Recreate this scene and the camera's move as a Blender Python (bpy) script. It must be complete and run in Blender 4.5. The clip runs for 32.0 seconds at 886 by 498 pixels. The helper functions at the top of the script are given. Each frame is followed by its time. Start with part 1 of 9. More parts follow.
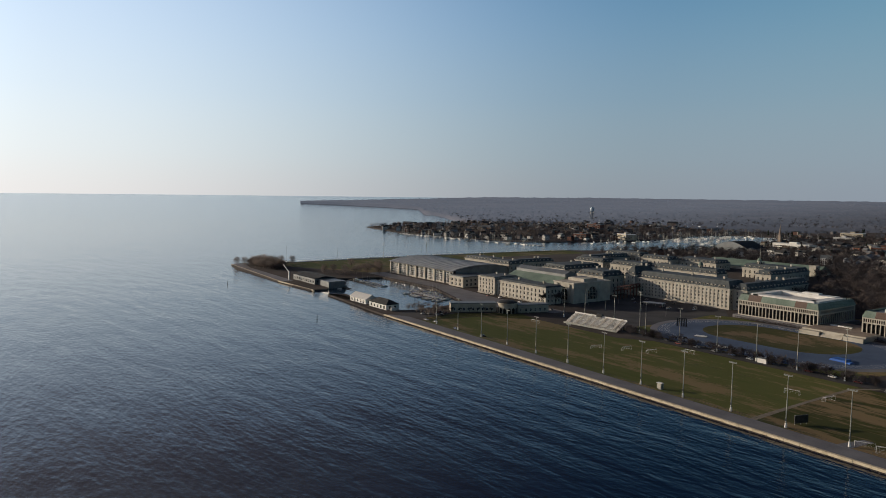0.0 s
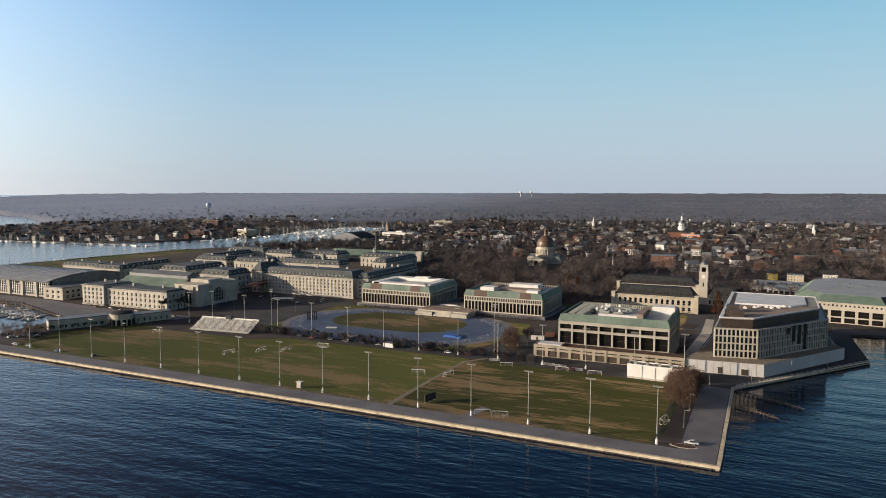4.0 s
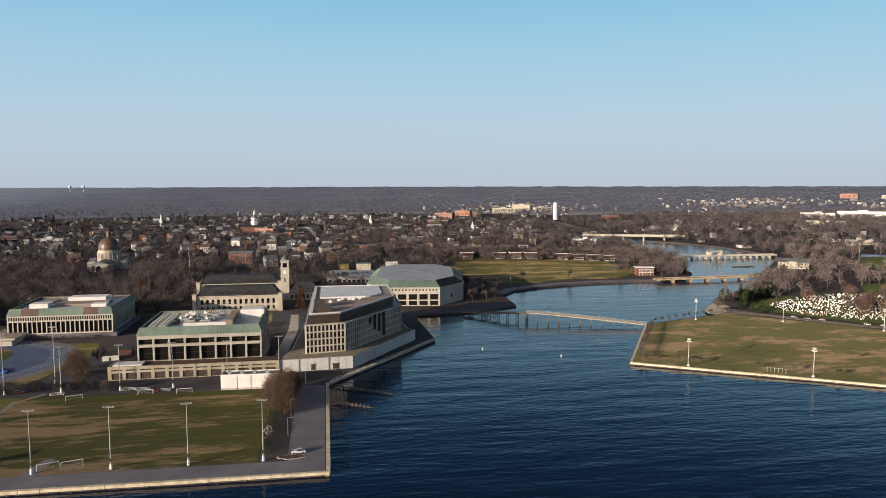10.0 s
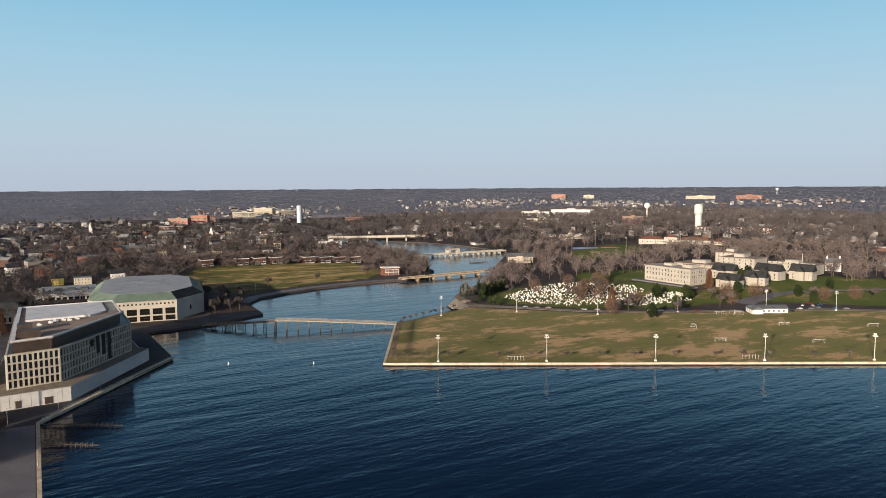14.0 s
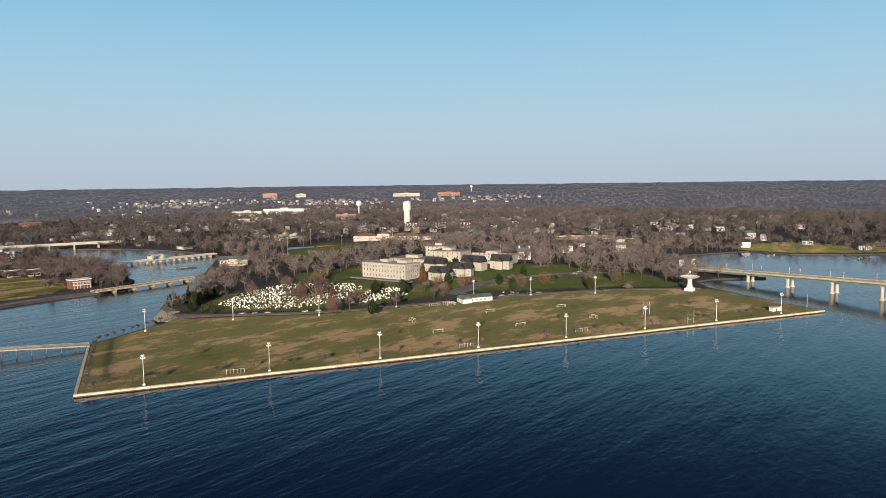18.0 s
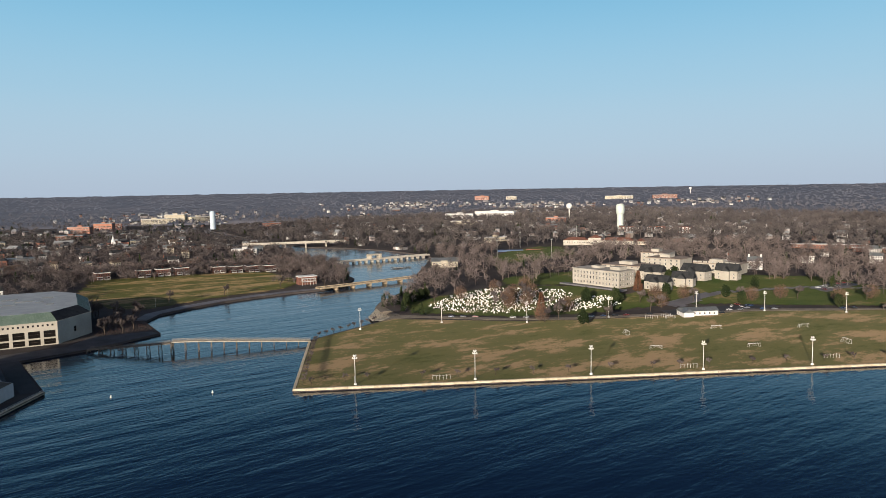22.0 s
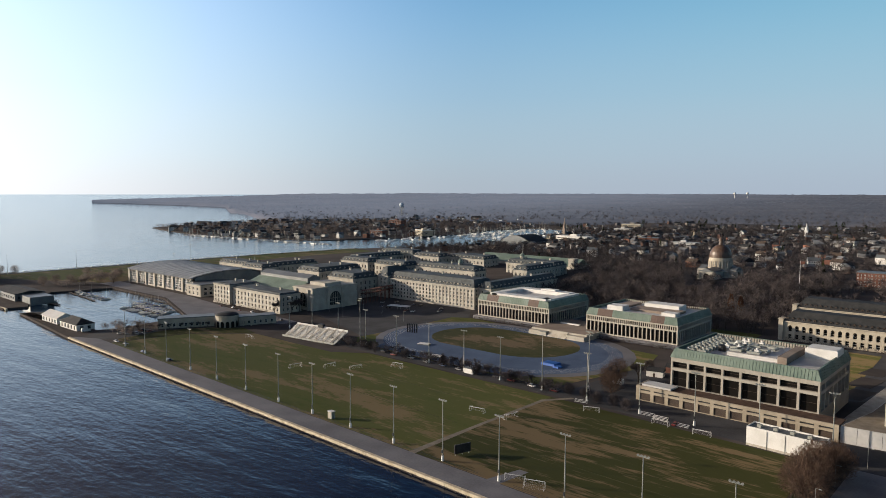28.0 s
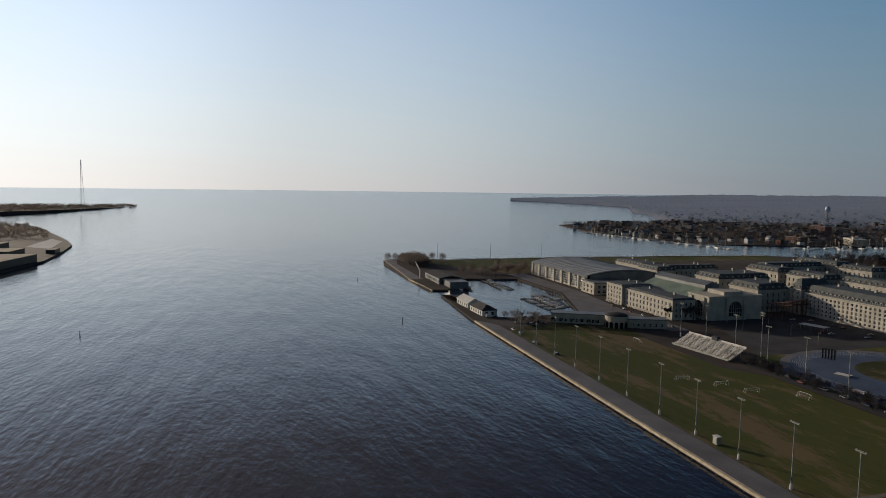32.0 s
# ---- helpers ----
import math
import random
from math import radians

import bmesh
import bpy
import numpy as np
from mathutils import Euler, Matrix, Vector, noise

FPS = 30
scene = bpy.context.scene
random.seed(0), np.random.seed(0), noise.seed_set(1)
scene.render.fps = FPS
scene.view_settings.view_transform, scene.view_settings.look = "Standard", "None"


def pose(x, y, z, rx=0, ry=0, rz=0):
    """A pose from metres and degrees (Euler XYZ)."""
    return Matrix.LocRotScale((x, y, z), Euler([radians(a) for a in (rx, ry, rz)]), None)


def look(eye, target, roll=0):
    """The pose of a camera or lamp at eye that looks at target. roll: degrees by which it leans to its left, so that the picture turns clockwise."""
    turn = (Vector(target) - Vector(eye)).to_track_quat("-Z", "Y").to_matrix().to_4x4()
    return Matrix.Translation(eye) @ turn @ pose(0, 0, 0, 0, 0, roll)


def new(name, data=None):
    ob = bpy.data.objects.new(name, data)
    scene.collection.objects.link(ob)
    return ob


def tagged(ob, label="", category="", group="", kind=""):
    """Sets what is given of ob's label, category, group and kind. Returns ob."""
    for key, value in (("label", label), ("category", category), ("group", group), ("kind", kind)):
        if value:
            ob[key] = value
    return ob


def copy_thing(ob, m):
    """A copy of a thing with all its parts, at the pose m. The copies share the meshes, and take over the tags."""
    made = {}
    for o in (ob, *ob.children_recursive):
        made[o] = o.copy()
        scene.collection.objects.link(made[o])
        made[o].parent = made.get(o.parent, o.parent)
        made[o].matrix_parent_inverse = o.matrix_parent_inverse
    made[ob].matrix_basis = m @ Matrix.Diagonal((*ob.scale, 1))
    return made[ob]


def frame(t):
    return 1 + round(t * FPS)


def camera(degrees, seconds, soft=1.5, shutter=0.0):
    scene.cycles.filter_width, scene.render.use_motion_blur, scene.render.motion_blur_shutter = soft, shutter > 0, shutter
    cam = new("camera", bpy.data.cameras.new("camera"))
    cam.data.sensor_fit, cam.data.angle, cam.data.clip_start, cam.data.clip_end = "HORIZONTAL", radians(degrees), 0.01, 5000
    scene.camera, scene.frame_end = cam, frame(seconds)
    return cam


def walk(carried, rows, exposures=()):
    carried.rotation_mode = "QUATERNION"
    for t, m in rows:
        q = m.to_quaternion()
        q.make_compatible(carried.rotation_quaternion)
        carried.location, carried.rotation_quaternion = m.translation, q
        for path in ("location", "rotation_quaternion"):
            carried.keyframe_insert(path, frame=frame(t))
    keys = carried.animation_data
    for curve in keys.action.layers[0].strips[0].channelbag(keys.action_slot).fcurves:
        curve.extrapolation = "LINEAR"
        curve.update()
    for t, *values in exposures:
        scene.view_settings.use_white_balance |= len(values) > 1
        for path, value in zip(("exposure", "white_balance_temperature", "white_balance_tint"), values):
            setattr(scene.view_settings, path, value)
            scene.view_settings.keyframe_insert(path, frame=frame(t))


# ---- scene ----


def aim(x, y, z, yaw, pitch, roll):
    """A camera pose from place, heading (to the left of +y), tilt and lean."""
    return pose(x, y, z, 90 + pitch, 0, yaw) @ pose(0, 0, 0, 0, 0, roll)


cam = camera(64.711, 32.0, 0.8)
PATH = [
    (0.0, 29.49, -282.81, 103.83, 55.510, -4.520, 0.712),
    (0.5, 26.97, -281.97, 104.02, 52.950, -4.526, 0.682),
    (1.0, 24.81, -281.03, 104.08, 49.946, -4.527, 0.641),
    (1.5, 22.80, -279.80, 104.19, 46.409, -4.551, 0.495),
    (2.0, 20.68, -278.70, 104.27, 42.509, -4.574, 0.429),
    (2.5, 18.73, -277.45, 104.58, 38.429, -4.647, 0.320),
    (3.0, 16.60, -276.16, 104.45, 34.336, -4.680, 0.242),
    (3.5, 14.87, -274.44, 104.44, 29.625, -4.708, 0.121),
    (4.0, 12.79, -273.27, 104.32, 24.886, -4.766, 0.051),
    (4.5, 10.72, -271.82, 104.43, 21.110, -4.824, 0.031),
    (6.5, 5.61, -265.38, 105.50, 8.821, -5.067, 0.011),
    (7.0, 4.31, -263.58, 105.75, 5.513, -5.134, 0.059),
    (7.5, 3.34, -261.86, 105.96, 2.534, -5.165, 0.033),
    (8.0, 2.46, -259.92, 106.00, -0.042, -5.182, -0.042),
    (8.5, 1.58, -257.90, 106.31, -2.147, -5.253, -0.040),
    (9.0, 0.85, -255.43, 106.39, -4.633, -5.269, -0.024),
    (9.5, 0.42, -253.23, 106.57, -7.005, -5.302, -0.080),
    (10.0, 0.37, -251.36, 106.72, -9.471, -5.312, -0.109),
    (10.5, 0.31, -249.43, 106.96, -12.352, -5.321, -0.076),
    (11.0, 0.22, -247.57, 106.90, -14.920, -5.306, -0.083),
    (11.5, 0.29, -245.47, 106.49, -17.475, -5.267, -0.134),
    (12.0, 0.63, -243.79, 106.16, -19.948, -5.211, -0.228),
    (12.5, 0.96, -242.20, 105.95, -22.308, -5.155, -0.269),
    (13.0, 1.14, -240.85, 105.86, -25.206, -5.164, -0.269),
    (13.5, 1.91, -239.12, 105.65, -27.960, -5.147, -0.301),
    (15.5, 5.99, -230.82, 105.07, -36.925, -5.225, -0.542),
    (16.0, 7.28, -228.52, 104.91, -39.957, -5.262, -0.570),
    (16.5, 8.05, -226.99, 104.91, -43.504, -5.305, -0.572),
    (17.0, 9.59, -225.12, 104.76, -47.099, -5.350, -0.622),
    (17.5, 10.85, -223.73, 104.88, -51.029, -5.393, -0.674),
    (18.0, 12.21, -221.53, 105.03, -53.499, -5.447, -0.694),
    (18.5, 13.71, -219.43, 105.18, -54.736, -5.457, -0.689),
    (19.0, 15.85, -217.82, 105.09, -56.274, -5.422, -0.755),
    (19.5, 17.54, -215.63, 105.04, -56.565, -5.433, -0.793),
    (20.0, 19.36, -213.38, 104.94, -54.430, -5.397, -0.861),
    (20.5, 21.35, -210.94, 104.75, -49.621, -5.245, -0.935),
    (21.0, 23.50, -209.17, 104.62, -44.070, -5.101, -0.966),
    (21.5, 25.85, -207.04, 104.78, -40.194, -5.047, -0.963),
    (22.0, 27.63, -204.91, 105.15, -36.449, -5.005, -0.996),
    (22.5, 29.72, -202.69, 105.40, -31.836, -4.938, -0.938),
    (23.0, 31.49, -200.31, 105.81, -27.584, -4.927, -0.848),
    (23.5, 33.05, -197.93, 106.34, -22.957, -4.910, -0.775),
    (24.0, 34.37, -195.34, 106.63, -17.899, -4.881, -0.684),
    (24.5, 35.78, -192.87, 106.83, -13.265, -4.836, -0.623),
    (26.5, 38.18, -184.21, 105.40, 8.595, -4.400, 0.128),
    (27.0, 38.81, -182.20, 105.23, 19.496, -4.587, 0.036),
    (27.5, 39.38, -180.12, 105.12, 31.515, -4.677, 0.156),
    (28.0, 39.19, -177.05, 104.81, 41.894, -4.754, 0.155),
    (28.5, 39.13, -174.74, 104.51, 46.857, -4.769, 0.305),
    (29.0, 38.31, -173.04, 104.73, 51.151, -4.835, 0.329),
    (29.5, 37.61, -170.73, 105.34, 56.750, -4.978, 0.111),
    (30.0, 36.93, -169.42, 105.39, 60.768, -4.968, 0.204),
    (30.5, 35.80, -168.58, 105.45, 64.654, -4.990, 0.369),
    (31.0, 34.51, -167.05, 105.06, 69.336, -4.981, 0.517),
    (31.5, 32.57, -165.97, 104.76, 70.875, -4.990, 0.728),
    (32.0, 30.08, -164.02, 104.21, 74.092, -4.974, 0.716),
]
EXPOSURE = [(0.0, -0.1, 6750, 10), (2.0, 0.24, 6900, 10), (4.0, 0.66, 6950, 12), (9.0, 0.71, 6850, 13), (16.0, 0.67, 6820, 12), (19.0, 0.64, 6600, 10), (24.0, 0.62, 6450, 10), (27.0, 0.66, 6550, 10), (27.6, 0.62, 6600, 10), (28.3, 0.42, 6650, 10), (30.0, -0.02, 6650, 10), (32.0, -0.48, 6750, 10)]
walk(cam, [(row[0], aim(*row[1:])) for row in PATH], EXPOSURE)

# ---- sky and sun: a low winter sun from over the bay ----
SUN_YAW, SUN_UP = 121.0, 11.0
world = bpy.data.worlds.new("sky")
scene.world = world
world.use_nodes = True
wn = world.node_tree.nodes
sky = wn.new("ShaderNodeTexSky")
sky.sky_type = "NISHITA"
sky.sun_disc = False
sky.sun_elevation = radians(SUN_UP)
sky.sun_rotation = radians(-SUN_YAW)
sky.altitude = 100
sky.air_density, sky.dust_density, sky.ozone_density = 1.0, 0.4, 3.0
wn["Background"].inputs["Strength"].default_value = 0.10
# winter haze: the clear sky shines through a veil that pales evenly towards the horizon
wl = world.node_tree.links
where, split, veil = wn.new("ShaderNodeTexCoord"), wn.new("ShaderNodeSeparateXYZ"), wn.new("ShaderNodeValToRGB")
wl.new(where.outputs["Generated"], split.inputs[0])
wl.new(split.outputs["Z"], veil.inputs[0])
VEIL = [(0.0, (0.43, 0.52, 0.65)), (0.05, (0.45, 0.58, 0.71)), (0.13, (0.40, 0.61, 0.75)), (0.26, (0.20, 0.53, 0.77)), (0.30, (0.09, 0.27, 0.47)), (0.36, (0.026, 0.095, 0.235)), (0.50, (0.008, 0.034, 0.105)), (1.0, (0.008, 0.029, 0.083))]
# on the sun's side the haze is whiter below and the air above it a purer blue
VEIL_SUN = [(0.0, (0.46, 0.53, 0.62)), (0.05, (0.45, 0.59, 0.70)), (0.13, (0.38, 0.58, 0.76)), (0.26, (0.20, 0.462, 0.80)), (0.30, (0.09, 0.25, 0.49)), (0.36, (0.026, 0.09, 0.24)), (0.50, (0.008, 0.033, 0.105)), (1.0, (0.008, 0.029, 0.083))]
veil_sun = wn.new("ShaderNodeValToRGB")
wl.new(split.outputs["Z"], veil_sun.inputs[0])
for ramp, tones in ((veil, VEIL), (veil_sun, VEIL_SUN)):
    ramp.color_ramp.interpolation = "B_SPLINE"
    while len(ramp.color_ramp.elements) < len(tones):
        ramp.color_ramp.elements.new(0.5)
    for stop, (height, tone) in zip(ramp.color_ramp.elements, tones):
        stop.position, stop.color = height, (*tone, 1)
to_sun = Vector((-math.sin(radians(SUN_YAW)) * math.cos(radians(SUN_UP)), math.cos(radians(SUN_YAW)) * math.cos(radians(SUN_UP)), math.sin(radians(SUN_UP))))
# the haze scatters forward: it is whiter and brighter round the sun
near, bright, pale = wn.new("ShaderNodeVectorMath"), wn.new("ShaderNodeMapRange"), wn.new("ShaderNodeMix")
near.operation = "DOT_PRODUCT"
near.inputs[1].default_value = to_sun
bright.interpolation_type = "SMOOTHSTEP"
bright.inputs["From Min"].default_value, bright.inputs["From Max"].default_value = 0.13, 1.06
pale.data_type, pale.blend_type, pale.clamp_factor = "RGBA", "ADD", False
pale.inputs[7].default_value = (0.43, 0.342, 0.258, 1)
gain = wn.new("ShaderNodeMath")
gain.operation, gain.inputs[1].default_value, gain.inputs[2].default_value = "MULTIPLY_ADD", 5.6, 6.45
thick, mix = wn.new("ShaderNodeVectorMath"), wn.new("ShaderNodeMix")
thick.operation, mix.data_type = "SCALE", "RGBA"
mix.inputs[0].default_value = 0.96
wl.new(where.outputs["Generated"], near.inputs[0])
wl.new(near.outputs["Value"], bright.inputs[0])
wl.new(bright.outputs[0], pale.inputs[0])
wl.new(bright.outputs[0], gain.inputs[0])
# close round the sun the haze glares
glare, glow = wn.new("ShaderNodeMapRange"), wn.new("ShaderNodeMath")
glare.interpolation_type = "SMOOTHSTEP"
glare.inputs["From Min"].default_value, glare.inputs["From Max"].default_value, glare.inputs["To Max"].default_value = 0.8, 1.0, 3.6
glow.operation = "ADD"
wl.new(near.outputs["Value"], glare.inputs[0])
wl.new(gain.outputs[0], glow.inputs[0])
wl.new(glare.outputs[0], glow.inputs[1])
wl.new(glow.outputs[0], thick.inputs["Scale"])
side, both = wn.new("ShaderNodeMapRange"), wn.new("ShaderNodeMix")
side.interpolation_type, both.data_type = "SMOOTHSTEP", "RGBA"
side.inputs["From Min"].default_value, side.inputs["From Max"].default_value = -0.35, 0.45
wl.new(near.outputs["Value"], side.inputs[0])
wl.new(side.outputs[0], both.inputs[0])
wl.new(veil.outputs[0], both.inputs[6])
wl.new(veil_sun.outputs[0], both.inputs[7])
wl.new(both.outputs[2], pale.inputs[6])
wl.new(pale.outputs[2], thick.inputs[0])
wl.new(sky.outputs[0], mix.inputs[6])
wl.new(thick.outputs[0], mix.inputs[7])
wl.new(mix.outputs[2], wn["Background"].inputs[0])

sun = new("sun", bpy.data.lights.new("sun", "SUN"))
sun.data.energy, sun.data.angle, sun.data.color = 5.0, radians(0.6), (1.0, 0.85, 0.67)
sun.matrix_world = look(to_sun * 3000, (0, 0, 0))

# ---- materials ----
TONE_SCALE = 0.67  # scales every base colour down so shaded sides sink darker beside the sun


def toned_down(tone):
    return (*(c * TONE_SCALE for c in tone), 1)


def material(name, dark, light, scale=1.0, rough=0.8, fine=8.0, bump=0.2, metal=0.0, spec=0.3, each=0.0, stretch=(1, 1, 1), step=0.02):
    """A surface whose colour drifts between two tones at two sizes, with a fine relief. scale: patches per metre; each: how much single objects differ."""
    m = bpy.data.materials.new(name)
    m.use_nodes = True
    nt, n = m.node_tree, m.node_tree.nodes
    b = n["Principled BSDF"]
    b.inputs["Roughness"].default_value, b.inputs["Metallic"].default_value = rough, metal
    b.inputs["Specular IOR Level"].default_value = spec
    geo = n.new("ShaderNodeNewGeometry")
    mp = n.new("ShaderNodeMapping")
    mp.inputs["Scale"].default_value = stretch
    nt.links.new(geo.outputs["Position"], mp.inputs[0])
    big, small = n.new("ShaderNodeTexNoise"), n.new("ShaderNodeTexNoise")
    for tex, sc, det in ((big, scale, 5), (small, scale * fine, 3)):
        nt.links.new(mp.outputs[0], tex.inputs["Vector"])
        tex.inputs["Scale"].default_value, tex.inputs["Detail"].default_value = sc, det
    add = n.new("ShaderNodeMath")
    add.operation = "MULTIPLY_ADD"
    nt.links.new(small.outputs[0], add.inputs[0])
    add.inputs[1].default_value = 0.45
    nt.links.new(big.outputs[0], add.inputs[2])
    ramp = n.new("ShaderNodeValToRGB")
    ramp.color_ramp.elements[0].position, ramp.color_ramp.elements[1].position = 0.55, 0.9
    ramp.color_ramp.elements[0].color, ramp.color_ramp.elements[1].color = toned_down(dark), toned_down(light)
    nt.links.new(add.outputs[0], ramp.inputs[0])
    out = ramp.outputs[0]
    if each:
        info, hsv, mr = n.new("ShaderNodeObjectInfo"), n.new("ShaderNodeHueSaturation"), n.new("ShaderNodeMapRange")
        nt.links.new(info.outputs["Random"], mr.inputs[0])
        mr.inputs["To Min"].default_value, mr.inputs["To Max"].default_value = 1 - each, 1 + each
        nt.links.new(mr.outputs[0], hsv.inputs["Value"])
        nt.links.new(out, hsv.inputs["Color"])
        out = hsv.outputs[0]
    nt.links.new(out, b.inputs["Base Color"])
    if bump:
        bn = n.new("ShaderNodeBump")
        bn.inputs["Strength"].default_value, bn.inputs["Distance"].default_value = bump, step
        nt.links.new(small.outputs[0], bn.inputs["Height"])
        nt.links.new(bn.outputs[0], b.inputs["Normal"])
    return m


def island_material(name, tones, rough=0.9, spec=0.1, size=0.075, share=0.22):
    """Many loose pieces in one mesh; the tone changes over patches of one over size metres and, by the share, from piece to piece."""
    m = bpy.data.materials.new(name)
    m.use_nodes = True
    nt, n = m.node_tree, m.node_tree.nodes
    b = n["Principled BSDF"]
    b.inputs["Roughness"].default_value, b.inputs["Specular IOR Level"].default_value = rough, spec
    geo, ramp = n.new("ShaderNodeNewGeometry"), n.new("ShaderNodeValToRGB")
    tex, mix = n.new("ShaderNodeTexNoise"), n.new("ShaderNodeMath")
    tex.inputs["Scale"].default_value, tex.inputs["Detail"].default_value = size, 3
    nt.links.new(geo.outputs["Position"], tex.inputs["Vector"])
    b.inputs["Diffuse Roughness"].default_value = 0.8
    mix.operation = "MULTIPLY_ADD"
    nt.links.new(tex.outputs[0], mix.inputs[0])
    mix.inputs[1].default_value = 1.0
    half = n.new("ShaderNodeMath")
    half.operation = "MULTIPLY"
    half.inputs[1].default_value = share
    nt.links.new(geo.outputs["Random Per Island"], half.inputs[0])
    nt.links.new(half.outputs[0], mix.inputs[2])
    el = ramp.color_ramp.elements
    while len(el) < len(tones):
        el.new(0.5)
    for k, tone in enumerate(tones):
        el[k].position, el[k].color = 0.36 + share / 2 * 0.6 + 0.36 * k / (len(tones) - 1), toned_down(tone)
    nt.links.new(mix.outputs[0], ramp.inputs[0])
    nt.links.new(ramp.outputs[0], b.inputs["Base Color"])
    return m


def water_material():
    m = bpy.data.materials.new("water")
    m.use_nodes = True
    nt, n = m.node_tree, m.node_tree.nodes
    b = n["Principled BSDF"]
    b.inputs["Base Color"].default_value = (0.003, 0.0088, 0.025, 1)
    b.inputs["Roughness"].default_value, b.inputs["IOR"].default_value = 0.09, 1.33
    b.inputs["Specular IOR Level"].default_value = 0.36
    geo = n.new("ShaderNodeNewGeometry")
    # the bay is choppier than the lee of the creek
    axis, lee = n.new("ShaderNodeSeparateXYZ"), n.new("ShaderNodeMapRange")
    lee.interpolation_type = "SMOOTHSTEP"
    for key, value in (("From Min", -250), ("From Max", 60), ("To Min", 1.0), ("To Max", 0.6)):
        lee.inputs[key].default_value = value
    nt.links.new(geo.outputs["Position"], axis.inputs[0])
    nt.links.new(axis.outputs["X"], lee.inputs[0])
    last = None
    for sc, stretch, turn, dist in ((0.020, (0.45, 1.0, 1), -20, 0.8), (0.085, (0.22, 1.0, 1), -62, 0.75), (0.42, (0.4, 1.0, 1), -50, 0.24)):
        mp, tex, bn = n.new("ShaderNodeMapping"), n.new("ShaderNodeTexNoise"), n.new("ShaderNodeBump")
        mp.inputs["Rotation"].default_value, mp.inputs["Scale"].default_value = (0, 0, radians(turn)), stretch
        nt.links.new(geo.outputs["Position"], mp.inputs[0])
        nt.links.new(mp.outputs[0], tex.inputs["Vector"])
        tex.inputs["Scale"].default_value, tex.inputs["Detail"].default_value = sc, 3
        bn.inputs["Distance"].default_value = dist
        nt.links.new(lee.outputs[0], bn.inputs["Strength"])
        nt.links.new(tex.outputs[0], bn.inputs["Height"])
        if last:
            nt.links.new(last.outputs[0], bn.inputs["Normal"])
        last = bn
    nt.links.new(last.outputs[0], b.inputs["Normal"])
    return m


def glass_material(name, tint, rough=0.12, spec=0.6):
    m = bpy.data.materials.new(name)
    m.use_nodes = True
    b = m.node_tree.nodes["Principled BSDF"]
    b.inputs["Base Color"].default_value = (*tint, 1)
    b.inputs["Roughness"].default_value, b.inputs["Specular IOR Level"].default_value = rough, spec
    return m


WATER = water_material()


def turf_material(name, turn, green, olive, tan, worn, drawn=0.2, streaks=0.6):
    """Mown winter turf: green, olive and bare tan in drawn-out blotches, with fine grain. worn: where the bare patches begin."""
    m = bpy.data.materials.new(name)
    m.use_nodes = True
    nt, n = m.node_tree, m.node_tree.nodes
    b = n["Principled BSDF"]
    b.inputs["Roughness"].default_value, b.inputs["Specular IOR Level"].default_value = 0.8, 0.06
    b.inputs["Diffuse Roughness"].default_value = 0.6
    geo, mp = n.new("ShaderNodeNewGeometry"), n.new("ShaderNodeMapping")
    mp.inputs["Rotation"].default_value, mp.inputs["Scale"].default_value = (0, 0, radians(turn)), (drawn, 1, 1)
    nt.links.new(geo.outputs["Position"], mp.inputs[0])
    total = None
    for sc, det, weight in ((0.04, 6, 1.85 - streaks), (0.22, 6, streaks), (1.1, 6, 0.4)):
        tex, add = n.new("ShaderNodeTexNoise"), n.new("ShaderNodeMath")
        nt.links.new(mp.outputs[0], tex.inputs["Vector"])
        tex.inputs["Scale"].default_value, tex.inputs["Detail"].default_value = sc, det
        add.operation = "MULTIPLY_ADD"
        nt.links.new(tex.outputs[0], add.inputs[0])
        add.inputs[1].default_value = weight / 2.25
        add.inputs[2].default_value = 0
        if total:
            nt.links.new(total.outputs[0], add.inputs[2])
        total = add
    ramp = n.new("ShaderNodeValToRGB")
    el = ramp.color_ramp.elements
    el.new(0.5)
    el.new(0.6)
    for k, (pos, tone) in enumerate(((worn - 0.17, green), (worn - 0.06, olive), (worn, olive), (worn + 0.055, tan))):
        el[k].position, el[k].color = pos, toned_down(tone)
    nt.links.new(total.outputs[0], ramp.inputs[0])
    nt.links.new(ramp.outputs[0], b.inputs["Base Color"])
    bn = n.new("ShaderNodeBump")
    bn.inputs["Strength"].default_value, bn.inputs["Distance"].default_value = 0.5, 0.05
    nt.links.new(tex.outputs[0], bn.inputs["Height"])
    nt.links.new(bn.outputs[0], b.inputs["Normal"])
    return m


GRASS = turf_material("winter_grass", 4, (0.090, 0.130, 0.028), (0.142, 0.150, 0.046), (0.29, 0.215, 0.11), 0.508, 0.26)
GRASS_WORN = turf_material("worn_winter_grass", 4, (0.044, 0.062, 0.016), (0.074, 0.078, 0.026), (0.25, 0.182, 0.098), 0.498, 0.2, 0.85)
GRASS_DEEP = turf_material("deep_green_grass", 20, (0.034, 0.056, 0.016), (0.056, 0.070, 0.023), (0.14, 0.115, 0.06), 0.55, 0.6)
GRASS_DRY = turf_material("dry_grass", 31, (0.054, 0.066, 0.023), (0.102, 0.100, 0.044), (0.24, 0.175, 0.105), 0.505, 0.5)
WOODLAND = material("leaf_litter", (0.070, 0.063, 0.062), (0.125, 0.108, 0.10), 0.01, 0.95, 9, 0.4, spec=0.05)
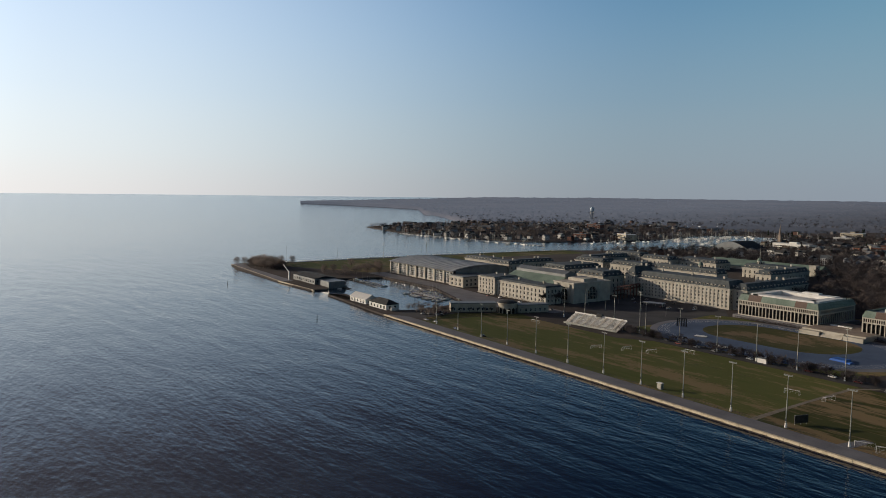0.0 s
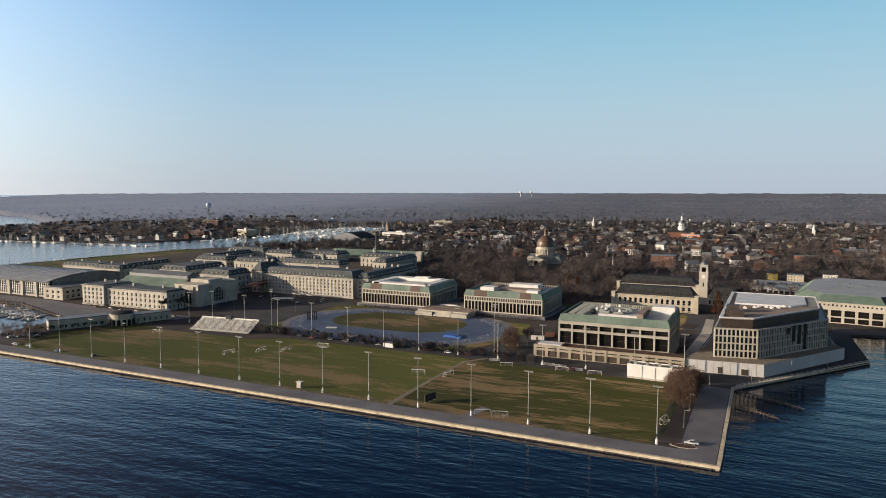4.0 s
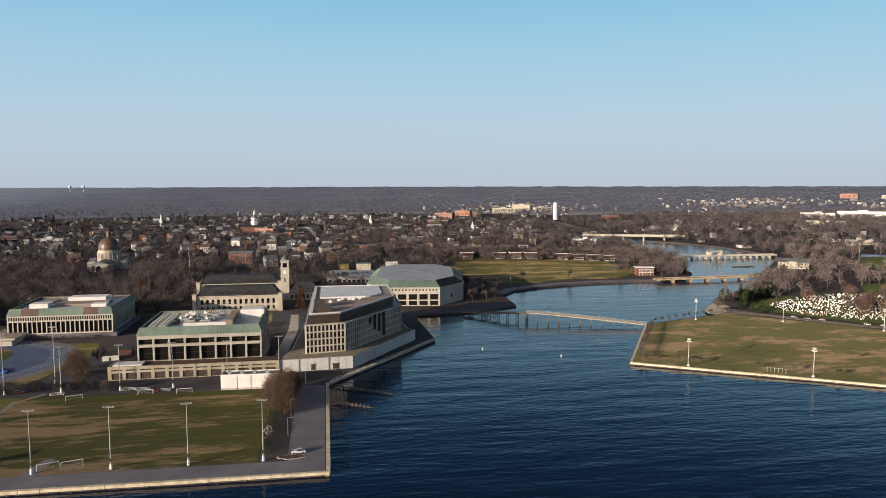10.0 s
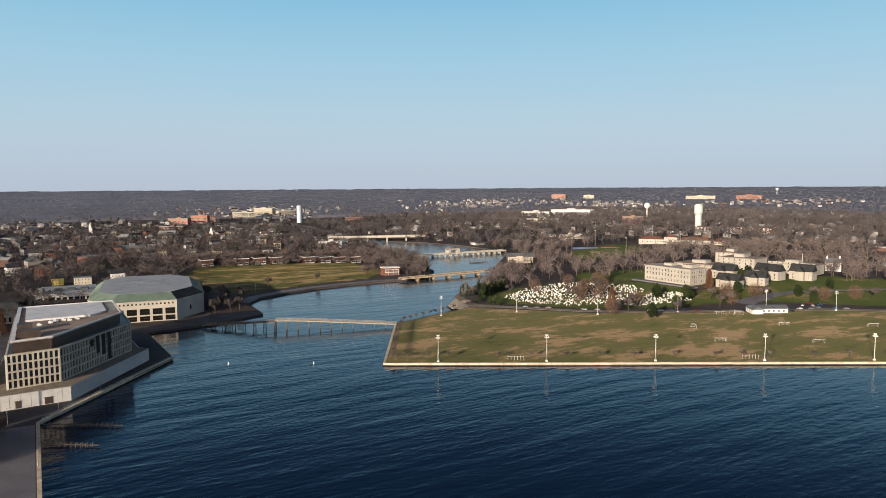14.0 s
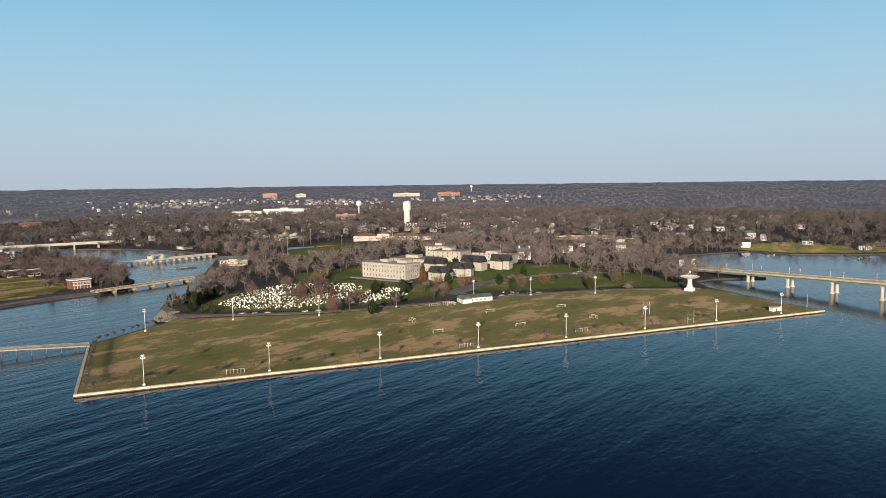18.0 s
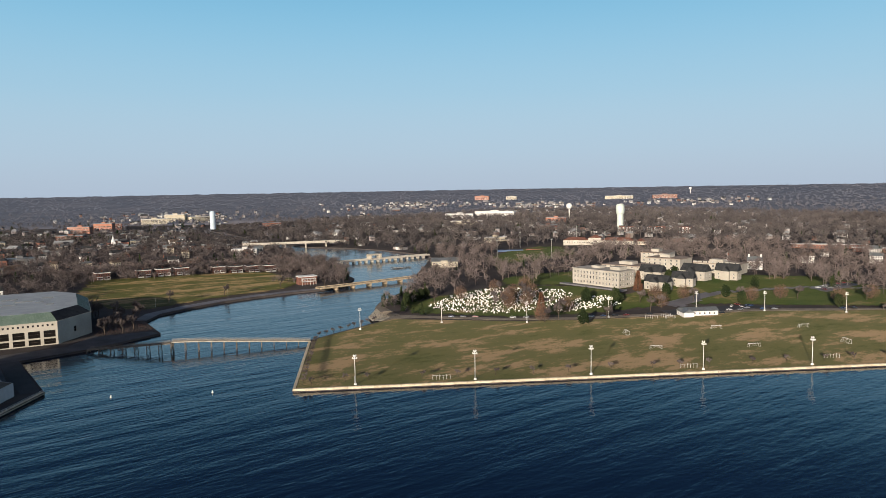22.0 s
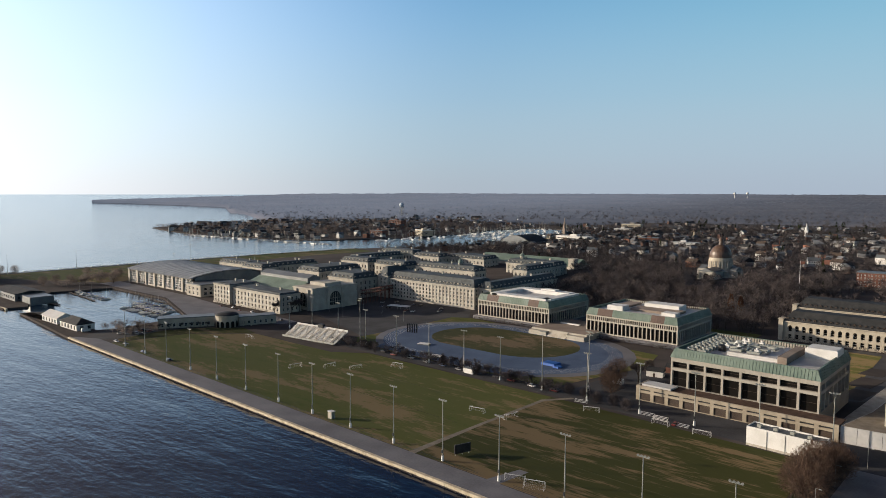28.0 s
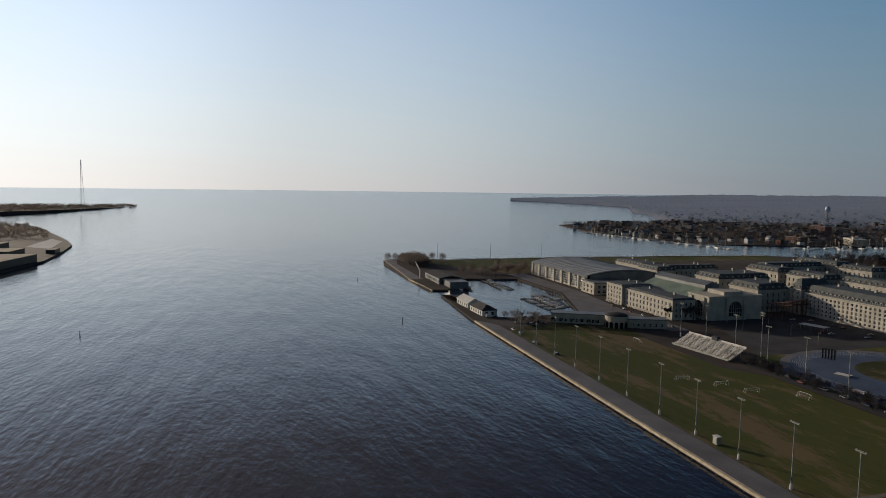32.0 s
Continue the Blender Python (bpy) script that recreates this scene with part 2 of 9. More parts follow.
PAVING = material("grey_paving", (0.142, 0.139, 0.152), (0.225, 0.220, 0.236), 0.06, 0.7, 20, 0.2)
DARK_PAVING = material("dark_paving", (0.058, 0.058, 0.064), (0.102, 0.101, 0.108), 0.1, 0.85, 12, 0.2)
ASPHALT = material("asphalt", (0.036, 0.037, 0.042), (0.070, 0.070, 0.077), 0.06, 0.9, 20, 0.2)
CONCRETE = material("concrete", (0.46, 0.425, 0.36), (0.64, 0.595, 0.51), 0.3, 0.85, 10, 0.3)
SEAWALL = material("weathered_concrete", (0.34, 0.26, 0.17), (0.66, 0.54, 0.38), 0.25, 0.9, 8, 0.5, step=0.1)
# coping cream raised so the colour holds the low sun's brightness
COPING = material("sun_brightened_coping", (0.52, 0.44, 0.31), (0.80, 0.70, 0.52), 0.4, 0.85, 8, 0.4, step=0.06)
STONE = material("buff_limestone", (0.47, 0.42, 0.335), (0.62, 0.56, 0.455), 0.15, 0.85, 12, 0.3)
TAN_STONE = material("tan_stone", (0.35, 0.30, 0.225), (0.48, 0.415, 0.32), 0.15, 0.85, 12, 0.3)
GRANITE = material("grey_granite", (0.46, 0.43, 0.37), (0.63, 0.59, 0.51), 0.15, 0.85, 12, 0.3)
PRECAST = material("precast_concrete", (0.49, 0.455, 0.385), (0.61, 0.57, 0.49), 0.1, 0.85, 14, 0.2)
HALL_CONCRETE = material("grey_buff_concrete", (0.41, 0.38, 0.325), (0.52, 0.485, 0.42), 0.1, 0.85, 14, 0.2)
COPPER = material("green_copper", (0.13, 0.195, 0.155), (0.23, 0.305, 0.25), 0.12, 0.55, 10, 0.2, spec=0.4, stretch=(1, 1, 0.2))
COPPER_BROWN = material("brown_copper", (0.115, 0.072, 0.056), (0.17, 0.105, 0.08), 0.12, 0.55, 10, 0.2, spec=0.4)
DOME = material("aged_copper_dome", (0.085, 0.05, 0.034), (0.15, 0.088, 0.055), 0.3, 0.45, 6, 0.2, spec=0.5)
SLATE = material("dark_slate", (0.026, 0.029, 0.032), (0.055, 0.056, 0.058), 0.25, 0.75, 10, 0.3, spec=0.2)
BLUE_SLATE = material("blue_grey_slate", (0.055, 0.068, 0.074), (0.105, 0.122, 0.128), 0.25, 0.65, 10, 0.3, spec=0.3)
LEAD = material("grey_metal_roof", (0.13, 0.145, 0.155), (0.21, 0.23, 0.24), 0.1, 0.45, 10, 0.15, metal=0.2, spec=0.5)
SILVER = material("silver_metal_roof", (0.72, 0.72, 0.72), (0.92, 0.92, 0.92), 0.15, 0.5, 8, 0.1, metal=0.15, spec=0.5)
WHITE_ROOF = material("white_roof", (0.56, 0.56, 0.55), (0.74, 0.73, 0.71), 0.06, 0.6, 10, 0.1)
PALE_METAL = material("pale_metal_roof", (0.33, 0.35, 0.365), (0.45, 0.47, 0.485), 0.1, 0.55, 10, 0.15, spec=0.4)
GRAVEL_ROOF = material("gravel_roof", (0.27, 0.215, 0.175), (0.38, 0.305, 0.25), 0.08, 0.9, 15, 0.2)
RUST_BED = material("rust_brown_planting", (0.07, 0.04, 0.028), (0.12, 0.07, 0.048), 0.4, 0.95, 6, 0.5)
BRONZE = material("bronze_panels", (0.05, 0.035, 0.026), (0.085, 0.06, 0.045), 0.2, 0.5, 8, 0.1, spec=0.4)
WHITE = material("white_paint", (0.78, 0.77, 0.73), (0.92, 0.91, 0.88), 0.2, 0.6, 10, 0.1)
STEEL = material("galvanised_steel", (0.32, 0.34, 0.31), (0.46, 0.47, 0.43), 0.5, 0.5, 8, 0.05, metal=0.3, spec=0.5)
DARK_METAL = material("dark_metal", (0.02, 0.022, 0.024), (0.045, 0.046, 0.05), 0.4, 0.5, 8, 0.05)
TIMBER = material("weathered_timber", (0.10, 0.082, 0.065), (0.21, 0.175, 0.14), 0.6, 0.9, 8, 0.3)
BRICK = material("red_brick", (0.15, 0.065, 0.048), (0.23, 0.105, 0.075), 0.3, 0.85, 12, 0.2, each=0.25)
BLUE_TRACK = material("blue_running_track", (0.062, 0.10, 0.18), (0.10, 0.15, 0.25), 0.05, 0.85, 20, 0.1)
BLUE_COVER = material("blue_tarpaulin", (0.02, 0.10, 0.42), (0.04, 0.17, 0.55), 0.3, 0.5, 5, 0.3)
GLASS = glass_material("dark_window_glass", (0.018, 0.020, 0.023))
# glass darkened to near black, holding the shade of deep window bays
GLASS_SHADE = glass_material("shade_darkened_glass", (0.008, 0.007, 0.006), 0.3, 0.15)
PATHWAY = material("worn_path", (0.20, 0.17, 0.13), (0.30, 0.255, 0.20), 0.3, 0.9, 10, 0.2)
BARK = material("bark", (0.06, 0.045, 0.035), (0.12, 0.095, 0.075), 0.8, 0.95, 6, 0.5)
PALE_BARK = material("pale_bark", (0.22, 0.19, 0.15), (0.36, 0.32, 0.26), 0.5, 0.95, 6, 0.4)
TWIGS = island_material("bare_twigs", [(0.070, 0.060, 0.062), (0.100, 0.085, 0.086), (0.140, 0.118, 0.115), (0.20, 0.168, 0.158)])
YARD_TWIGS = island_material("warm_grey_twigs", [(0.100, 0.082, 0.080), (0.140, 0.115, 0.110), (0.185, 0.152, 0.144), (0.24, 0.198, 0.184)])
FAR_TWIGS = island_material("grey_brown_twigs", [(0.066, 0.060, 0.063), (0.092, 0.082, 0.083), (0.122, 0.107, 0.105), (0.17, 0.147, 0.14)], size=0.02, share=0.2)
RUST_LEAVES = island_material("russet_leaves", [(0.11, 0.055, 0.033), (0.16, 0.08, 0.05), (0.20, 0.105, 0.065)])
EVERGREEN = island_material("evergreen_needles", [(0.014, 0.024, 0.010), (0.028, 0.042, 0.017), (0.05, 0.06, 0.024)])
def far_haze_glow(m, haze):
    """Blue emission stands in for air haze on the backdrop: stronger under the sun."""
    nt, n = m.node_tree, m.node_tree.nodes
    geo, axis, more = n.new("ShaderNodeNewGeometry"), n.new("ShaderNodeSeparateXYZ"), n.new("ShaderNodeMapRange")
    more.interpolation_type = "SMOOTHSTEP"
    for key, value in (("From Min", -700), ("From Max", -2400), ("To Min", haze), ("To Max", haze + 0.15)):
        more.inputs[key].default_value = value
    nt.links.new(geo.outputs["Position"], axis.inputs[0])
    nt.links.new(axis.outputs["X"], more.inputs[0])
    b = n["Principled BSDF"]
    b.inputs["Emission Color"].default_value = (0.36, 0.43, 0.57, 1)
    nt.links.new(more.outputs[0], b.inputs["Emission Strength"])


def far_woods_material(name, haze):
    """The last woods before the sky, distance haze put in as emission."""
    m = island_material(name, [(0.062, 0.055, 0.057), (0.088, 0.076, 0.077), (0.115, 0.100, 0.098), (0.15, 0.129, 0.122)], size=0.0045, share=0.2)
    far_haze_glow(m, haze)
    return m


BROWN_TWIGS = island_material("russet_twigs", [(0.11, 0.07, 0.052), (0.17, 0.11, 0.08), (0.25, 0.165, 0.12)], size=0.4)
PALE_TIMBER = material("sun_bleached_timber", (0.34, 0.30, 0.24), (0.50, 0.45, 0.37), 0.5, 0.9, 8, 0.3)
DISTANT, FARTHEST = far_woods_material("distant_haze_woods", 0.09), far_woods_material("skyline_haze_woods", 0.14)
# the far ground glows faintly too, in place of haze
DISTANT_GROUND = material("distant_haze_ground", (0.060, 0.054, 0.056), (0.115, 0.100, 0.098), 0.004, 0.95, 14, 0.0, spec=0.02)
far_haze_glow(DISTANT_GROUND, 0.095)
# twig tones lightened to stand in for haze over the far shores
PALE_TWIGS = island_material("haze_pale_twigs", [(0.15, 0.125, 0.115), (0.21, 0.175, 0.16), (0.28, 0.235, 0.21), (0.35, 0.30, 0.27)], size=0.02, share=0.2)
# translucent mix brightens the backlit twigs, in place of haze
pt = PALE_TWIGS.node_tree
pb, thin, blend = pt.nodes["Principled BSDF"], pt.nodes.new("ShaderNodeBsdfTranslucent"), pt.nodes.new("ShaderNodeMixShader")
pt.links.new(pb.inputs["Base Color"].links[0].from_socket, thin.inputs["Color"])
pt.links.new(pb.outputs[0], blend.inputs[1])
pt.links.new(thin.outputs[0], blend.inputs[2])
pt.links.new(blend.outputs[0], pt.nodes["Material Output"].inputs["Surface"])
SHRUBS = island_material("bare_shrubs", [(0.05, 0.032, 0.03), (0.085, 0.055, 0.048)])


# ---- mesh tools ----
class Geo:
    """Collects faces; m lays what follows into place, mat numbers its material."""

    def __init__(self, m=None):
        self.v, self.f, self.mi, self.m, self.mat = [], [], [], m or Matrix(), 0

    def add(self, verts, faces):
        k = len(self.v)
        self.v += [tuple(self.m @ Vector(p)) for p in verts]
        self.f += [tuple(k + i for i in face) for face in faces]
        self.mi += [self.mat] * len(faces)
        return self

    def box(self, x0, x1, y0, y1, z0, z1, taper=0.0):
        t = taper
        return self.add([(x0, y0, z0), (x1, y0, z0), (x1, y1, z0), (x0, y1, z0), (x0 + t, y0 + t, z1), (x1 - t, y0 + t, z1), (x1 - t, y1 - t, z1), (x0 + t, y1 - t, z1)],
                        [(3, 2, 1, 0), (4, 5, 6, 7), (0, 1, 5, 4), (1, 2, 6, 5), (2, 3, 7, 6), (3, 0, 4, 7)])

    def prism(self, poly, z0, z1, top=None):
        """An upright solid over a polygon (counterclockwise); top: another outline for its top."""
        n, top = len(poly), top or poly
        verts = [(x, y, z0) for x, y in poly] + [(x, y, z1) for x, y in top]
        sides = [(i, (i + 1) % n, n + (i + 1) % n, n + i) for i in range(n)]
        return self.add(verts, sides + [tuple(range(n, 2 * n)), tuple(range(n - 1, -1, -1))])

    def cyl(self, x, y, z0, z1, r0, r1=None, n=8, cap=True):
        r1 = r0 if r1 is None else r1
        ring = [(math.cos(2 * math.pi * i / n), math.sin(2 * math.pi * i / n)) for i in range(n)]
        verts = [(x + r0 * c, y + r0 * s, z0) for c, s in ring] + [(x + r1 * c, y + r1 * s, z1) for c, s in ring]
        faces = [(i, (i + 1) % n, n + (i + 1) % n, n + i) for i in range(n)]
        if cap:
            faces += [tuple(range(n, 2 * n)), tuple(range(n - 1, -1, -1))]
        return self.add(verts, faces)

    def turned(self, x, y, profile, n=16):
        """A turned body: profile of (radius, height)."""
        for (r0, z0), (r1, z1) in zip(profile, profile[1:]):
            self.cyl(x, y, z0, z1, max(r0, 0.001), max(r1, 0.001), n, cap=False)
        return self

    def bar(self, a, b, w, h=None):
        """A square bar from a to b."""
        a, b = Vector(a), Vector(b)
        d = b - a
        side = d.cross(Vector((0, 0, 1)))
        side = side.normalized() if side.length > 1e-6 else Vector((1, 0, 0))
        up = side.cross(d).normalized() * (h or w) / 2
        side = side * w / 2
        verts = [p + s * side + u * up for p in (a, b) for s, u in ((-1, -1), (1, -1), (1, 1), (-1, 1))]
        return self.add(verts, [(3, 2, 1, 0), (4, 5, 6, 7), (0, 1, 5, 4), (1, 2, 6, 5), (2, 3, 7, 6), (3, 0, 4, 7)])

    def mesh(self, name, *materials):
        me = bpy.data.meshes.new(name)
        me.from_pydata(self.v, [], self.f)
        for m in materials:
            me.materials.append(m)
        if len(materials) > 1:
            me.polygons.foreach_set("material_index", self.mi)
        me.update()
        return me


def part(name, geo, materials, parent, label=""):
    """Links a Geo or a ready mesh as one mesh under a thing or a part."""
    me = geo if isinstance(geo, bpy.types.Mesh) else geo.mesh(name, *(materials if isinstance(materials, (list, tuple)) else (materials,)))
    ob = new(name, me)
    ob.parent = parent
    return tagged(ob, label)


def thing(name, m, label, category, group=""):
    ob = new(name)
    ob.empty_display_size = 0.5
    ob.matrix_world = m
    return tagged(ob, label, category, group)


def solid(name, geo, materials, label, category, kind="structure", group="", m=None):
    """A thing that is one mesh."""
    ob = new(name, geo.mesh(name, *(materials if isinstance(materials, (list, tuple)) else (materials,))))
    if m:
        ob.matrix_world = m
    return tagged(ob, label, category, group, kind)


PANES = {}


def pane_mesh(w, h, style, frame_mat, glass_mat):
    """One window: glass set into a slim frame with bars."""
    key = (round(w, 2), round(h, 2), style, frame_mat.name, glass_mat.name)
    if key not in PANES:
        g = Geo()
        g.mat = 1
        g.add([(0, 0.06, 0), (w, 0.06, 0), (w, 0.06, h), (0, 0.06, h)], [(0, 1, 2, 3)])
        g.mat = 0
        e = min(0.14, w * 0.1)
        for x0, x1, z0, z1 in ((0, e, 0, h), (w - e, w, 0, h), (e, w - e, 0, e), (e, w - e, h - e, h)):
            g.box(x0, x1, 0, 0.12, z0, z1)
        if style >= 1:
            g.box(e, w - e, 0.01, 0.1, h * 0.5 - e / 2, h * 0.5 + e / 2)
        if style >= 2:
            g.box(w / 2 - e / 2, w / 2 + e / 2, 0.02, 0.09, e, h - e)
        PANES[key] = g.mesh("window", frame_mat, glass_mat)
    return PANES[key]


def openings(length, count, width, margin=0.0):
    """Evenly spaced openings along a wall."""
    pitch = (length - 2 * margin) / count
    return [(margin + (k + 0.5) * pitch - width / 2, margin + (k + 0.5) * pitch + width / 2) for k in range(count)]


def wall_grid(g, length, z0, z1, xs, rows, d):
    """A wall of thickness d along local x, facing -y, with real openings xs in each of the rows."""
    z = z0
    for a, b in rows:
        if a > z:
            g.box(0, length, 0, d, z, a)
        x = 0
        for p, q in xs:
            g.box(x, p, 0, d, a, b)
            x = q
        g.box(x, length, 0, d, a, b)
        z = b
    if z1 > z:
        g.box(0, length, 0, d, z, z1)


def side_poses(l, w, d):
    """Where the four walls of an l x w house stand: front, right, back, left; each with its length."""
    return [(Matrix(), l), (pose(l, d, 0, 0, 0, 90), w - 2 * d), (pose(l, w, 0, 0, 0, 180), l), (pose(0, w - d, 0, 0, 0, 270), w - 2 * d)]


def block(parent, l, w, z0, z1, specs, wall_mat, d=0.6, frame_mat=None, glass_mat=None, style=1, deep=0.35, wall_name="wall"):
    """Four walls with windows. specs: for each side (count, width, rows, margin) or None for a plain wall."""
    frame_mat, glass_mat = frame_mat or WHITE, glass_mat or GLASS
    for (m, length), spec in zip(side_poses(l, w, d), specs):
        g = Geo(m)
        count, width, rows, margin = spec or (0, 0, [], 0)
        xs = openings(length, count, width, margin) if count else []
        wall_grid(g, length, z0, z1, xs, rows if count else [], d)
        wall = part(wall_name, g, wall_mat, parent)
        for a, b in rows if count else []:
            me = pane_mesh(width, b - a, style, frame_mat, glass_mat)
            for p, q in xs:
                ob = part("window", me, None, wall)
                ob.matrix_local = m @ Matrix.Translation((p, deep, a))


def inset(poly, k):
    """A polygon drawn in towards its middle by about k metres (convex outlines)."""
    cx, cy = sum(p[0] for p in poly) / len(poly), sum(p[1] for p in poly) / len(poly)
    out = []
    for x, y in poly:
        r = math.hypot(x - cx, y - cy)
        out.append((x + (cx - x) / r * k, y + (cy - y) / r * k))
    return out


def hip_roof(g, x0, x1, y0, y1, z0, z1):
    """A hipped roof over a rectangle."""
    lx, ly = x1 - x0, y1 - y0
    k = min(lx, ly) / 2
    if lx >= ly:
        a, b = (x0 + k, (y0 + y1) / 2, z1), (x1 - k, (y0 + y1) / 2, z1)
        faces = [(0, 1, 5, 4), (1, 2, 5), (2, 3, 4, 5), (3, 0, 4), (3, 2, 1, 0)]
    else:
        a, b = ((x0 + x1) / 2, y0 + k, z1), ((x0 + x1) / 2, y1 - k, z1)
        faces = [(0, 1, 4), (1, 2, 5, 4), (2, 3, 5), (3, 0, 4, 5), (3, 2, 1, 0)]
    return g.add([(x0, y0, z0), (x1, y0, z0), (x1, y1, z0), (x0, y1, z0), a, b], faces)


def gable_roof(g, x0, x1, y0, y1, z0, z1, over=0.4):
    """A pitched roof with its ridge along x."""
    x0, x1, y0, y1 = x0 - over, x1 + over, y0 - over, y1 + over
    ym = (y0 + y1) / 2
    return g.add([(x0, y0, z0), (x1, y0, z0), (x1, y1, z0), (x0, y1, z0), (x0, ym, z1), (x1, ym, z1)], [(0, 1, 5, 4), (2, 3, 4, 5), (1, 2, 5), (3, 0, 4), (3, 2, 1, 0)])


def mansard(g, l, w, z0, z1, lean, over=0.3):
    """Steep roof sides with a flat top."""
    a, b = -over, lean
    return g.prism([(a, a), (l - a, a), (l - a, w - a), (a, w - a)], z0, z1, [(b, b), (l - b, b), (l - b, w - b), (b, w - b)])

# ---- water, land and distance ----
EYE = (0.0, -200.0)


def smooth(a, b, x):
    t = np.clip((x - a) / (b - a), 0, 1)
    return t * t * (3 - 2 * t)


def sheet_z(x, y):
    """The wide water and land swell up to the horizon far out."""
    r = np.hypot(np.asarray(x) - EYE[0], np.asarray(y) - EYE[1])
    return 76.5 * np.clip((r - 2200) / 2650, 0, 1) ** 1.5


def polar(radii, yaws, lift):
    """A sheet in rings round the middle; lift(x, y) is its height over the swell."""
    rr, aa = np.meshgrid(radii, np.radians(yaws), indexing="ij")
    x, y = EYE[0] - rr * np.sin(aa), EYE[1] + rr * np.cos(aa)
    z = sheet_z(x, y) + lift(x, y)
    n, k = rr.shape
    verts = np.stack([x, y, z], -1).reshape(-1, 3).tolist()
    faces = [(i * k + j, (i + 1) * k + j, (i + 1) * k + j + 1, i * k + j + 1) for i in range(n - 1) for j in range(k - 1)]
    return verts, faces


g = Geo()
g.add(*polar([0.5, 300, 900, 2200, 2500, 2800, 3100, 3400, 3700, 4000, 4300, 4600, 4850], np.arange(0, 361, 5), lambda x, y: 0 * x))
water = solid("water", g, WATER, "dark blue river and bay water with fine ripples", "water")
for p in water.data.polygons:
    p.use_smooth = True

SHORE_TOWN = [(0, 0), (0, 116), (72, 211), (69, 300), (110, 308), (162, 331), (165, 388), (182, 413), (214, 430), (250, 444), (287, 451), (325, 454), (358, 452), (385, 462), (405, 484), (425, 508), (433, 536), (453, 572), (480, 640), (492, 690),
              (488, 761), (507, 844), (544, 955), (560, 1150), (600, 1400), (630, 1700)]
SHORE_BASIN = [(-1119, 1690), (-1098, 1436), (-1000, 1446), (-900, 1410), (-820, 1100), (-800, 900), (-850, 760), (-905, 656), (-935, 390), (-937, 250), (-934, 124), (-950, 38), (-945, 26), (-895, 17), (-730, 14),
               (-650, 16), (-645, 34), (-690, 52), (-725, 80), (-712, 136), (-604, 139), (-497, 105), (-487, 44), (-493, 32), (-606, 34), (-612, 18), (-481, 8)]
SHORE_POINT = [(640, 1700), (612, 1400), (582, 1150), (584, 960), (628, 894), (648, 813), (650, 720), (640, 655), (574, 574), (494, 483), (468, 440), (407, 380), (357, 340), (339, 319), (325, 272), (310, 262), (236, 235),
               (176, 130), (624, -140), (663, -79), (700, -29), (733, -8), (762, -18), (800, -61), (811, -23), (830, 27), (900, 95), (991, 75), (1080, 20), (1063, -37), (1096, -104), (1158, -175),
               (1300, -380), (1500, -700), (1800, -900)]
SHORE_EAST = [(-2400, 1500), (-2250, 1380), (-2000, 980), (-1849, 724), (-1700, 690), (-1473, 650), (-1250, 690), (-1125, 740), (-1096, 810), (-1042, 982), (-1054, 1115), (-1110, 1298), (-1094, 1432), (-1120, 1700)]


def flat(name, outline, z0, z1, mat, label, category, kind="structure"):
    """A level piece of ground of any outline, with upright edges."""
    from mathutils.geometry import tessellate_polygon
    n = len(outline)
    tris = tessellate_polygon([[Vector((x, y, 0)) for x, y in outline]])
    area = sum(outline[i][0] * outline[(i + 1) % n][1] - outline[(i + 1) % n][0] * outline[i][1] for i in range(n))
    g = Geo()
    faces = []
    for t in tris:
        a, b, c = (Vector((*outline[i], 0)) for i in t)
        faces.append(t if (b - a).cross(c - a).z > 0 else t[::-1])
    g.add([(x, y, z1) for x, y in outline], faces)
    ring = range(n) if area > 0 else range(n - 1, -1, -1)
    for i in ring:
        j = (i + 1) % n if area > 0 else (i - 1) % n
        g.add([(*outline[i], z0), (*outline[j], z0), (*outline[j], z1), (*outline[i], z1)], [(0, 1, 2, 3)])
    return solid(name, g, mat, label, category, kind)


flat("ground_academy", SHORE_TOWN + [(650, 2300), (-1080, 2300)] + SHORE_BASIN, -2, 1.5, WOODLAND, "flat ground of the waterfront campus and the town", "ground")
flat("ground_point", SHORE_POINT + [(2300, -900), (2300, 1200), (1500, 2000), (640, 2300)], -2, 1.5, WOODLAND, "ground of the point beyond the creek", "ground")
flat("ground_east", SHORE_EAST + [(-1120, 2300), (-2400, 2300)], -2, 1.5, WOODLAND, "low peninsula with houses across the harbour", "ground")
flat("ground_station", [(-860, -437), (-992, -418), (-1127, -426), (-1250, -439), (-1340, -464), (-1500, -520), (-1830, -640), (-1900, -760), (-1850, -900), (-860, -760)], -2, 2.5, ASPHALT, "paved quay on the far bank", "ground")
flat("ground_mast", [(-2440, -900), (-2571, -800), (-3040, -585), (-3300, -620), (-3500, -1300), (-2500, -1400)], -2, 14, WOODLAND, "low wooded spit across the bay", "ground")

SHORES = [np.array(s, float) for s in (SHORE_TOWN, SHORE_BASIN, SHORE_POINT, SHORE_EAST)]


def from_shore(x, y):
    """Distance to the nearest shore."""
    p = np.stack([np.asarray(x, float), np.asarray(y, float)], -1)[..., None, :]
    best = None
    for s in SHORES:
        a, d = s[:-1], np.diff(s, axis=0)
        t = np.clip(((p - a) * d).sum(-1) / (d * d).sum(-1), 0, 1)
        far = np.linalg.norm(p - a - t[..., None] * d, axis=-1).min(-1)
        best = far if best is None else np.minimum(best, far)
    return best


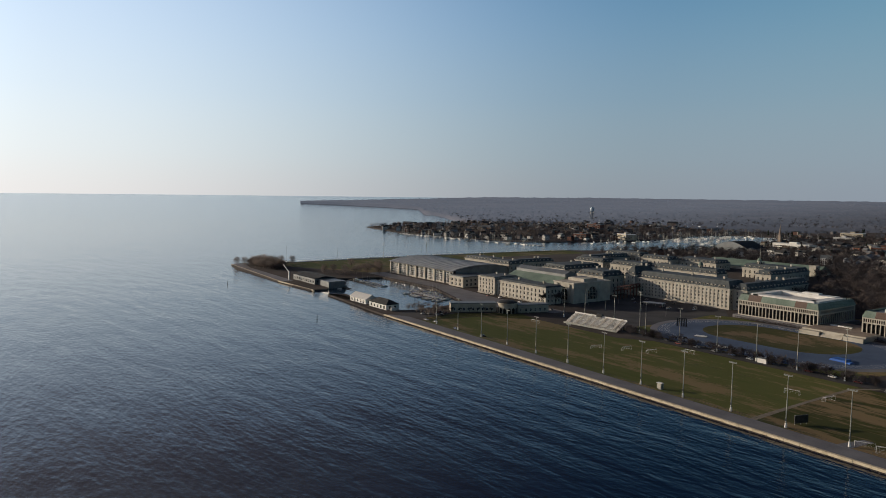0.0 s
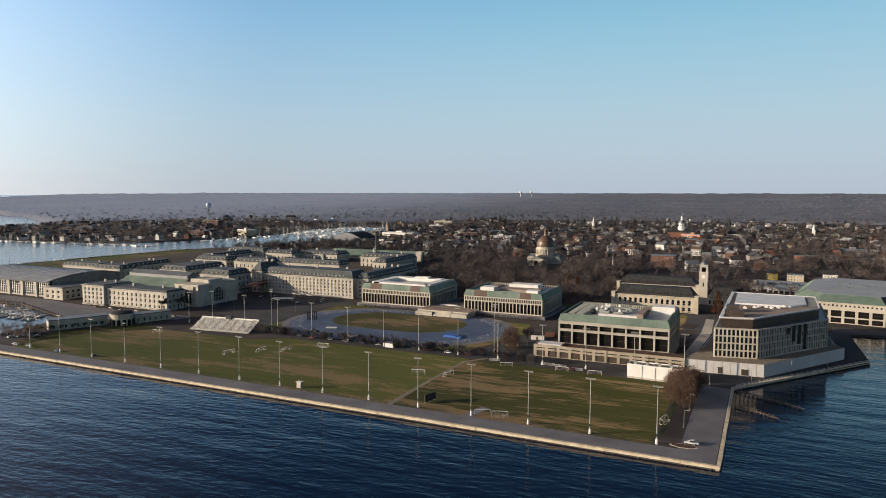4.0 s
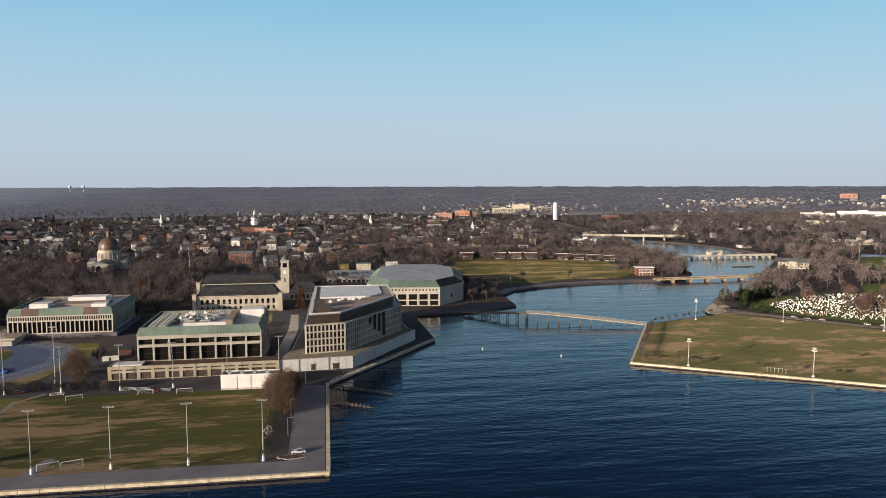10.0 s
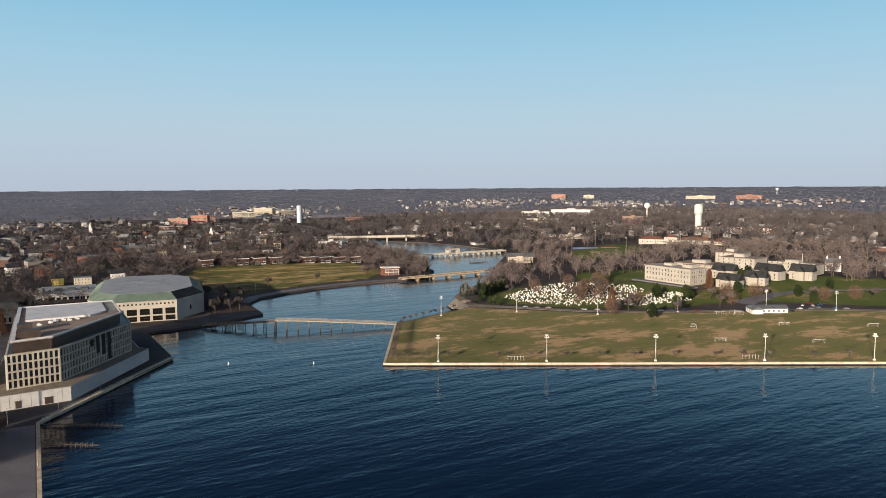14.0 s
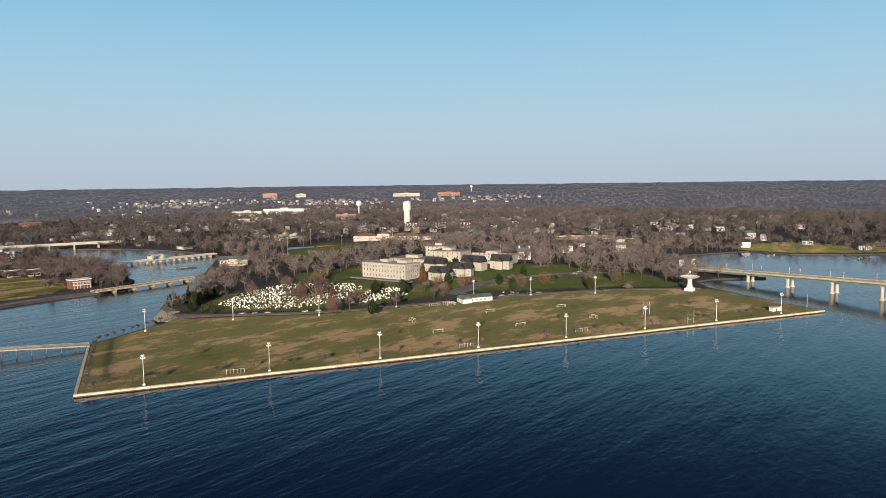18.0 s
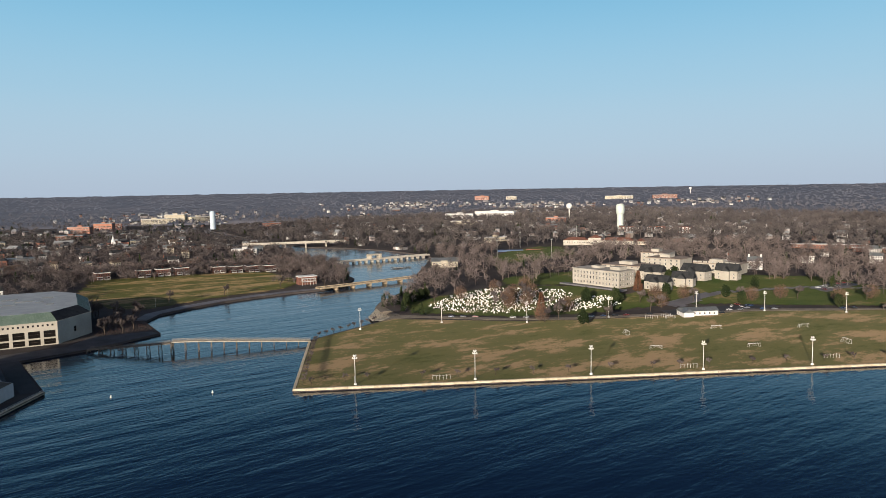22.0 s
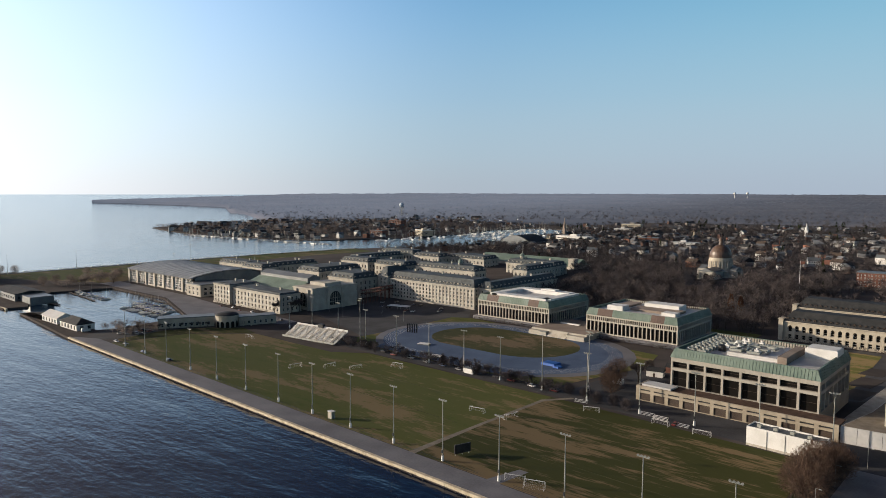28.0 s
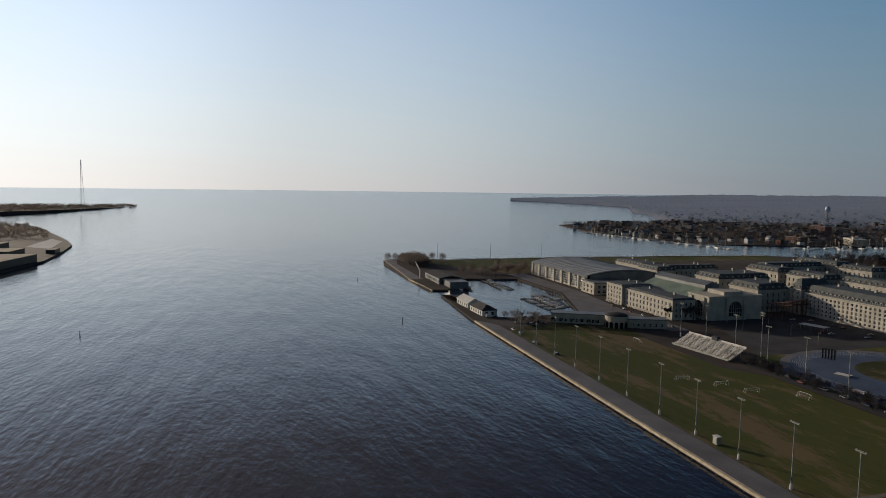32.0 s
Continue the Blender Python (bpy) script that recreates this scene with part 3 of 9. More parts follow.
def inside(outline, x, y):
    """Which of the points lie in the outline."""
    x, y = np.asarray(x, float), np.asarray(y, float)
    hit = np.zeros(x.shape, bool)
    for (x0, y0), (x1, y1) in zip(outline, outline[1:] + outline[:1]):
        if y0 != y1:
            hit ^= ((y0 > y) != (y1 > y)) & (x < (x1 - x0) * (y - y0) / (y1 - y0) + x0)
    return hit


LAND_TOWN = SHORE_TOWN + [(650, 2300), (-1080, 2300)] + SHORE_BASIN
LAND_POINT = SHORE_POINT + [(2300, -900), (2300, 1200), (1500, 2000), (640, 2300)]
LAND_EAST = SHORE_EAST + [(-1120, 2300), (-2400, 2300)]


def rise(x, y):
    """How far the ground rises over the flat shore land."""
    x, y = np.asarray(x, float), np.asarray(y, float)
    land = inside(LAND_TOWN, x, y) | inside(LAND_POINT, x, y) | inside(LAND_EAST, x, y)
    h = 10 * smooth(45, 300, from_shore(x, y))
    campus = np.clip(smooth(330, 560, y) + smooth(120, 200, x), 0, 1)
    # the field on the point stays level
    behind = np.where(x > 150, smooth(180, 300, (x - 176) * 0.515 + (y - 130) * 0.857), 1)
    return np.where(land, h * campus * behind, 0)


gx, gy = np.meshgrid(np.arange(-2400, 2361, 20.0), np.arange(-900, 2301, 20.0), indexing="ij")
gz = rise(gx, gy)


def ground_z(x, y):
    """The height of the ground, level between the corners of the hill's sheet."""
    x, y = np.asarray(x, float), np.asarray(y, float)
    u, v = np.clip((x + 2400) / 20, 0, gz.shape[0] - 1.001), np.clip((y + 900) / 20, 0, gz.shape[1] - 1.001)
    i, j = u.astype(int), v.astype(int)
    u, v = u - i, v - j
    h = (gz[i, j] * (1 - u) + gz[i + 1, j] * u) * (1 - v) + (gz[i, j + 1] * (1 - u) + gz[i + 1, j + 1] * u) * v
    r = np.hypot(x - EYE[0], y - EYE[1])
    return np.where(r > 2230, sheet_z(x, y) + 11.5, np.maximum(1.5, 1.4 + h))


nx, ny = gx.shape
faces = []
for i in range(nx - 1):
    for j in range(ny - 1):
        if max(gz[i, j], gz[i + 1, j], gz[i, j + 1], gz[i + 1, j + 1]) > 0.11 and np.hypot(gx[i, j], gy[i, j] + 200) < 2330:
            k = i * ny + j
            faces.append((k, k + ny, k + ny + 1, k + 1))
g = Geo()
g.add(np.stack([gx, gy, 1.4 + gz], -1).reshape(-1, 3).tolist(), faces)
hill = solid("ground_hill", g, WOODLAND, "gently rising wooded ground under the town", "ground")

# the far country: where the land begins, by heading
BEGIN = [(-110, 2300), (-95, 2200), (-60, 2200), (0, 2200), (40, 2200), (54, 2215), (55.5, 2420), (57, 2820), (58, 2900), (58.5, 3380), (61, 3560), (65, 3800), (68, 3950)]
FINISH = [(-110, 4845), (44, 4845), (54, 4700), (58, 4400), (62, 4250), (68, 4000)]
yaws = np.arange(-110, 68.1, 0.5)
first = np.interp(yaws, [b[0] for b in BEGIN], [b[1] for b in BEGIN])
steps = np.linspace(0, 1, 12)
last = np.interp(yaws, [b[0] for b in FINISH], [b[1] for b in FINISH])
rr = first[None, :] + (last - first)[None, :] * steps[:, None]
aa = np.radians(yaws)[None, :]
fx, fy = EYE[0] - rr * np.sin(aa), EYE[1] + rr * np.cos(aa)
rng = np.random.default_rng(5)
fz = sheet_z(fx, fy) + 11.5 + np.where(steps[:, None] == 1, rng.normal(0, 1.2, (1, len(yaws))), 0)
fz[0] = np.where(first > 2210, 0, fz[0])
# its near edge reaches down below the water
fx, fy, fz = np.vstack([fx[:1], fx]), np.vstack([fy[:1], fy]), np.vstack([np.full((1, len(yaws)), -1.0), fz])
n, k = fx.shape
g = Geo()
g.add(np.stack([fx, fy, fz], -1).reshape(-1, 3).tolist(), [(i * k + j, i * k + j + 1, (i + 1) * k + j + 1, (i + 1) * k + j) for i in range(n - 1) for j in range(k - 1)])
solid("backdrop_country", g, DISTANT_GROUND, "flat wooded country with a painted haze glow reaching to the horizon", "backdrop")
for p in bpy.data.objects["backdrop_country"].data.polygons:
    p.use_smooth = True

# ---- fields, roads and walls of the shore ----
def slab(name, outline, mat, label, category, z=1.5, up=0.04):
    return flat(name, outline, z - 0.3, z + up, mat, label, category)


def wall_y(x):
    """The line of the sea wall along the playing field."""
    return -0.0166 * x


def stadium(x0, x1, y0, y1, n=14):
    """An oval with round ends."""
    r = (y1 - y0) / 2
    ym = (y0 + y1) / 2
    right = [(x1 - r + r * math.sin(math.pi * k / n), ym - r * math.cos(math.pi * k / n)) for k in range(n + 1)]
    left = [(x0 + r - r * math.sin(math.pi * k / n), ym + r * math.cos(math.pi * k / n)) for k in range(n + 1)]
    return right + left


def ellipse(cx, cy, a, b, turn=0.0, n=20, seed=0):
    """A blotch with an uneven edge."""
    r = random.Random(seed)
    out = []
    for k in range(n):
        t, s = 2 * math.pi * k / n, r.uniform(0.8, 1.15)
        x, y = a * s * math.cos(t), b * s * math.sin(t)
        out.append((cx + x * math.cos(turn) - y * math.sin(turn), cy + x * math.sin(turn) + y * math.cos(turn)))
    return out


slab("road_promenade", [(-1.6, 1.6), (-1.6, 114), (-16, 114), (-16, wall_y(-16) + 13), (-478, wall_y(-478) + 13), (-478, wall_y(-478) + 1.6)], PAVING, "grey paved promenade behind the sea wall", "promenade")
slab("field_playing", [(-150, wall_y(-150) + 13.5), (-150, 116), (-288, 118), (-310, 104), (-395, 104), (-430, 70), (-440, wall_y(-420) + 13.5)], GRASS, "green winter grass of the playing fields", "playing field", up=0.06)
slab("field_practice", [(-27, wall_y(-27) + 13.5), (-27, 111), (-150, 116), (-150, wall_y(-150) + 13.5)], GRASS_WORN, "worn brown-streaked grass of the practice field", "playing field", up=0.062)
slab("road_service", [(-20, 114), (-20, 141), (-116, 141), (-122, 200), (-146, 205), (-150, 132), (-300, 129), (-420, 150), (-420, 143), (-310, 120), (-150, 119)], ASPHALT, "dark asphalt service road beside the field", "road", up=0.034)
slab("road_basin", [(-478, 12), (-440, 30), (-436, 60), (-466, 60), (-486, 44)], ASPHALT, "asphalt yard at the corner of the basin", "road", up=0.05)
slab("lawn_basin", [(-441, 25), (-431, 71), (-396, 105), (-420, 110), (-440, 92), (-454, 66), (-450, 30)], GRASS_WORN, "lawn beside the visitor pavilion", "lawn", up=0.072)
slab("road_quay", [(-484, 108), (-500, 108), (-604, 142), (-760, 142), (-760, 165), (-606, 163), (-500, 150), (-440, 155), (-410, 152), (-412, 138)], PAVING, "wide paved road along the basin quay", "road", up=0.04)
slab("road_yard", [(-445, 190), (-330, 150), (-332, 200), (-320, 255), (-345, 288), (-462, 286), (-440, 240)], ASPHALT, "dark parking yard between the gymnasium and the dormitory", "road", up=0.05)
slab("lawn_track", [(-332, 131), (-160, 131), (-142, 205), (-150, 238), (-318, 258), (-334, 250), (-330, 200)], GRASS, "grass and shrubs round the running track", "lawn", up=0.066)
slab("track_surround", stadium(-336, -150, 132, 256), PAVING, "grey paved rim of the running track", "track", up=0.08)
slab("track_blue", stadium(-330, -158, 137, 250), BLUE_TRACK, "faded blue running track with wide ends", "track", up=0.11)
slab("track_apron", [(-300, 134), (-190, 134), (-175, 150), (-305, 150)], BLUE_TRACK, "blue jumping apron beside the running track", "track", up=0.10)
slab("field_track", stadium(-303, -192, 172, 238), GRASS_DRY, "yellow-green grass inside the running track", "playing field", up=0.14)
for k in range(7):
    inner, outer = stadium(-330 + 1.2 * (k + 1), -158 - 1.2 * (k + 1), 137 + 1.2 * (k + 1), 250 - 1.2 * (k + 1)), stadium(-330 + 1.2 * k + 1.08, -158 - 1.2 * k - 1.08, 137 + 1.2 * k + 1.08, 250 - 1.2 * k - 1.08)
    g = Geo()
    n = len(inner)
    g.add([(x, y, 1.622) for x, y in outer] + [(x, y, 1.622) for x, y in inner], [(i, (i + 1) % n, n + (i + 1) % n, n + i) for i in range(n)])
    solid("track_line", g, WHITE, "thin white lane line on the blue track", "marking")
slab("path_field", [(-148.2, 15.5), (-151.5, 15.5), (-151.6, 64), (-151.4, 109), (-142, 122), (-139.8, 121), (-149, 107.5), (-149.6, 64)], PATHWAY, "narrow concrete path across the playing field", "path", up=0.08)
slab("path_gate", [(-112, 14), (-108, 30), (-104, 30), (-106, 14)], PAVING, "paved spur off the promenade", "path", up=0.08)
slab("island_kerb", ellipse(-14.5, 17.2, 5.4, 2.5, 0, 24, 3), CONCRETE, "pale kerb of a small round island", "kerb", up=0.16)
slab("island_mulch", ellipse(-14.5, 17.2, 4.9, 2.1, 0, 24, 3), RUST_BED, "brown mulch island on the promenade", "bed", up=0.2)
for x0, x1, y in ((-262, -190, 88), (-140, -30, 47), (-235, -160, 57), (-130, -60, 92)):
    slab("field_line", [(x0, y), (x1, y - 2.5), (x1, y - 2.9), (x0, y - 0.4)], GRASS_DRY, "faint pitch line", "marking", up=0.097)

slab("promenade_creek", [(-1.6, 114), (1.2, 118), (72, 210), (68, 214), (14.6, 146.5), (-26, 141), (-26, 114)], ASPHALT, "dark asphalt road below the wedge hall", "road", up=0.05)
slab("promenade_end", [(70.5, 212), (68.6, 300), (58, 300), (60, 238), (61.5, 214)], ASPHALT, "paved creek walk by the wedge hall", "path", up=0.06)
slab("plaza_hall", [(-34, 210), (-12, 240), (58, 240), (58, 300), (30, 330), (-36, 340), (-112, 334), (-112, 212)], DARK_PAVING, "dark paved court between the halls", "plaza", up=0.022)
slab("path_court", [(-34, 156), (-27, 156), (-21, 259), (-23, 320), (-29, 320), (-28, 261)], CONCRETE, "pale walk between the halls", "path", up=0.07)
for bx, by, bw, bh in ((-44, 214, 11, 22), (-46, 242, 12, 24), (-46, 272, 12, 20)):
    slab("bed_court", [(bx, by), (bx + bw, by), (bx + bw + 3, by + bh), (bx + 3, by + bh)], WOODLAND, "dark planting bed in the court", "bed", up=0.12)
slab("lawn_court", [(-100, 222), (-40, 222), (-44, 330), (-100, 330)], GRASS, "dry lawn in the court", "lawn", up=0.06)
slab("lawn_yard", [(-335, 335), (-122, 335), (-122, 520), (-230, 545), (-330, 520)], GRASS, "shaded lawn under the yard's old trees", "lawn", up=0.05)
slab("quay_creek", [(69, 300), (110, 308), (161, 331), (158, 342), (120, 352), (100, 326), (60, 326), (58, 300)], DARK_PAVING, "dark paved creek quay beside the auditorium", "plaza", up=0.04)
slab("road_creek", [(167, 392), (184, 417), (215, 434), (251, 448), (287, 455), (325, 458), (356, 456), (358, 464), (325, 467), (284, 465), (246, 458), (208, 444), (174, 424), (158, 398)], PAVING, "creekside road", "road", up=0.3)
slab("lawn_farragut", [(-925, 60), (-760, 148), (-760, 280), (-720, 300), (-720, 620), (-925, 640)], GRASS, "broad grass field by the harbour", "playing field", up=0.06)
slab("road_farragut", [(-948, 30), (-930, 130), (-933, 390), (-903, 650), (-915, 655), (-926, 640), (-925, 60)], ASPHALT, "harbour road lined with parked cars", "road", up=0.04)
slab("road_tip", [(-946, 27), (-895, 19), (-731, 16), (-731, 30), (-890, 34), (-940, 44)], PAVING, "paved quay at the tip of the breakwater", "road", up=0.04)

# the point across the creek
HP = [(177.6, 132.0), (624, -138.5), (661, -78), (690, -34), (640, 30), (560, 95), (480, 135), (430, 162), (390, 190), (345, 238), (322, 262), (311, 260), (237.5, 233.5)]
slab("field_point", HP, GRASS_DRY, "broad worn field on the point", "playing field", up=0.06)
slab("path_point", [(311, 261), (325, 271), (331, 296), (339, 318), (357, 339), (362, 334), (348, 318), (341, 296), (336, 274), (345, 262), (392, 206), (432, 174), (482, 147), (562, 107), (642, 42), (690, -20), (686, -27), (638, 34), (558, 98), (478, 139), (428, 167), (387, 199), (340, 254), (322, 264)], PATHWAY, "grey road along the back of the field", "road", up=0.16)
slab("path_knob", [(311, 262), (306, 268), (312, 284), (326, 300), (336, 312), (340, 300), (330, 282), (322, 266)], COPING, "pale paved knob at the creek edge", "path", up=0.12)
slab("lot_point", [(498, 128), (600, 92), (608, 104), (560, 128), (508, 146)], ASPHALT, "small parking lot by the white boathouse", "road", up=0.2)

# sea walls: a body with separate coping stones
def sea_wall(name, a, b, label, step=7.0, width=1.5):
    dx, dy = b[0] - a[0], b[1] - a[1]
    length = math.hypot(dx, dy)
    m = pose(a[0], a[1], 0, 0, 0, math.degrees(math.atan2(dy, dx)))
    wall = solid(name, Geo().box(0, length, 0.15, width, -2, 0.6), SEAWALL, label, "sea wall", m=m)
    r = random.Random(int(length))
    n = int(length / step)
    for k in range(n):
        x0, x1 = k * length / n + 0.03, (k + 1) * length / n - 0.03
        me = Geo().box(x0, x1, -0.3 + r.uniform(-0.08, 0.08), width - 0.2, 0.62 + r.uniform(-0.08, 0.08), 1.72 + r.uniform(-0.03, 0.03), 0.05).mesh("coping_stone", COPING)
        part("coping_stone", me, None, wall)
    for k in range(int(length / 14)):
        if r.random() < 0.55:
            x = r.uniform(0, length)
            part("fender_pile", Geo().cyl(x, -0.1, -2, 1.1 + r.uniform(-0.3, 0.4), 0.2, 0.18, 6), TIMBER, wall)
    return wall


sea_wall("wall_seafront", (-481, 8.0), (0, 0), "long weathered concrete sea wall of the playing field")
sea_wall("wall_creekside", (0, 0), (0, 116), "short sea wall turning up the creek")
sea_wall("wall_promenade", (0, 116), (72, 211), "sea wall under the creek promenade")
sea_wall("wall_point", (176, 130), (624, -140), "long pale sea wall of the point")
sea_wall("wall_point_side", (236, 235), (176, 130), "rough sea wall of the point facing the creek")
sea_wall("wall_breakwater", (-945, 26), (-730, 14), "sea wall of the breakwater")
sea_wall("wall_basin", (-730, 14), (-645, 17), "low wall at the basin mouth")

# ---- campus buildings ----
def office_hall(x0, y0, label, penthouse):
    """A modern stone hall: tall piers, a band of narrow openings, a leaning copper eave and a flat roof."""
    l, w = 68.0, 58.0
    hall = thing("academic_hall", pose(x0, y0, 1.5), label, "building", "twin stone halls")
    part("plinth", Geo().box(-3, l + 3, -3, w + 3, 0, 2.6), PAVING, hall)
    tall, narrow = [(3.4, 11.2)], [(12.2, 14.6)]
    for k, ((m, length), count) in enumerate(zip(side_poses(l, w, 1.2), (22, 18, 22, 18))):
        g = Geo(m)
        xs = openings(length, count, (length - 1.0) / count - 0.62, 0.5)
        wd = (length - 1.0) / count - 0.62
        wall_grid(g, length, 2.6, 11.7, xs, tall, 1.2)
        slim = openings(length, count * 2, 1.0, 0.6)
        wall_grid(g, length, 11.7, 15.6, slim, narrow, 0.7)
        wall = part("wall", g, PRECAST, hall)
        me, ms = pane_mesh(wd, 7.8, 2, BRONZE, GLASS_SHADE), pane_mesh(1.0, 2.4, 0, BRONZE, GLASS_SHADE)
        for p, q in xs if k < 2 else []:
            part("window", me, None, wall).matrix_local = m @ Matrix.Translation((p, 0.9, 3.4))
        for p, q in slim if k < 2 else []:
            part("window", ms, None, wall).matrix_local = m @ Matrix.Translation((p, 0.5, 12.2))
        # leaning copper eave in five lengths, two of them weathered brown
        cuts = [0, 0.13, 0.3, 0.72, 0.86, 1.0] if k in (0, 2) else [0, 1.0]
        for n, (a, b) in enumerate(zip(cuts, cuts[1:])):
            g = Geo(m)
            xa, xb = (a * length, b * length) if k in (0, 2) else (-1.2, length + 1.2)
            ia, ib = (1.4 if a == 0 else 0), (1.4 if b == 1 else 0)
            g.add([(xa, -0.5, 15.6), (xb, -0.5, 15.6), (xb - ib, 1.6, 20.3), (xa + ia, 1.6, 20.3), (xa, 0.3, 15.6), (xb, 0.3, 15.6), (xb - ib, 2.2, 20.3), (xa + ia, 2.2, 20.3)],
                  [(0, 1, 2, 3), (5, 4, 7, 6), (3, 2, 6, 7), (1, 0, 4, 5), (0, 3, 7, 4), (2, 1, 5, 6)])
            for s in range(int((xb - xa) / 1.6)):
                x = xa + ia + (xb - xa - ia - ib) * (s + 0.5) / max(1, int((xb - xa) / 1.6))
                g.bar((x, -0.55, 15.7), (x, 1.52, 20.25), 0.12)
            part("copper_eave", g, COPPER_BROWN if n in (1, 3) else COPPER, hall)
    part("roof", Geo().box(1.5, l - 1.5, 1.5, w - 1.5, 17.8, 18.4), WHITE_ROOF, hall)
    # the far parapet shows its pale inner fins
    fin = Geo().box(0, 0.7, w - 3.0, w - 2.2, 18.4, 20.2).mesh("parapet_fin", PRECAST)
    for s in range(40):
        part("parapet_fin", fin, None, hall).matrix_local = Matrix.Translation((2.5 + s * (l - 5) / 40, 0, 0))
    for x, y, a, b, h in penthouse:
        part("penthouse", Geo().box(x, x + a, y, y + b, 18.4, 18.4 + h), WHITE if h > 2 else GRAVEL_ROOF, hall)
    return hall


office_hall(-316, 262, "stone academic hall with tall piers and a patched copper eave", [(8, 8, 52, 9, 2.4), (6, 8, 7, 44, 2.6), (55, 10, 8, 42, 2.4), (8, 44, 50, 9, 2.8), (30, 46, 14, 6, 4.0)])
office_hall(-216, 262, "stone academic hall with a white penthouse behind its copper eave", [(10, 12, 12, 10, 3.4), (24, 20, 34, 16, 1.6), (28, 34, 26, 12, 4.2), (8, 30, 10, 20, 1.4), (50, 14, 10, 8, 2.2)])

# low plaza block between the twin halls
plaza = thing("plaza_block", pose(-250, 239, 1.5), "low concrete plaza block with a wide stair between two halls", "building")
part("deck", Geo().box(0, 46, 4, 24, 0, 4.2), PRECAST, plaza)
part("paving", Geo().box(1, 45, 5, 50, 4.2, 4.3), GRAVEL_ROOF, plaza)
for k in range(10):
    part("step", Geo().box(16, 31, 4 - 0.42 * (k + 1), 4 - 0.42 * k, 0, 4.2 - 0.42 * (k + 1) + 0.42), CONCRETE, plaza)
for a, b in ((0, 15), (32, 46)):
    part("wall", Geo().box(a, b, 0, 3.99, 0, 3.2), PRECAST, plaza)
part("bench", Geo().box(8, 24, 30, 32, 4.3, 5.2), WHITE, plaza)


# ---- engineering hall on its terrace ----
rick = thing("engineering_hall", pose(-104.5, 153, 1.5), "long concrete hall with deep dark bays and a green copper eave", "building")
L, W = 67.2, 55.0
for k, ((m, length), count) in enumerate(zip(side_poses(L, W, 1.6), (8, 7, 8, 7))):
    g = Geo(m)
    wd = length / count - 1.15
    xs = openings(length, count, wd, 0.3)
    wall_grid(g, length, 0 if k else 6.2, 21.5, xs, [(7.2, 14.9), (16.4, 19.4)], 1.6)
    wall = part("wall", g, HALL_CONCRETE, rick)
    for a, b in ((7.2, 14.9), (16.4, 19.4)):
        me = pane_mesh(wd, b - a, 1, BRONZE, GLASS_SHADE)
        for p, q in xs if k < 2 else []:
            part("window", me, None, wall).matrix_local = m @ Matrix.Translation((p, 1.45, a))
    g = Geo(m)
    xa, xb = (-0.4, length + 0.4) if k in (0, 2) else (-2.0, length + 2.0)
    g.add([(xa, -0.4, 21.5), (xb, -0.4, 21.5), (xb - 1.6, 1.4, 25.9), (xa + 1.6, 1.4, 25.9), (xa, 0.4, 21.5), (xb, 0.4, 21.5), (xb - 1.6, 2.1, 25.9), (xa + 1.6, 2.1, 25.9)],
          [(0, 1, 2, 3), (5, 4, 7, 6), (3, 2, 6, 7), (1, 0, 4, 5), (0, 3, 7, 4), (2, 1, 5, 6)])
    for s in range(int(length / 1.5)):
        x = xa + 1.8 + (xb - xa - 3.6) * (s + 0.5) / int(length / 1.5)
        g.bar((x, -0.46, 21.6), (x, 1.32, 25.8), 0.12)
    part("copper_eave", g, COPPER, rick)
part("roof", Geo().box(2, L - 2, 2, W - 2, 22.9, 23.5), WHITE_ROOF, rick)
fin = Geo().box(0, 0.8, W - 2.9, W - 2.0, 23.5, 25.7).mesh("parapet_fin", HALL_CONCRETE)
for s in range(46):
    part("parapet_fin", fin, None, rick).matrix_local = Matrix.Translation((3 + s * (L - 6) / 46, 0, 0))
part("penthouse", Geo().box(52, 66, 34, 46, 23.5, 28.3).box(52.5, 65.5, 34.5, 45.5, 28.3, 28.6), WHITE, rick, "white rooftop plant room")
part("penthouse", Geo().box(22, 46, 14, 40, 23.5, 25.3), WHITE_ROOF, rick)
part("penthouse", Geo().box(46, 50, 12, 42, 23.5, 26.9), GRAVEL_ROOF, rick)
unit = Geo().box(0, 4.4, 0, 2.6, 0.3, 1.9).cyl(1.2, 1.3, 1.9, 2.3, 0.8, 0.8, 10).cyl(3.2, 1.3, 1.9, 2.3, 0.8, 0.8, 10).box(0.2, 0.5, 0.2, 2.4, 0, 0.3).box(3.9, 4.2, 0.2, 2.4, 0, 0.3).mesh("chiller", STEEL)
for k in range(9):
    for j in range(2):
        part("chiller", unit, None, rick).matrix_local = pose(4 + j * 5.6, 8 + k * 4.6, 23.5)
rnd = random.Random(4)
duct = [Geo().box(0, 6, 0, 1.0, 0.4, 1.4).box(5, 6, 1, 5, 0.4, 1.4).mesh("duct", STEEL), Geo().box(0, 1.0, 0, 9, 0.3, 1.2).box(1, 3.5, 4, 5, 0.3, 1.2).mesh("duct", STEEL), Geo().box(0, 2, 0, 2, 0, 1.8).cyl(1, 1, 1.8, 2.6, 0.6, 0.5, 8).mesh("duct", WHITE)]
for k in range(26):
    part("duct", duct[k % 3], None, rick).matrix_local = pose(rnd.uniform(20, 44), rnd.uniform(14, 40), 25.3, 0, 0, rnd.choice((0, 90)))
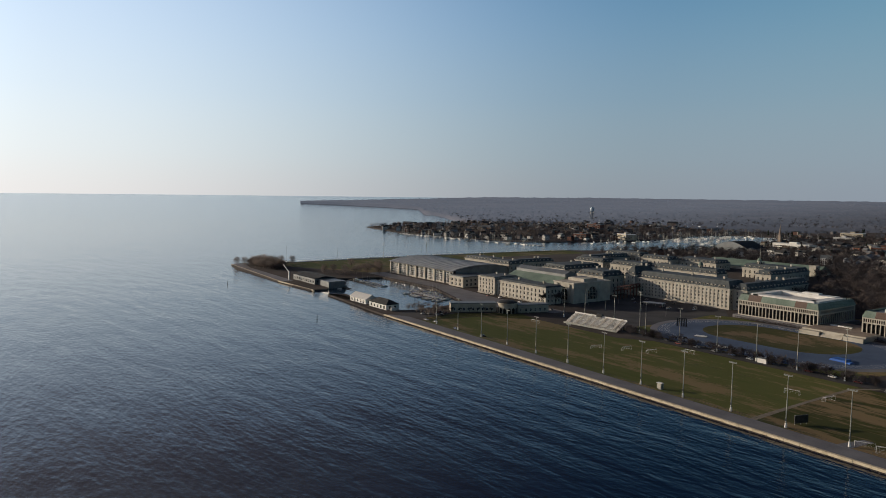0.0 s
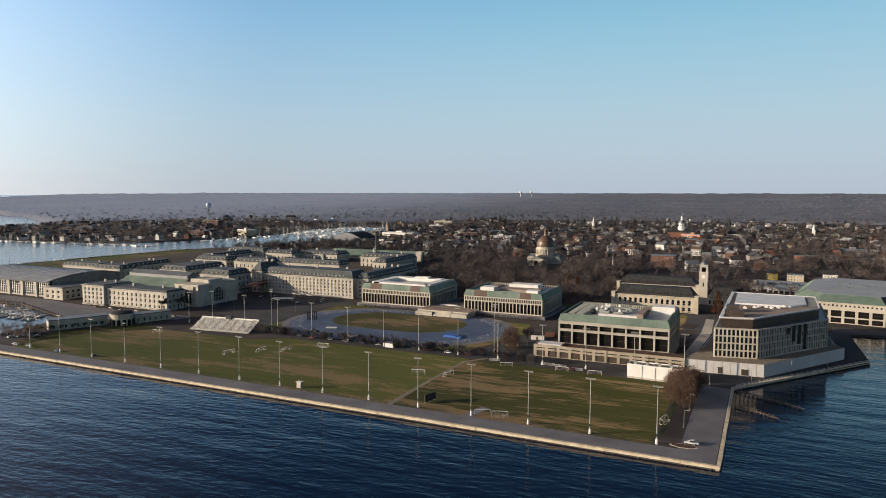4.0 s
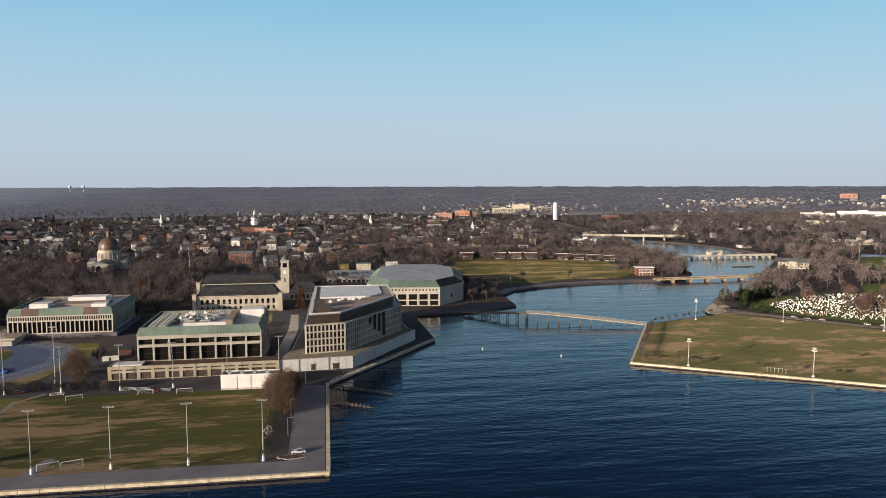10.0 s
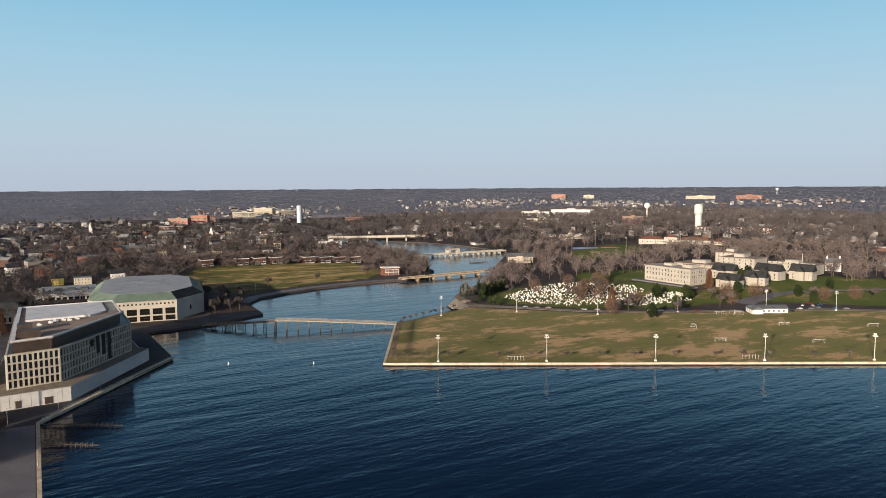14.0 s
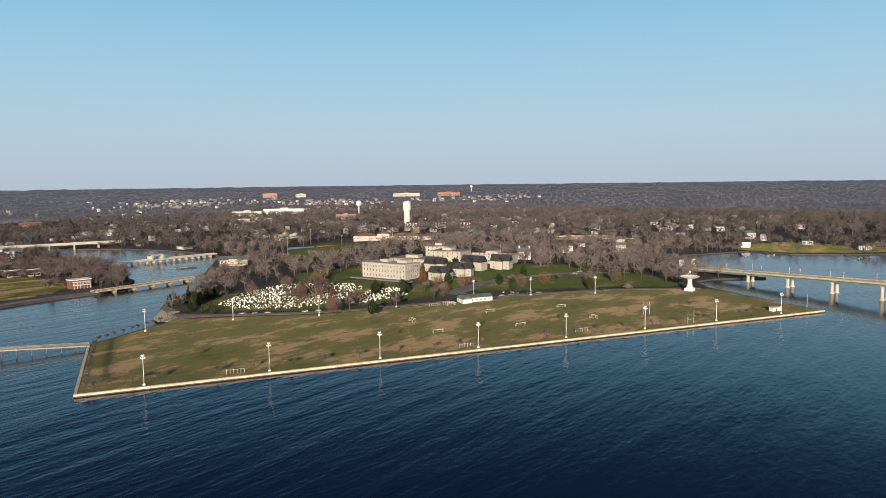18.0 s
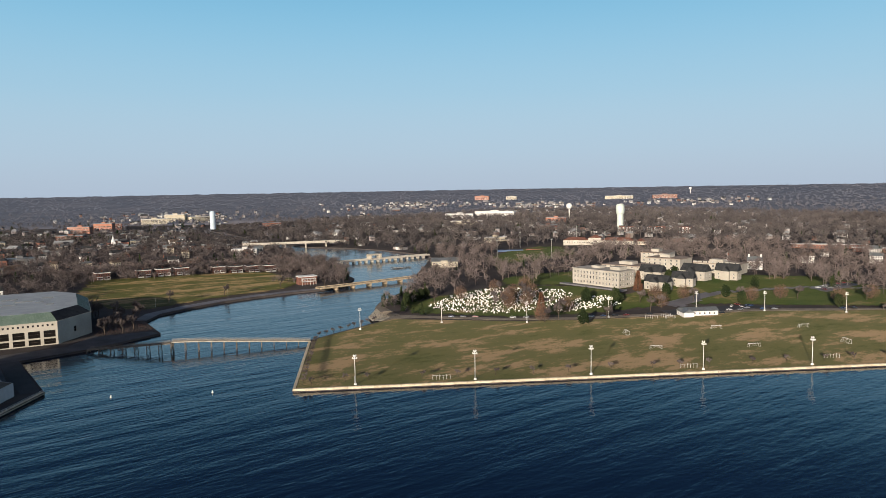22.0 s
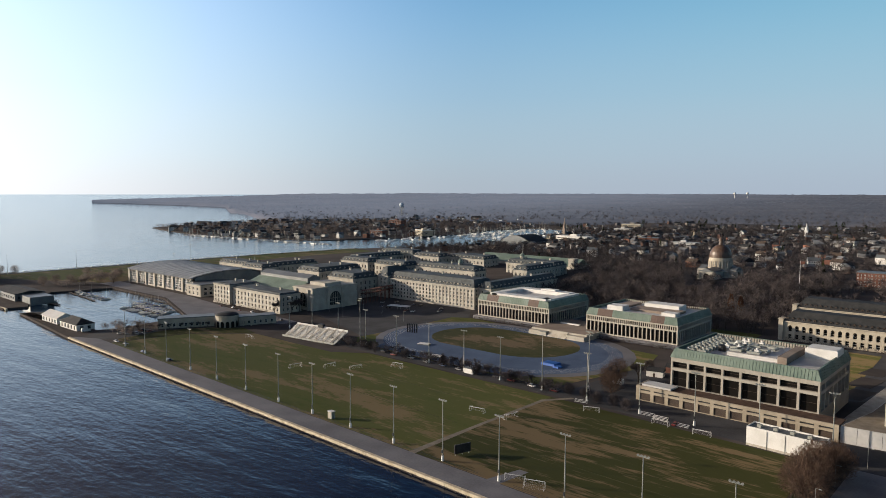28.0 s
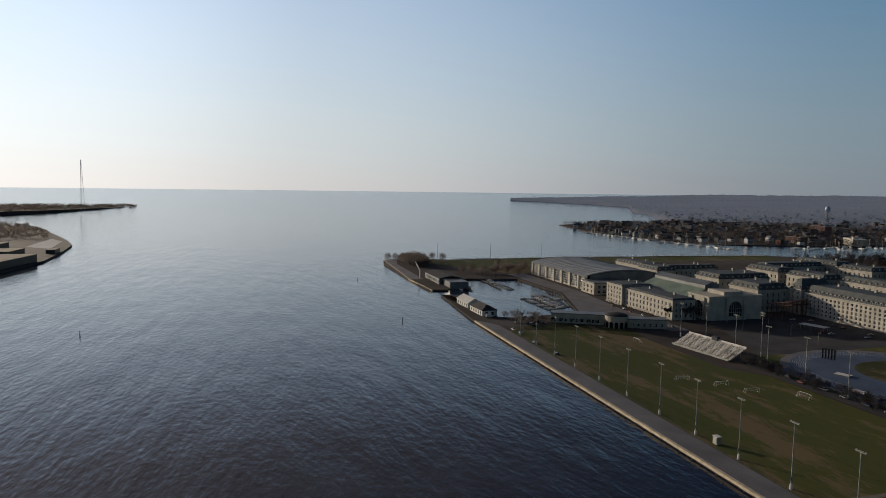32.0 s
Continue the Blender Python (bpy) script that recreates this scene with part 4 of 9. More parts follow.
part("tank", Geo().cyl(17, 22, 23.5, 26.3, 2.0, n=16).cyl(17, 22, 26.3, 26.7, 2.1, 1.0, 16), DARK_METAL, rick)
# terrace in front with garage doors below
ter = thing("terrace_wall", pose(-117, 141.5, 1.5), "long concrete terrace with garage doors under the engineering hall", "terrace")
g = Geo()
xs = openings(90, 12, 5.6, 1)
wall_grid(g, 90, 0, 7.4, xs, [(0.3, 3.9), (5.1, 5.8)], 0.8)
part("wall", g, TAN_STONE, ter)
door = Geo().box(0, 5.6, 0, 0.15, 0, 3.3)
for k in range(5):
    door.box(0.1, 5.5, -0.05, 0.0, 0.2 + k * 0.62, 0.72 + k * 0.62)
dm = door.mesh("garage_door", BRONZE)
for p, q in xs:
    part("garage_door", dm, None, ter).matrix_local = pose(p, 0.5, 0.3)
    part("slot", Geo().box(p, q, 0.5, 0.6, 5.1, 5.8), DARK_METAL, ter)
part("deck", Geo().box(0, 90, 0.81, 12, 6.5, 7.0), RUST_BED, ter, "rust-brown planted deck")
part("wall", Geo().box(0, 0.8, 0.8, 13, 0, 7.4), TAN_STONE, ter)
part("canopy", Geo().box(2, 17, 2, 10, 7.0, 7.9), WHITE_ROOF, ter, "white flat canopy roof")

# ---- new wedge-shaped hall above the creek ----
hop = thing("wedge_hall", pose(0, 0, 1.5), "pale wedge-shaped hall with narrow windows and a silver roof", "building")
FL, FR, BR, BB, BL = (-12.9, 153.5), (10.4, 157.5), (49.2, 212.0), (48.5, 271.0), (-11.0, 273.0)


def slanted(parent, a, b, z0, z1, count, width, rows, d, wall_mat, frame_mat, glass_mat, style=1, deep=0.35, skip=()):
    """A wall from a to b (outside to its right) with windows."""
    dx, dy = b[0] - a[0], b[1] - a[1]
    length = math.hypot(dx, dy)
    m = pose(a[0], a[1], 0, 0, 0, math.degrees(math.atan2(dy, dx)))
    g = Geo(m)
    xs = openings(length, count, width, 0.4)
    wall_grid(g, length, z0, z1, xs, rows, d)
    wall = part("wall", g, wall_mat, parent)
    for r, (p, q) in enumerate(rows):
        me = pane_mesh(width, q - p, style, frame_mat, glass_mat)
        for c, (u, v) in enumerate(xs):
            part("window", me, None, wall).matrix_local = m @ Matrix.Translation((u, deep, p))
    return wall, m, length


floors = [(7.8, 11.2), (11.9, 15.3), (16.0, 19.4), (20.1, 23.5)]
# front in warmer buff than the other walls: its sunlit tint is coloured in
slanted(hop, FL, FR, 7.2, 24.4, 10, 1.5, floors, 0.9, STONE, BRONZE, GLASS, 0, 0.7)
_, m, length = slanted(hop, FR, BR, 7.2, 24.4, 28, 1.6, floors, 0.9, PRECAST, BRONZE, GLASS_SHADE, 0, 0.7)
# flat panes on the wall face; their dark colour stands for recess shade
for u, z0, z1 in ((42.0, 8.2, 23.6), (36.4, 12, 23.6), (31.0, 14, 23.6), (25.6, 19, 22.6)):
    part("glass_slot", Geo(m).box(u, u + 3.2, -0.06, 0.0, z0, z1), GLASS_SHADE, hop, "tall glazing flat on the wall, darkened for recess shade")
slanted(hop, BR, BB, 7.2, 24.4, 4, 6.0, floors[:2], 0.9, PRECAST, BRONZE, GLASS_SHADE, 0, 0.7)
slanted(hop, BB, BL, 7.2, 24.4, 1, 1.4, floors[:1], 0.9, PRECAST, BRONZE, GLASS, 0, 0.7)
slanted(hop, BL, FL, 7.2, 24.4, 8, 4.0, floors, 0.9, PRECAST, BRONZE, GLASS, 0, 0.7)
upper = [(-9.8, 158.5), (7.2, 161.5), (44.0, 217.0), (44.0, 267.0), (-8.0, 269.0)]
part("roof", Geo().prism([(-12.2, 154.2), (10.0, 158.2), (48.5, 212.2), (47.8, 270.4), (-10.4, 272.4)], 23.4, 23.9), LEAD, hop)
part("attic", Geo().prism(upper, 23.9, 29.0), BRONZE, hop, "dark bronze set-back storey")
part("roof", Geo().prism([(-10.6, 157.6), (7.8, 160.9), (44.8, 216.8), (44.8, 267.8), (-8.8, 269.8)], 29.0, 29.5), GRAVEL_ROOF, hop, "tan paved roof deck")
part("silver_roof", Geo().prism([(-4.5, 215), (28.0, 215), (37.5, 226), (37.5, 262), (-4.5, 263)], 29.5, 30.6), SILVER, hop, "bright silver metal roof")
part("plant_room", Geo().box(-8, 2.5, 166, 171, 29.5, 33.2), BRONZE, hop)
part("plant_room", Geo().box(-8, -1, 182, 188, 29.5, 33.6), BRONZE, hop)
part("parapet", Geo().bar((-9.6, 158.5, 29.9), (-7.8, 269, 29.9), 2.0, 0.8).bar((-10.3, 158, 29.9), (7.6, 161.2, 29.9), 0.7, 0.8).bar((7.6, 161.2, 29.9), (44.4, 217, 29.9), 0.7, 0.8).bar((44.4, 217, 29.9), (44.4, 267.5, 29.9), 0.7, 0.8).bar((44.4, 267.4, 29.9), (-8.4, 269.4, 29.9), 0.7, 0.8), SILVER, hop, "silver metal parapet cap")
for k in range(7):
    part("vent", Geo().cyl(0, 0, 0, 1.5, 0.7, 0.7, 10).box(-1.2, 1.2, -0.7, 0.7, 0.2, 1.0), WHITE, hop).matrix_local = pose(3 + 3.6 * k + rnd.uniform(-1, 1), 200 + 2.0 * k + rnd.uniform(-3, 3), 29.5)
for k in range(16):
    part("fin", Geo().bar((38.2, 222 + k * 2.7, 30.2), (43.6, 222 + k * 2.7, 30.2), 0.35), LEAD, hop)
plinth = thing("plinth_wall", pose(0, 0, 1.5), "smooth concrete plinth under the wedge hall", "plinth")
PL = [(-26.5, 142.5), (14.0, 145.5), (58.5, 212.5), (54, 220), (51, 276), (-14, 276), (-21, 172)]
part("wall", Geo().prism(PL, 0, 7.0), WHITE_ROOF, plinth)
part("paving", Geo().prism(inset(PL, 0.8), 7.0, 7.15), PATHWAY, plinth)
for u, w_, h in ((-9.5, 2.2, 3.6), (2.6, 3.4, 3.4)):
    y = 142.5 + (u + 26.5) * 3.0 / 40.5
    part("door", Geo(pose(u, y - 0.25, 0, 0, 0, 4.2)).box(0, w_, 0, 0.3, 0.3, h).box(-0.3, w_ + 0.3, -0.15, 0.0, h, h + 0.3), BRONZE, plinth, "dark recessed service door")
for k in range(9):
    x = -25 + k * 4.4
    part("joint", Geo(pose(x, 142.5 + (x + 26.5) * 3.0 / 40.5 - 0.02, 0, 0, 0, 4.2)).box(0, 0.08, -0.02, 0.05, 0.2, 6.8), DARK_METAL, plinth)

# ---- auditorium with a copper skirt roof ----
aud = thing("auditorium", pose(110, 358, 1.5, 0, 0, -8) @ pose(-110, -350, 0), "large pale auditorium with a sloping green copper skirt roof", "building")
AP = [(34, 356), (52, 331), (99, 331), (121, 362), (121, 440), (100, 468), (52, 468), (34, 444)]
for a, b, n in zip(AP, AP[1:] + AP[:1], (1, 5, 1, 4, 1, 1, 1, 1)):
    length = math.hypot(b[0] - a[0], b[1] - a[1])
    if n > 1:
        wall, m, _ = slanted(aud, a, b, 0, 12.0, n, length / n - 2.2, [(0.6, 4.4), (5.4, 10.2)], 0.8, PRECAST, BRONZE, GLASS_SHADE, 1, 0.6)
        g = Geo(m)
        small = openings(length, n * 3, 1.3, 1.5)
        wall_grid(g, length, 12.0, 16.2, small, [(13.2, 14.6)], 0.8)
        wall = part("wall", g, PRECAST, aud)
        for p, q in small:
            part("window", pane_mesh(1.3, 1.4, 0, BRONZE, GLASS), None, wall).matrix_local = m @ Matrix.Translation((p, 0.4, 13.2))
    else:
        slanted(aud, a, b, 0, 16.2, 1, 3, [(5, 9)], 0.8, PRECAST, BRONZE, GLASS, 2, 0.5)
top = [(41.5, 360), (56, 340.5), (95, 340.5), (112.5, 366), (112.5, 436), (96, 459), (56, 459), (41.5, 440)]
for k, (a, b, c, d) in enumerate(zip(AP, AP[1:] + AP[:1], top, top[1:] + top[:1])):
    g = Geo()
    n = max(2, int(math.hypot(b[0] - a[0], b[1] - a[1]) / 2.2))
    cols = [(0.0, 0.0)] + [(s / n + e / n * 0.04, up) for s in range(1, n) for e, up in ((-1, 0.0), (-1, 0.12), (1, 0.12), (1, 0.0))] + [(1.0, 0.0)]
    verts = []
    for t, up in cols:
        verts += [(a[0] + (b[0] - a[0]) * t, a[1] + (b[1] - a[1]) * t, 16.2 + up), (c[0] + (d[0] - c[0]) * t, c[1] + (d[1] - c[1]) * t, 21.4 + up)]
    g.add(verts, [(2 * s, 2 * s + 2, 2 * s + 3, 2 * s + 1) for s in range(len(cols) - 1)])
    # the right chamfer takes dark slate colour for the shade on that side
    part("copper_skirt", g, COPPER if k != 2 else SLATE, aud)
part("roof", Geo().prism(top, 21.0, 21.5), PALE_METAL, aud)
part("eave", Geo().prism([(x + (x - 75) * 0.008, y + (y - 400) * 0.008) for x, y in AP], 15.6, 16.2), PRECAST, aud)
for x, y, s in ((62, 390, 10), (70, 404, 14), (84, 396, 6), (92, 380, 5), (60, 420, 12), (88, 418, 8)):
    part("roof_vent", Geo().box(x, x + s, y, y + 1.6, 21.5, 22.1), LEAD, aud)
lib = thing("library", pose(0, 482, 1.5, 0, 0, -6), "low grey-roofed library block behind the auditorium", "building")
block(lib, 46, 56, 0, 8.2, [(9, 3.6, [(1.2, 5.6)], 1), (8, 3.4, [(1.2, 5.6)], 1), None, None], PALE_METAL, glass_mat=GLASS_SHADE, frame_mat=BRONZE)
part("roof", Geo().box(-0.8, 46.8, -0.8, 56.8, 8.2, 9.0), PALE_METAL, lib)
for k in range(3):
    part("skylight", Geo().box(12 + k * 11, 20 + k * 11, 18, 30, 9.0, 10.6, 1.0), BLUE_SLATE, lib)
part("tank", Geo().cyl(4, 8, 9.0, 14, 2.4, 2.4, 14), LEAD, lib)
part("tank", Geo().cyl(4, 15, 9.0, 13, 2.0, 2.0, 14), LEAD, lib)


# ---- older stone halls with slate mansards ----
def dormer_mesh(w=1.6, h=2.0, stone=GRANITE):
    g = Geo()
    g.box(-w / 2, w / 2, 0, 2.4, 0, h)
    g.add([(-w / 2 - 0.2, -0.2, h), (w / 2 + 0.2, -0.2, h), (0, -0.2, h + 0.7), (-w / 2 - 0.2, 2.6, h), (w / 2 + 0.2, 2.6, h), (0, 2.6, h + 0.7)], [(0, 1, 2), (1, 4, 5, 2), (3, 0, 2, 5), (4, 3, 5)])
    g.mat = 1
    g.add([(-w / 2 + 0.3, -0.03, 0.25), (w / 2 - 0.3, -0.03, 0.25), (w / 2 - 0.3, -0.03, h - 0.25), (-w / 2 + 0.3, -0.03, h - 0.25)], [(0, 1, 2, 3)])
    return g.mesh("dormer", stone, GLASS)


DORMER = dormer_mesh()
DARK_DORMER = dormer_mesh(1.5, 1.7, BRONZE)


def mansard_wing(name, x0, x1, y0, y1, eave, top, label, stone=GRANITE, base=1.5, roof=BLUE_SLATE, rows=4, pitch=4.6, group="", category="building", faces="frbl", dormers=True):
    """A wing of a classical building: window rows, cornice, steep roof with dormers, chimneys."""
    l, w = x1 - x0, y1 - y0
    wing = thing(name, pose(x0, y0, base), label, category, group)
    e = eave - base
    part("plinth", Geo().box(-0.5, l + 0.5, -0.5, w + 0.5, 0, 1.2), stone, wing)
    hh = (e - 2.2) / rows
    bands = [(1.9 + r * hh, 1.9 + r * hh + hh * (0.62 if r else 0.56)) for r in range(rows)]
    nf, ns = max(2, int(l / pitch)), max(2, int(w / pitch))
    f = (nf, 1.9, bands, 1.0)
    s = (ns, 1.9, bands, 1.0)
    block(wing, l, w, 1.2, e, [f if "f" in faces else None, s if "r" in faces else None, f if "b" in faces else None, s if "l" in faces else None], stone, d=0.7, deep=0.45)
    part("cornice", Geo().box(-0.8, l + 0.8, -0.8, w + 0.8, e, e + 0.7), stone, wing)
    h = top - base
    g = Geo()
    mansard(g, l, w, e + 0.7, h, (h - e) * 0.55)
    roof_ob = part("roof", g, roof, wing)
    part("roof_deck", Geo().box((h - e) * 0.55 + 0.2, l - (h - e) * 0.55 - 0.2, (h - e) * 0.55 + 0.2, w - (h - e) * 0.55 - 0.2, h, h + 0.25), roof, wing)
    for (m, length), key, n in zip(side_poses(l, w, 0), "frbl", (nf, ns, nf, ns)):
        if key in faces and dormers:
            for k in range(n):
                x = (k + 0.5) * length / n
                if 2.5 < x < length - 2.5:
                    part("dormer", DORMER, None, roof_ob).matrix_local = m @ Matrix.Translation((x, 0.35, e + 0.8))
    for k in range(max(2, int(l / 28))):
        x = (k + 0.5) * l / max(2, int(l / 28))
        part("chimney", Geo().box(x - 0.9, x + 0.9, w * 0.62, w * 0.62 + 1.4, h, h + 2.2).box(x - 1.1, x + 1.1, w * 0.62 - 0.2, w * 0.62 + 1.6, h + 2.2, h + 2.5), stone, roof_ob)
    return wing


DORM = "grey granite dormitory wing with dormers in a dark slate mansard"
front = mansard_wing("dormitory_wing", -449, -343, 290, 318, 20.0, 27.0, "sunlit granite dormitory front with dormers above the track", rows=5, pitch=4.2, group="dormitory wings", faces="fr")
# taller end pavilions of the front wing
mansard_wing("dormitory_pavilion", -462, -449.2, 287, 320, 22.0, 31.0, "granite corner pavilion with a tall steep slate roof", rows=5, group="dormitory wings", faces="fr")
mansard_wing("dormitory_wing", -343, -329.5, 296, 400, 19.5, 25.5, "shaded granite dormitory wing running back from the track", rows=4, pitch=6.0, group="dormitory wings", faces="fr")
WINGS = [(-712, -655, 262, 284, 19.5, 23.5), (-650, -612, 254, 276, 19.5, 24), (-640, -626, 276.5, 340, 19, 23.5), (-572, -536, 272, 330, 20, 25), (-503, -466, 258, 290, 20, 25.5),
         (-668, -606, 482, 504, 21, 26), (-600, -556, 478, 500, 20, 24.5), (-560, -500, 500, 530, 19, 23.5), (-505, -420, 384, 404, 20, 25.5), (-560, -512, 372, 396, 20, 25), (-620, -572, 372, 396, 20, 25),
         (-455, -388, 486, 512, 20, 25), (-404, -386, 430, 486, 20, 25), (-640, -620, 400, 478, 19.5, 24.5)]
for k, (a, b, c, d, e, t) in enumerate(WINGS):
    mansard_wing("dormitory_wing", a, b, c, d, e, t, DORM, rows=3, pitch=6.0, group="dormitory wings", faces="fr")


def cupola(x, y, z, label):
    c = thing("cupola", pose(x, y, z), label, "cupola", "cupolas")
    part("drum", Geo().cyl(0, 0, 0, 3.2, 2.6, 2.6, 12).cyl(0, 0, 3.2, 3.6, 3.0, 3.0, 12), GRANITE, c)
    part("dome", Geo().turned(0, 0, [(2.7, 3.6), (2.6, 4.8), (2.1, 6.0), (1.2, 6.9), (0.3, 7.3), (0.12, 9.0)], 14), COPPER, c)
    for k in range(6):
        a = math.pi * k / 3
        part("window", Geo(pose(2.6 * math.cos(a), 2.6 * math.sin(a), 0, 0, 0, math.degrees(a) + 90)).box(-0.45, 0.45, -0.08, 0.1, 0.6, 2.6), GLASS, c)


cupola(-446, 392, 24.5, "small copper cupola over a dormitory roof")
cupola(-442, 500, 24.5, "copper cupola with a tall finial on the far dormitory")
part("flagpole", Geo().cyl(-440, 498, 25, 48, 0.2, 0.1, 6), STEEL, tagged(thing("flagpole", Matrix(), "thin white flagpole above the dormitory roofs", "flagpole")))

# long green hall roof towards the harbour, and the dark arched arena beyond
lg = thing("drill_hall", pose(-548, 545, 1.5), "long hall under a wide green copper roof", "building")
block(lg, 150, 40, 0, 13, [(18, 3, [(3, 10)], 1), (5, 3, [(3, 10)], 1), None, None], GRANITE)
part("roof", gable_roof(Geo(), 0, 150, 0, 40, 13, 21), COPPER, lg)
part("end_tower", Geo().box(144, 152, -4, 5, 0, 22).box(143.5, 152.5, -4.5, 5.5, 22, 23), GRANITE, lg)
arena = thing("arena", pose(-768, 884, 1.5), "dark arched arena roof near the harbour", "building")
g = Geo()
prof = [(70 * k / 12, 9 + 12 * math.sin(math.pi * k / 12)) for k in range(13)]
g.add([(x, 0, z) for x, z in prof] + [(x, 60, z) for x, z in prof], [(k, k + 1, 14 + k, 13 + k) for k in range(12)])
part("roof", g, SLATE, arena)
g = Geo()
g.add([(0, 0.5, 0), (70, 0.5, 0)] + [(x, 0.5, z) for x, z in reversed(prof)], [tuple(range(15))])
g.add([(0, 59.5, 0), (70, 59.5, 0)] + [(x, 59.5, z) for x, z in reversed(prof)], [tuple(range(14, -1, -1))])
g.box(0.2, 1.0, 0.6, 59.4, 0, 9).box(69, 69.8, 0.6, 59.4, 0, 9)
part("wall", g, LEAD, arena)

# ---- gymnasium by the basin ----
mansard_wing("gymnasium", -521, -449, 163, 184, 16.8, 18.6, "granite gymnasium front with tall sunlit windows above the basin", rows=3, pitch=5.2, faces="fr", dormers=False)
mansard_wing("gymnasium_pavilion", -549, -521.5, 160, 190, 18.8, 20, "projecting granite corner block of the gymnasium", rows=4, pitch=5.0, faces="fr", dormers=False)
hall = thing("gymnasium_hall", pose(-545, 192, 1.5), "long hall with a raised ridge roof of grey-green metal", "building")
block(hall, 78, 44, 0, 15, [None, None, (14, 2.4, [(3, 9)], 1), (8, 2.4, [(3, 9)], 1)], GRANITE)
g = Geo()
g.add([(0, -1, 15), (78, -1, 15), (78, 15, 21.5), (0, 15, 21.5), (0, 29, 21.5), (78, 29, 21.5), (78, 45, 15), (0, 45, 15)], [(0, 1, 2, 3), (5, 6, 7, 4)])
part("roof", g, COPPER, hall)
g = Geo().box(2, 76, 15, 29, 20.0, 24.4)
gable_roof(g, 2, 76, 15, 29, 24.4, 27.2)
part("monitor_roof", g, LEAD, hall, "raised grey ridge roof")
g = Geo()
g.add([(0.3, -0.5, 15), (0.3, 44.5, 15), (0.3, 29, 21.3), (0.3, 15, 21.3)], [(3, 2, 1, 0)])
part("gable", g, GRANITE, hall)
arch = thing("arch_block", pose(-467, 190, 1.5), "massive granite end block with a great arched window", "building")
part("wall", Geo().box(0, 27, 0, 50, 0, 18.6).box(-0.6, 27.6, -0.6, 50.6, 18.6, 19.6), GRANITE, arch)
part("attic", Geo().box(3, 24, 16, 34, 19.6, 22.5), GRANITE, arch)
for m, n in ((pose(27, 25, 0, 0, 0, 90), 1), (pose(13, 0, 0), 1)):
    g = Geo(m)
    pts = [(-6, 3), (6, 3)] + [(6 * math.cos(math.pi * k / 10), 9 + 6 * math.sin(math.pi * k / 10)) for k in range(11)]
    g.add([(x, -0.05, z) for x, z in pts], [tuple(range(13))])
    aw = part("arched_window", g, GLASS, arch)
    g = Geo(m)
    for k in range(-2, 3):
        g.box(k * 2 - 0.15, k * 2 + 0.15, -0.25, -0.05, 3, 14.2 - abs(k) * 0.6)
    for z in (6, 9):
        g.box(-6, 6, -0.25, -0.05, z, z + 0.3)
    part("bar", g, GRANITE, aw)
    part("buttress", Geo(m).box(-9.5, -7, -1.2, -0.02, 0, 18), GRANITE, arch)
    part("buttress", Geo(m).box(7, 9.5, -1.2, -0.02, 0, 18), GRANITE, arch)

# ---- field house with a wide curved roof ----
fh = thing("field_house", pose(-752, 172, 1.5), "long field house with glazed bays under a curved grey roof", "building")
FLn, FW = 141.0, 84.0
for k in range(7):
    x = k * FLn / 7
    bay = part("bay", Geo().box(x, x + 3.2, -1.0, 0.8, 0, 15.2).box(x + 3.2, x + FLn / 7, 0.2, 0.8, 0, 1.6).box(x + 3.2, x + FLn / 7, 0.2, 0.8, 13.6, 15.2), PRECAST, fh)
    w_ = FLn / 7 - 3.2
    g = Geo()
    for j in range(6):
        g.box(x + 3.2 + j * w_ / 6 - 0.25, x + 3.2 + j * w_ / 6 + 0.25, 0.25, 0.7, 1.6, 13.6)
    for j in range(1, 5):
        g.box(x + 3.2, x + 3.2 + w_, 0.3, 0.6, 1.6 + j * 2.4 - 0.15, 1.6 + j * 2.4 + 0.15)
    part("mullion", g, WHITE, bay)
    part("window", Geo().box(x + 3.2, x + 3.2 + w_, 0.7, 0.78, 1.6, 13.6), GLASS, bay)
arc = [(-2 + (FW + 4) * k / 14, 15.2 + 5.4 * math.sin(math.pi * k / 14) ** 0.8) for k in range(15)]
g = Geo()
g.add([(-1, y, z) for y, z in arc] + [(FLn + 1, y, z) for y, z in arc] + [(-1, y, z - 0.6) for y, z in arc] + [(FLn + 1, y, z - 0.6) for y, z in arc],
      [(k, k + 15, k + 16, k + 1) for k in range(14)] + [(31 + k, 46 + k, 45 + k, 30 + k) for k in range(14)])
for j in range(15):
    x = j * FLn / 14
    for (ya, za), (yb, zb) in zip(arc, arc[1:]):
        g.bar((x, ya, za + 0.1), (x, yb, zb + 0.1), 0.35)
part("roof", g, PALE_METAL, fh, "curved pale metal roof with raised ribs")
for x in (0.5, FLn - 0.5):
    g = Geo()
    ring = [(x, 0.8, 0), (x, FW - 0.8, 0)] + [(x, y, z - 0.6) for y, z in reversed(arc[1:-1])]
    g.add(ring, [tuple(range(len(ring)))])
    part("end_wall", g, LEAD, fh)
ann = thing("field_house_annex", pose(-611, 166, 1.5), "low pale annex at the end of the field house", "building")
block(ann, 27, 40, 0, 11, [(3, 3.2, [(1.5, 4.2), (6, 8.6)], 2), (6, 3.2, [(1.5, 4.2), (6, 8.6)], 2), None, None], PRECAST)
part("roof", Geo().box(-0.5, 27.5, -0.5, 40.5, 11, 12), LEAD, ann)

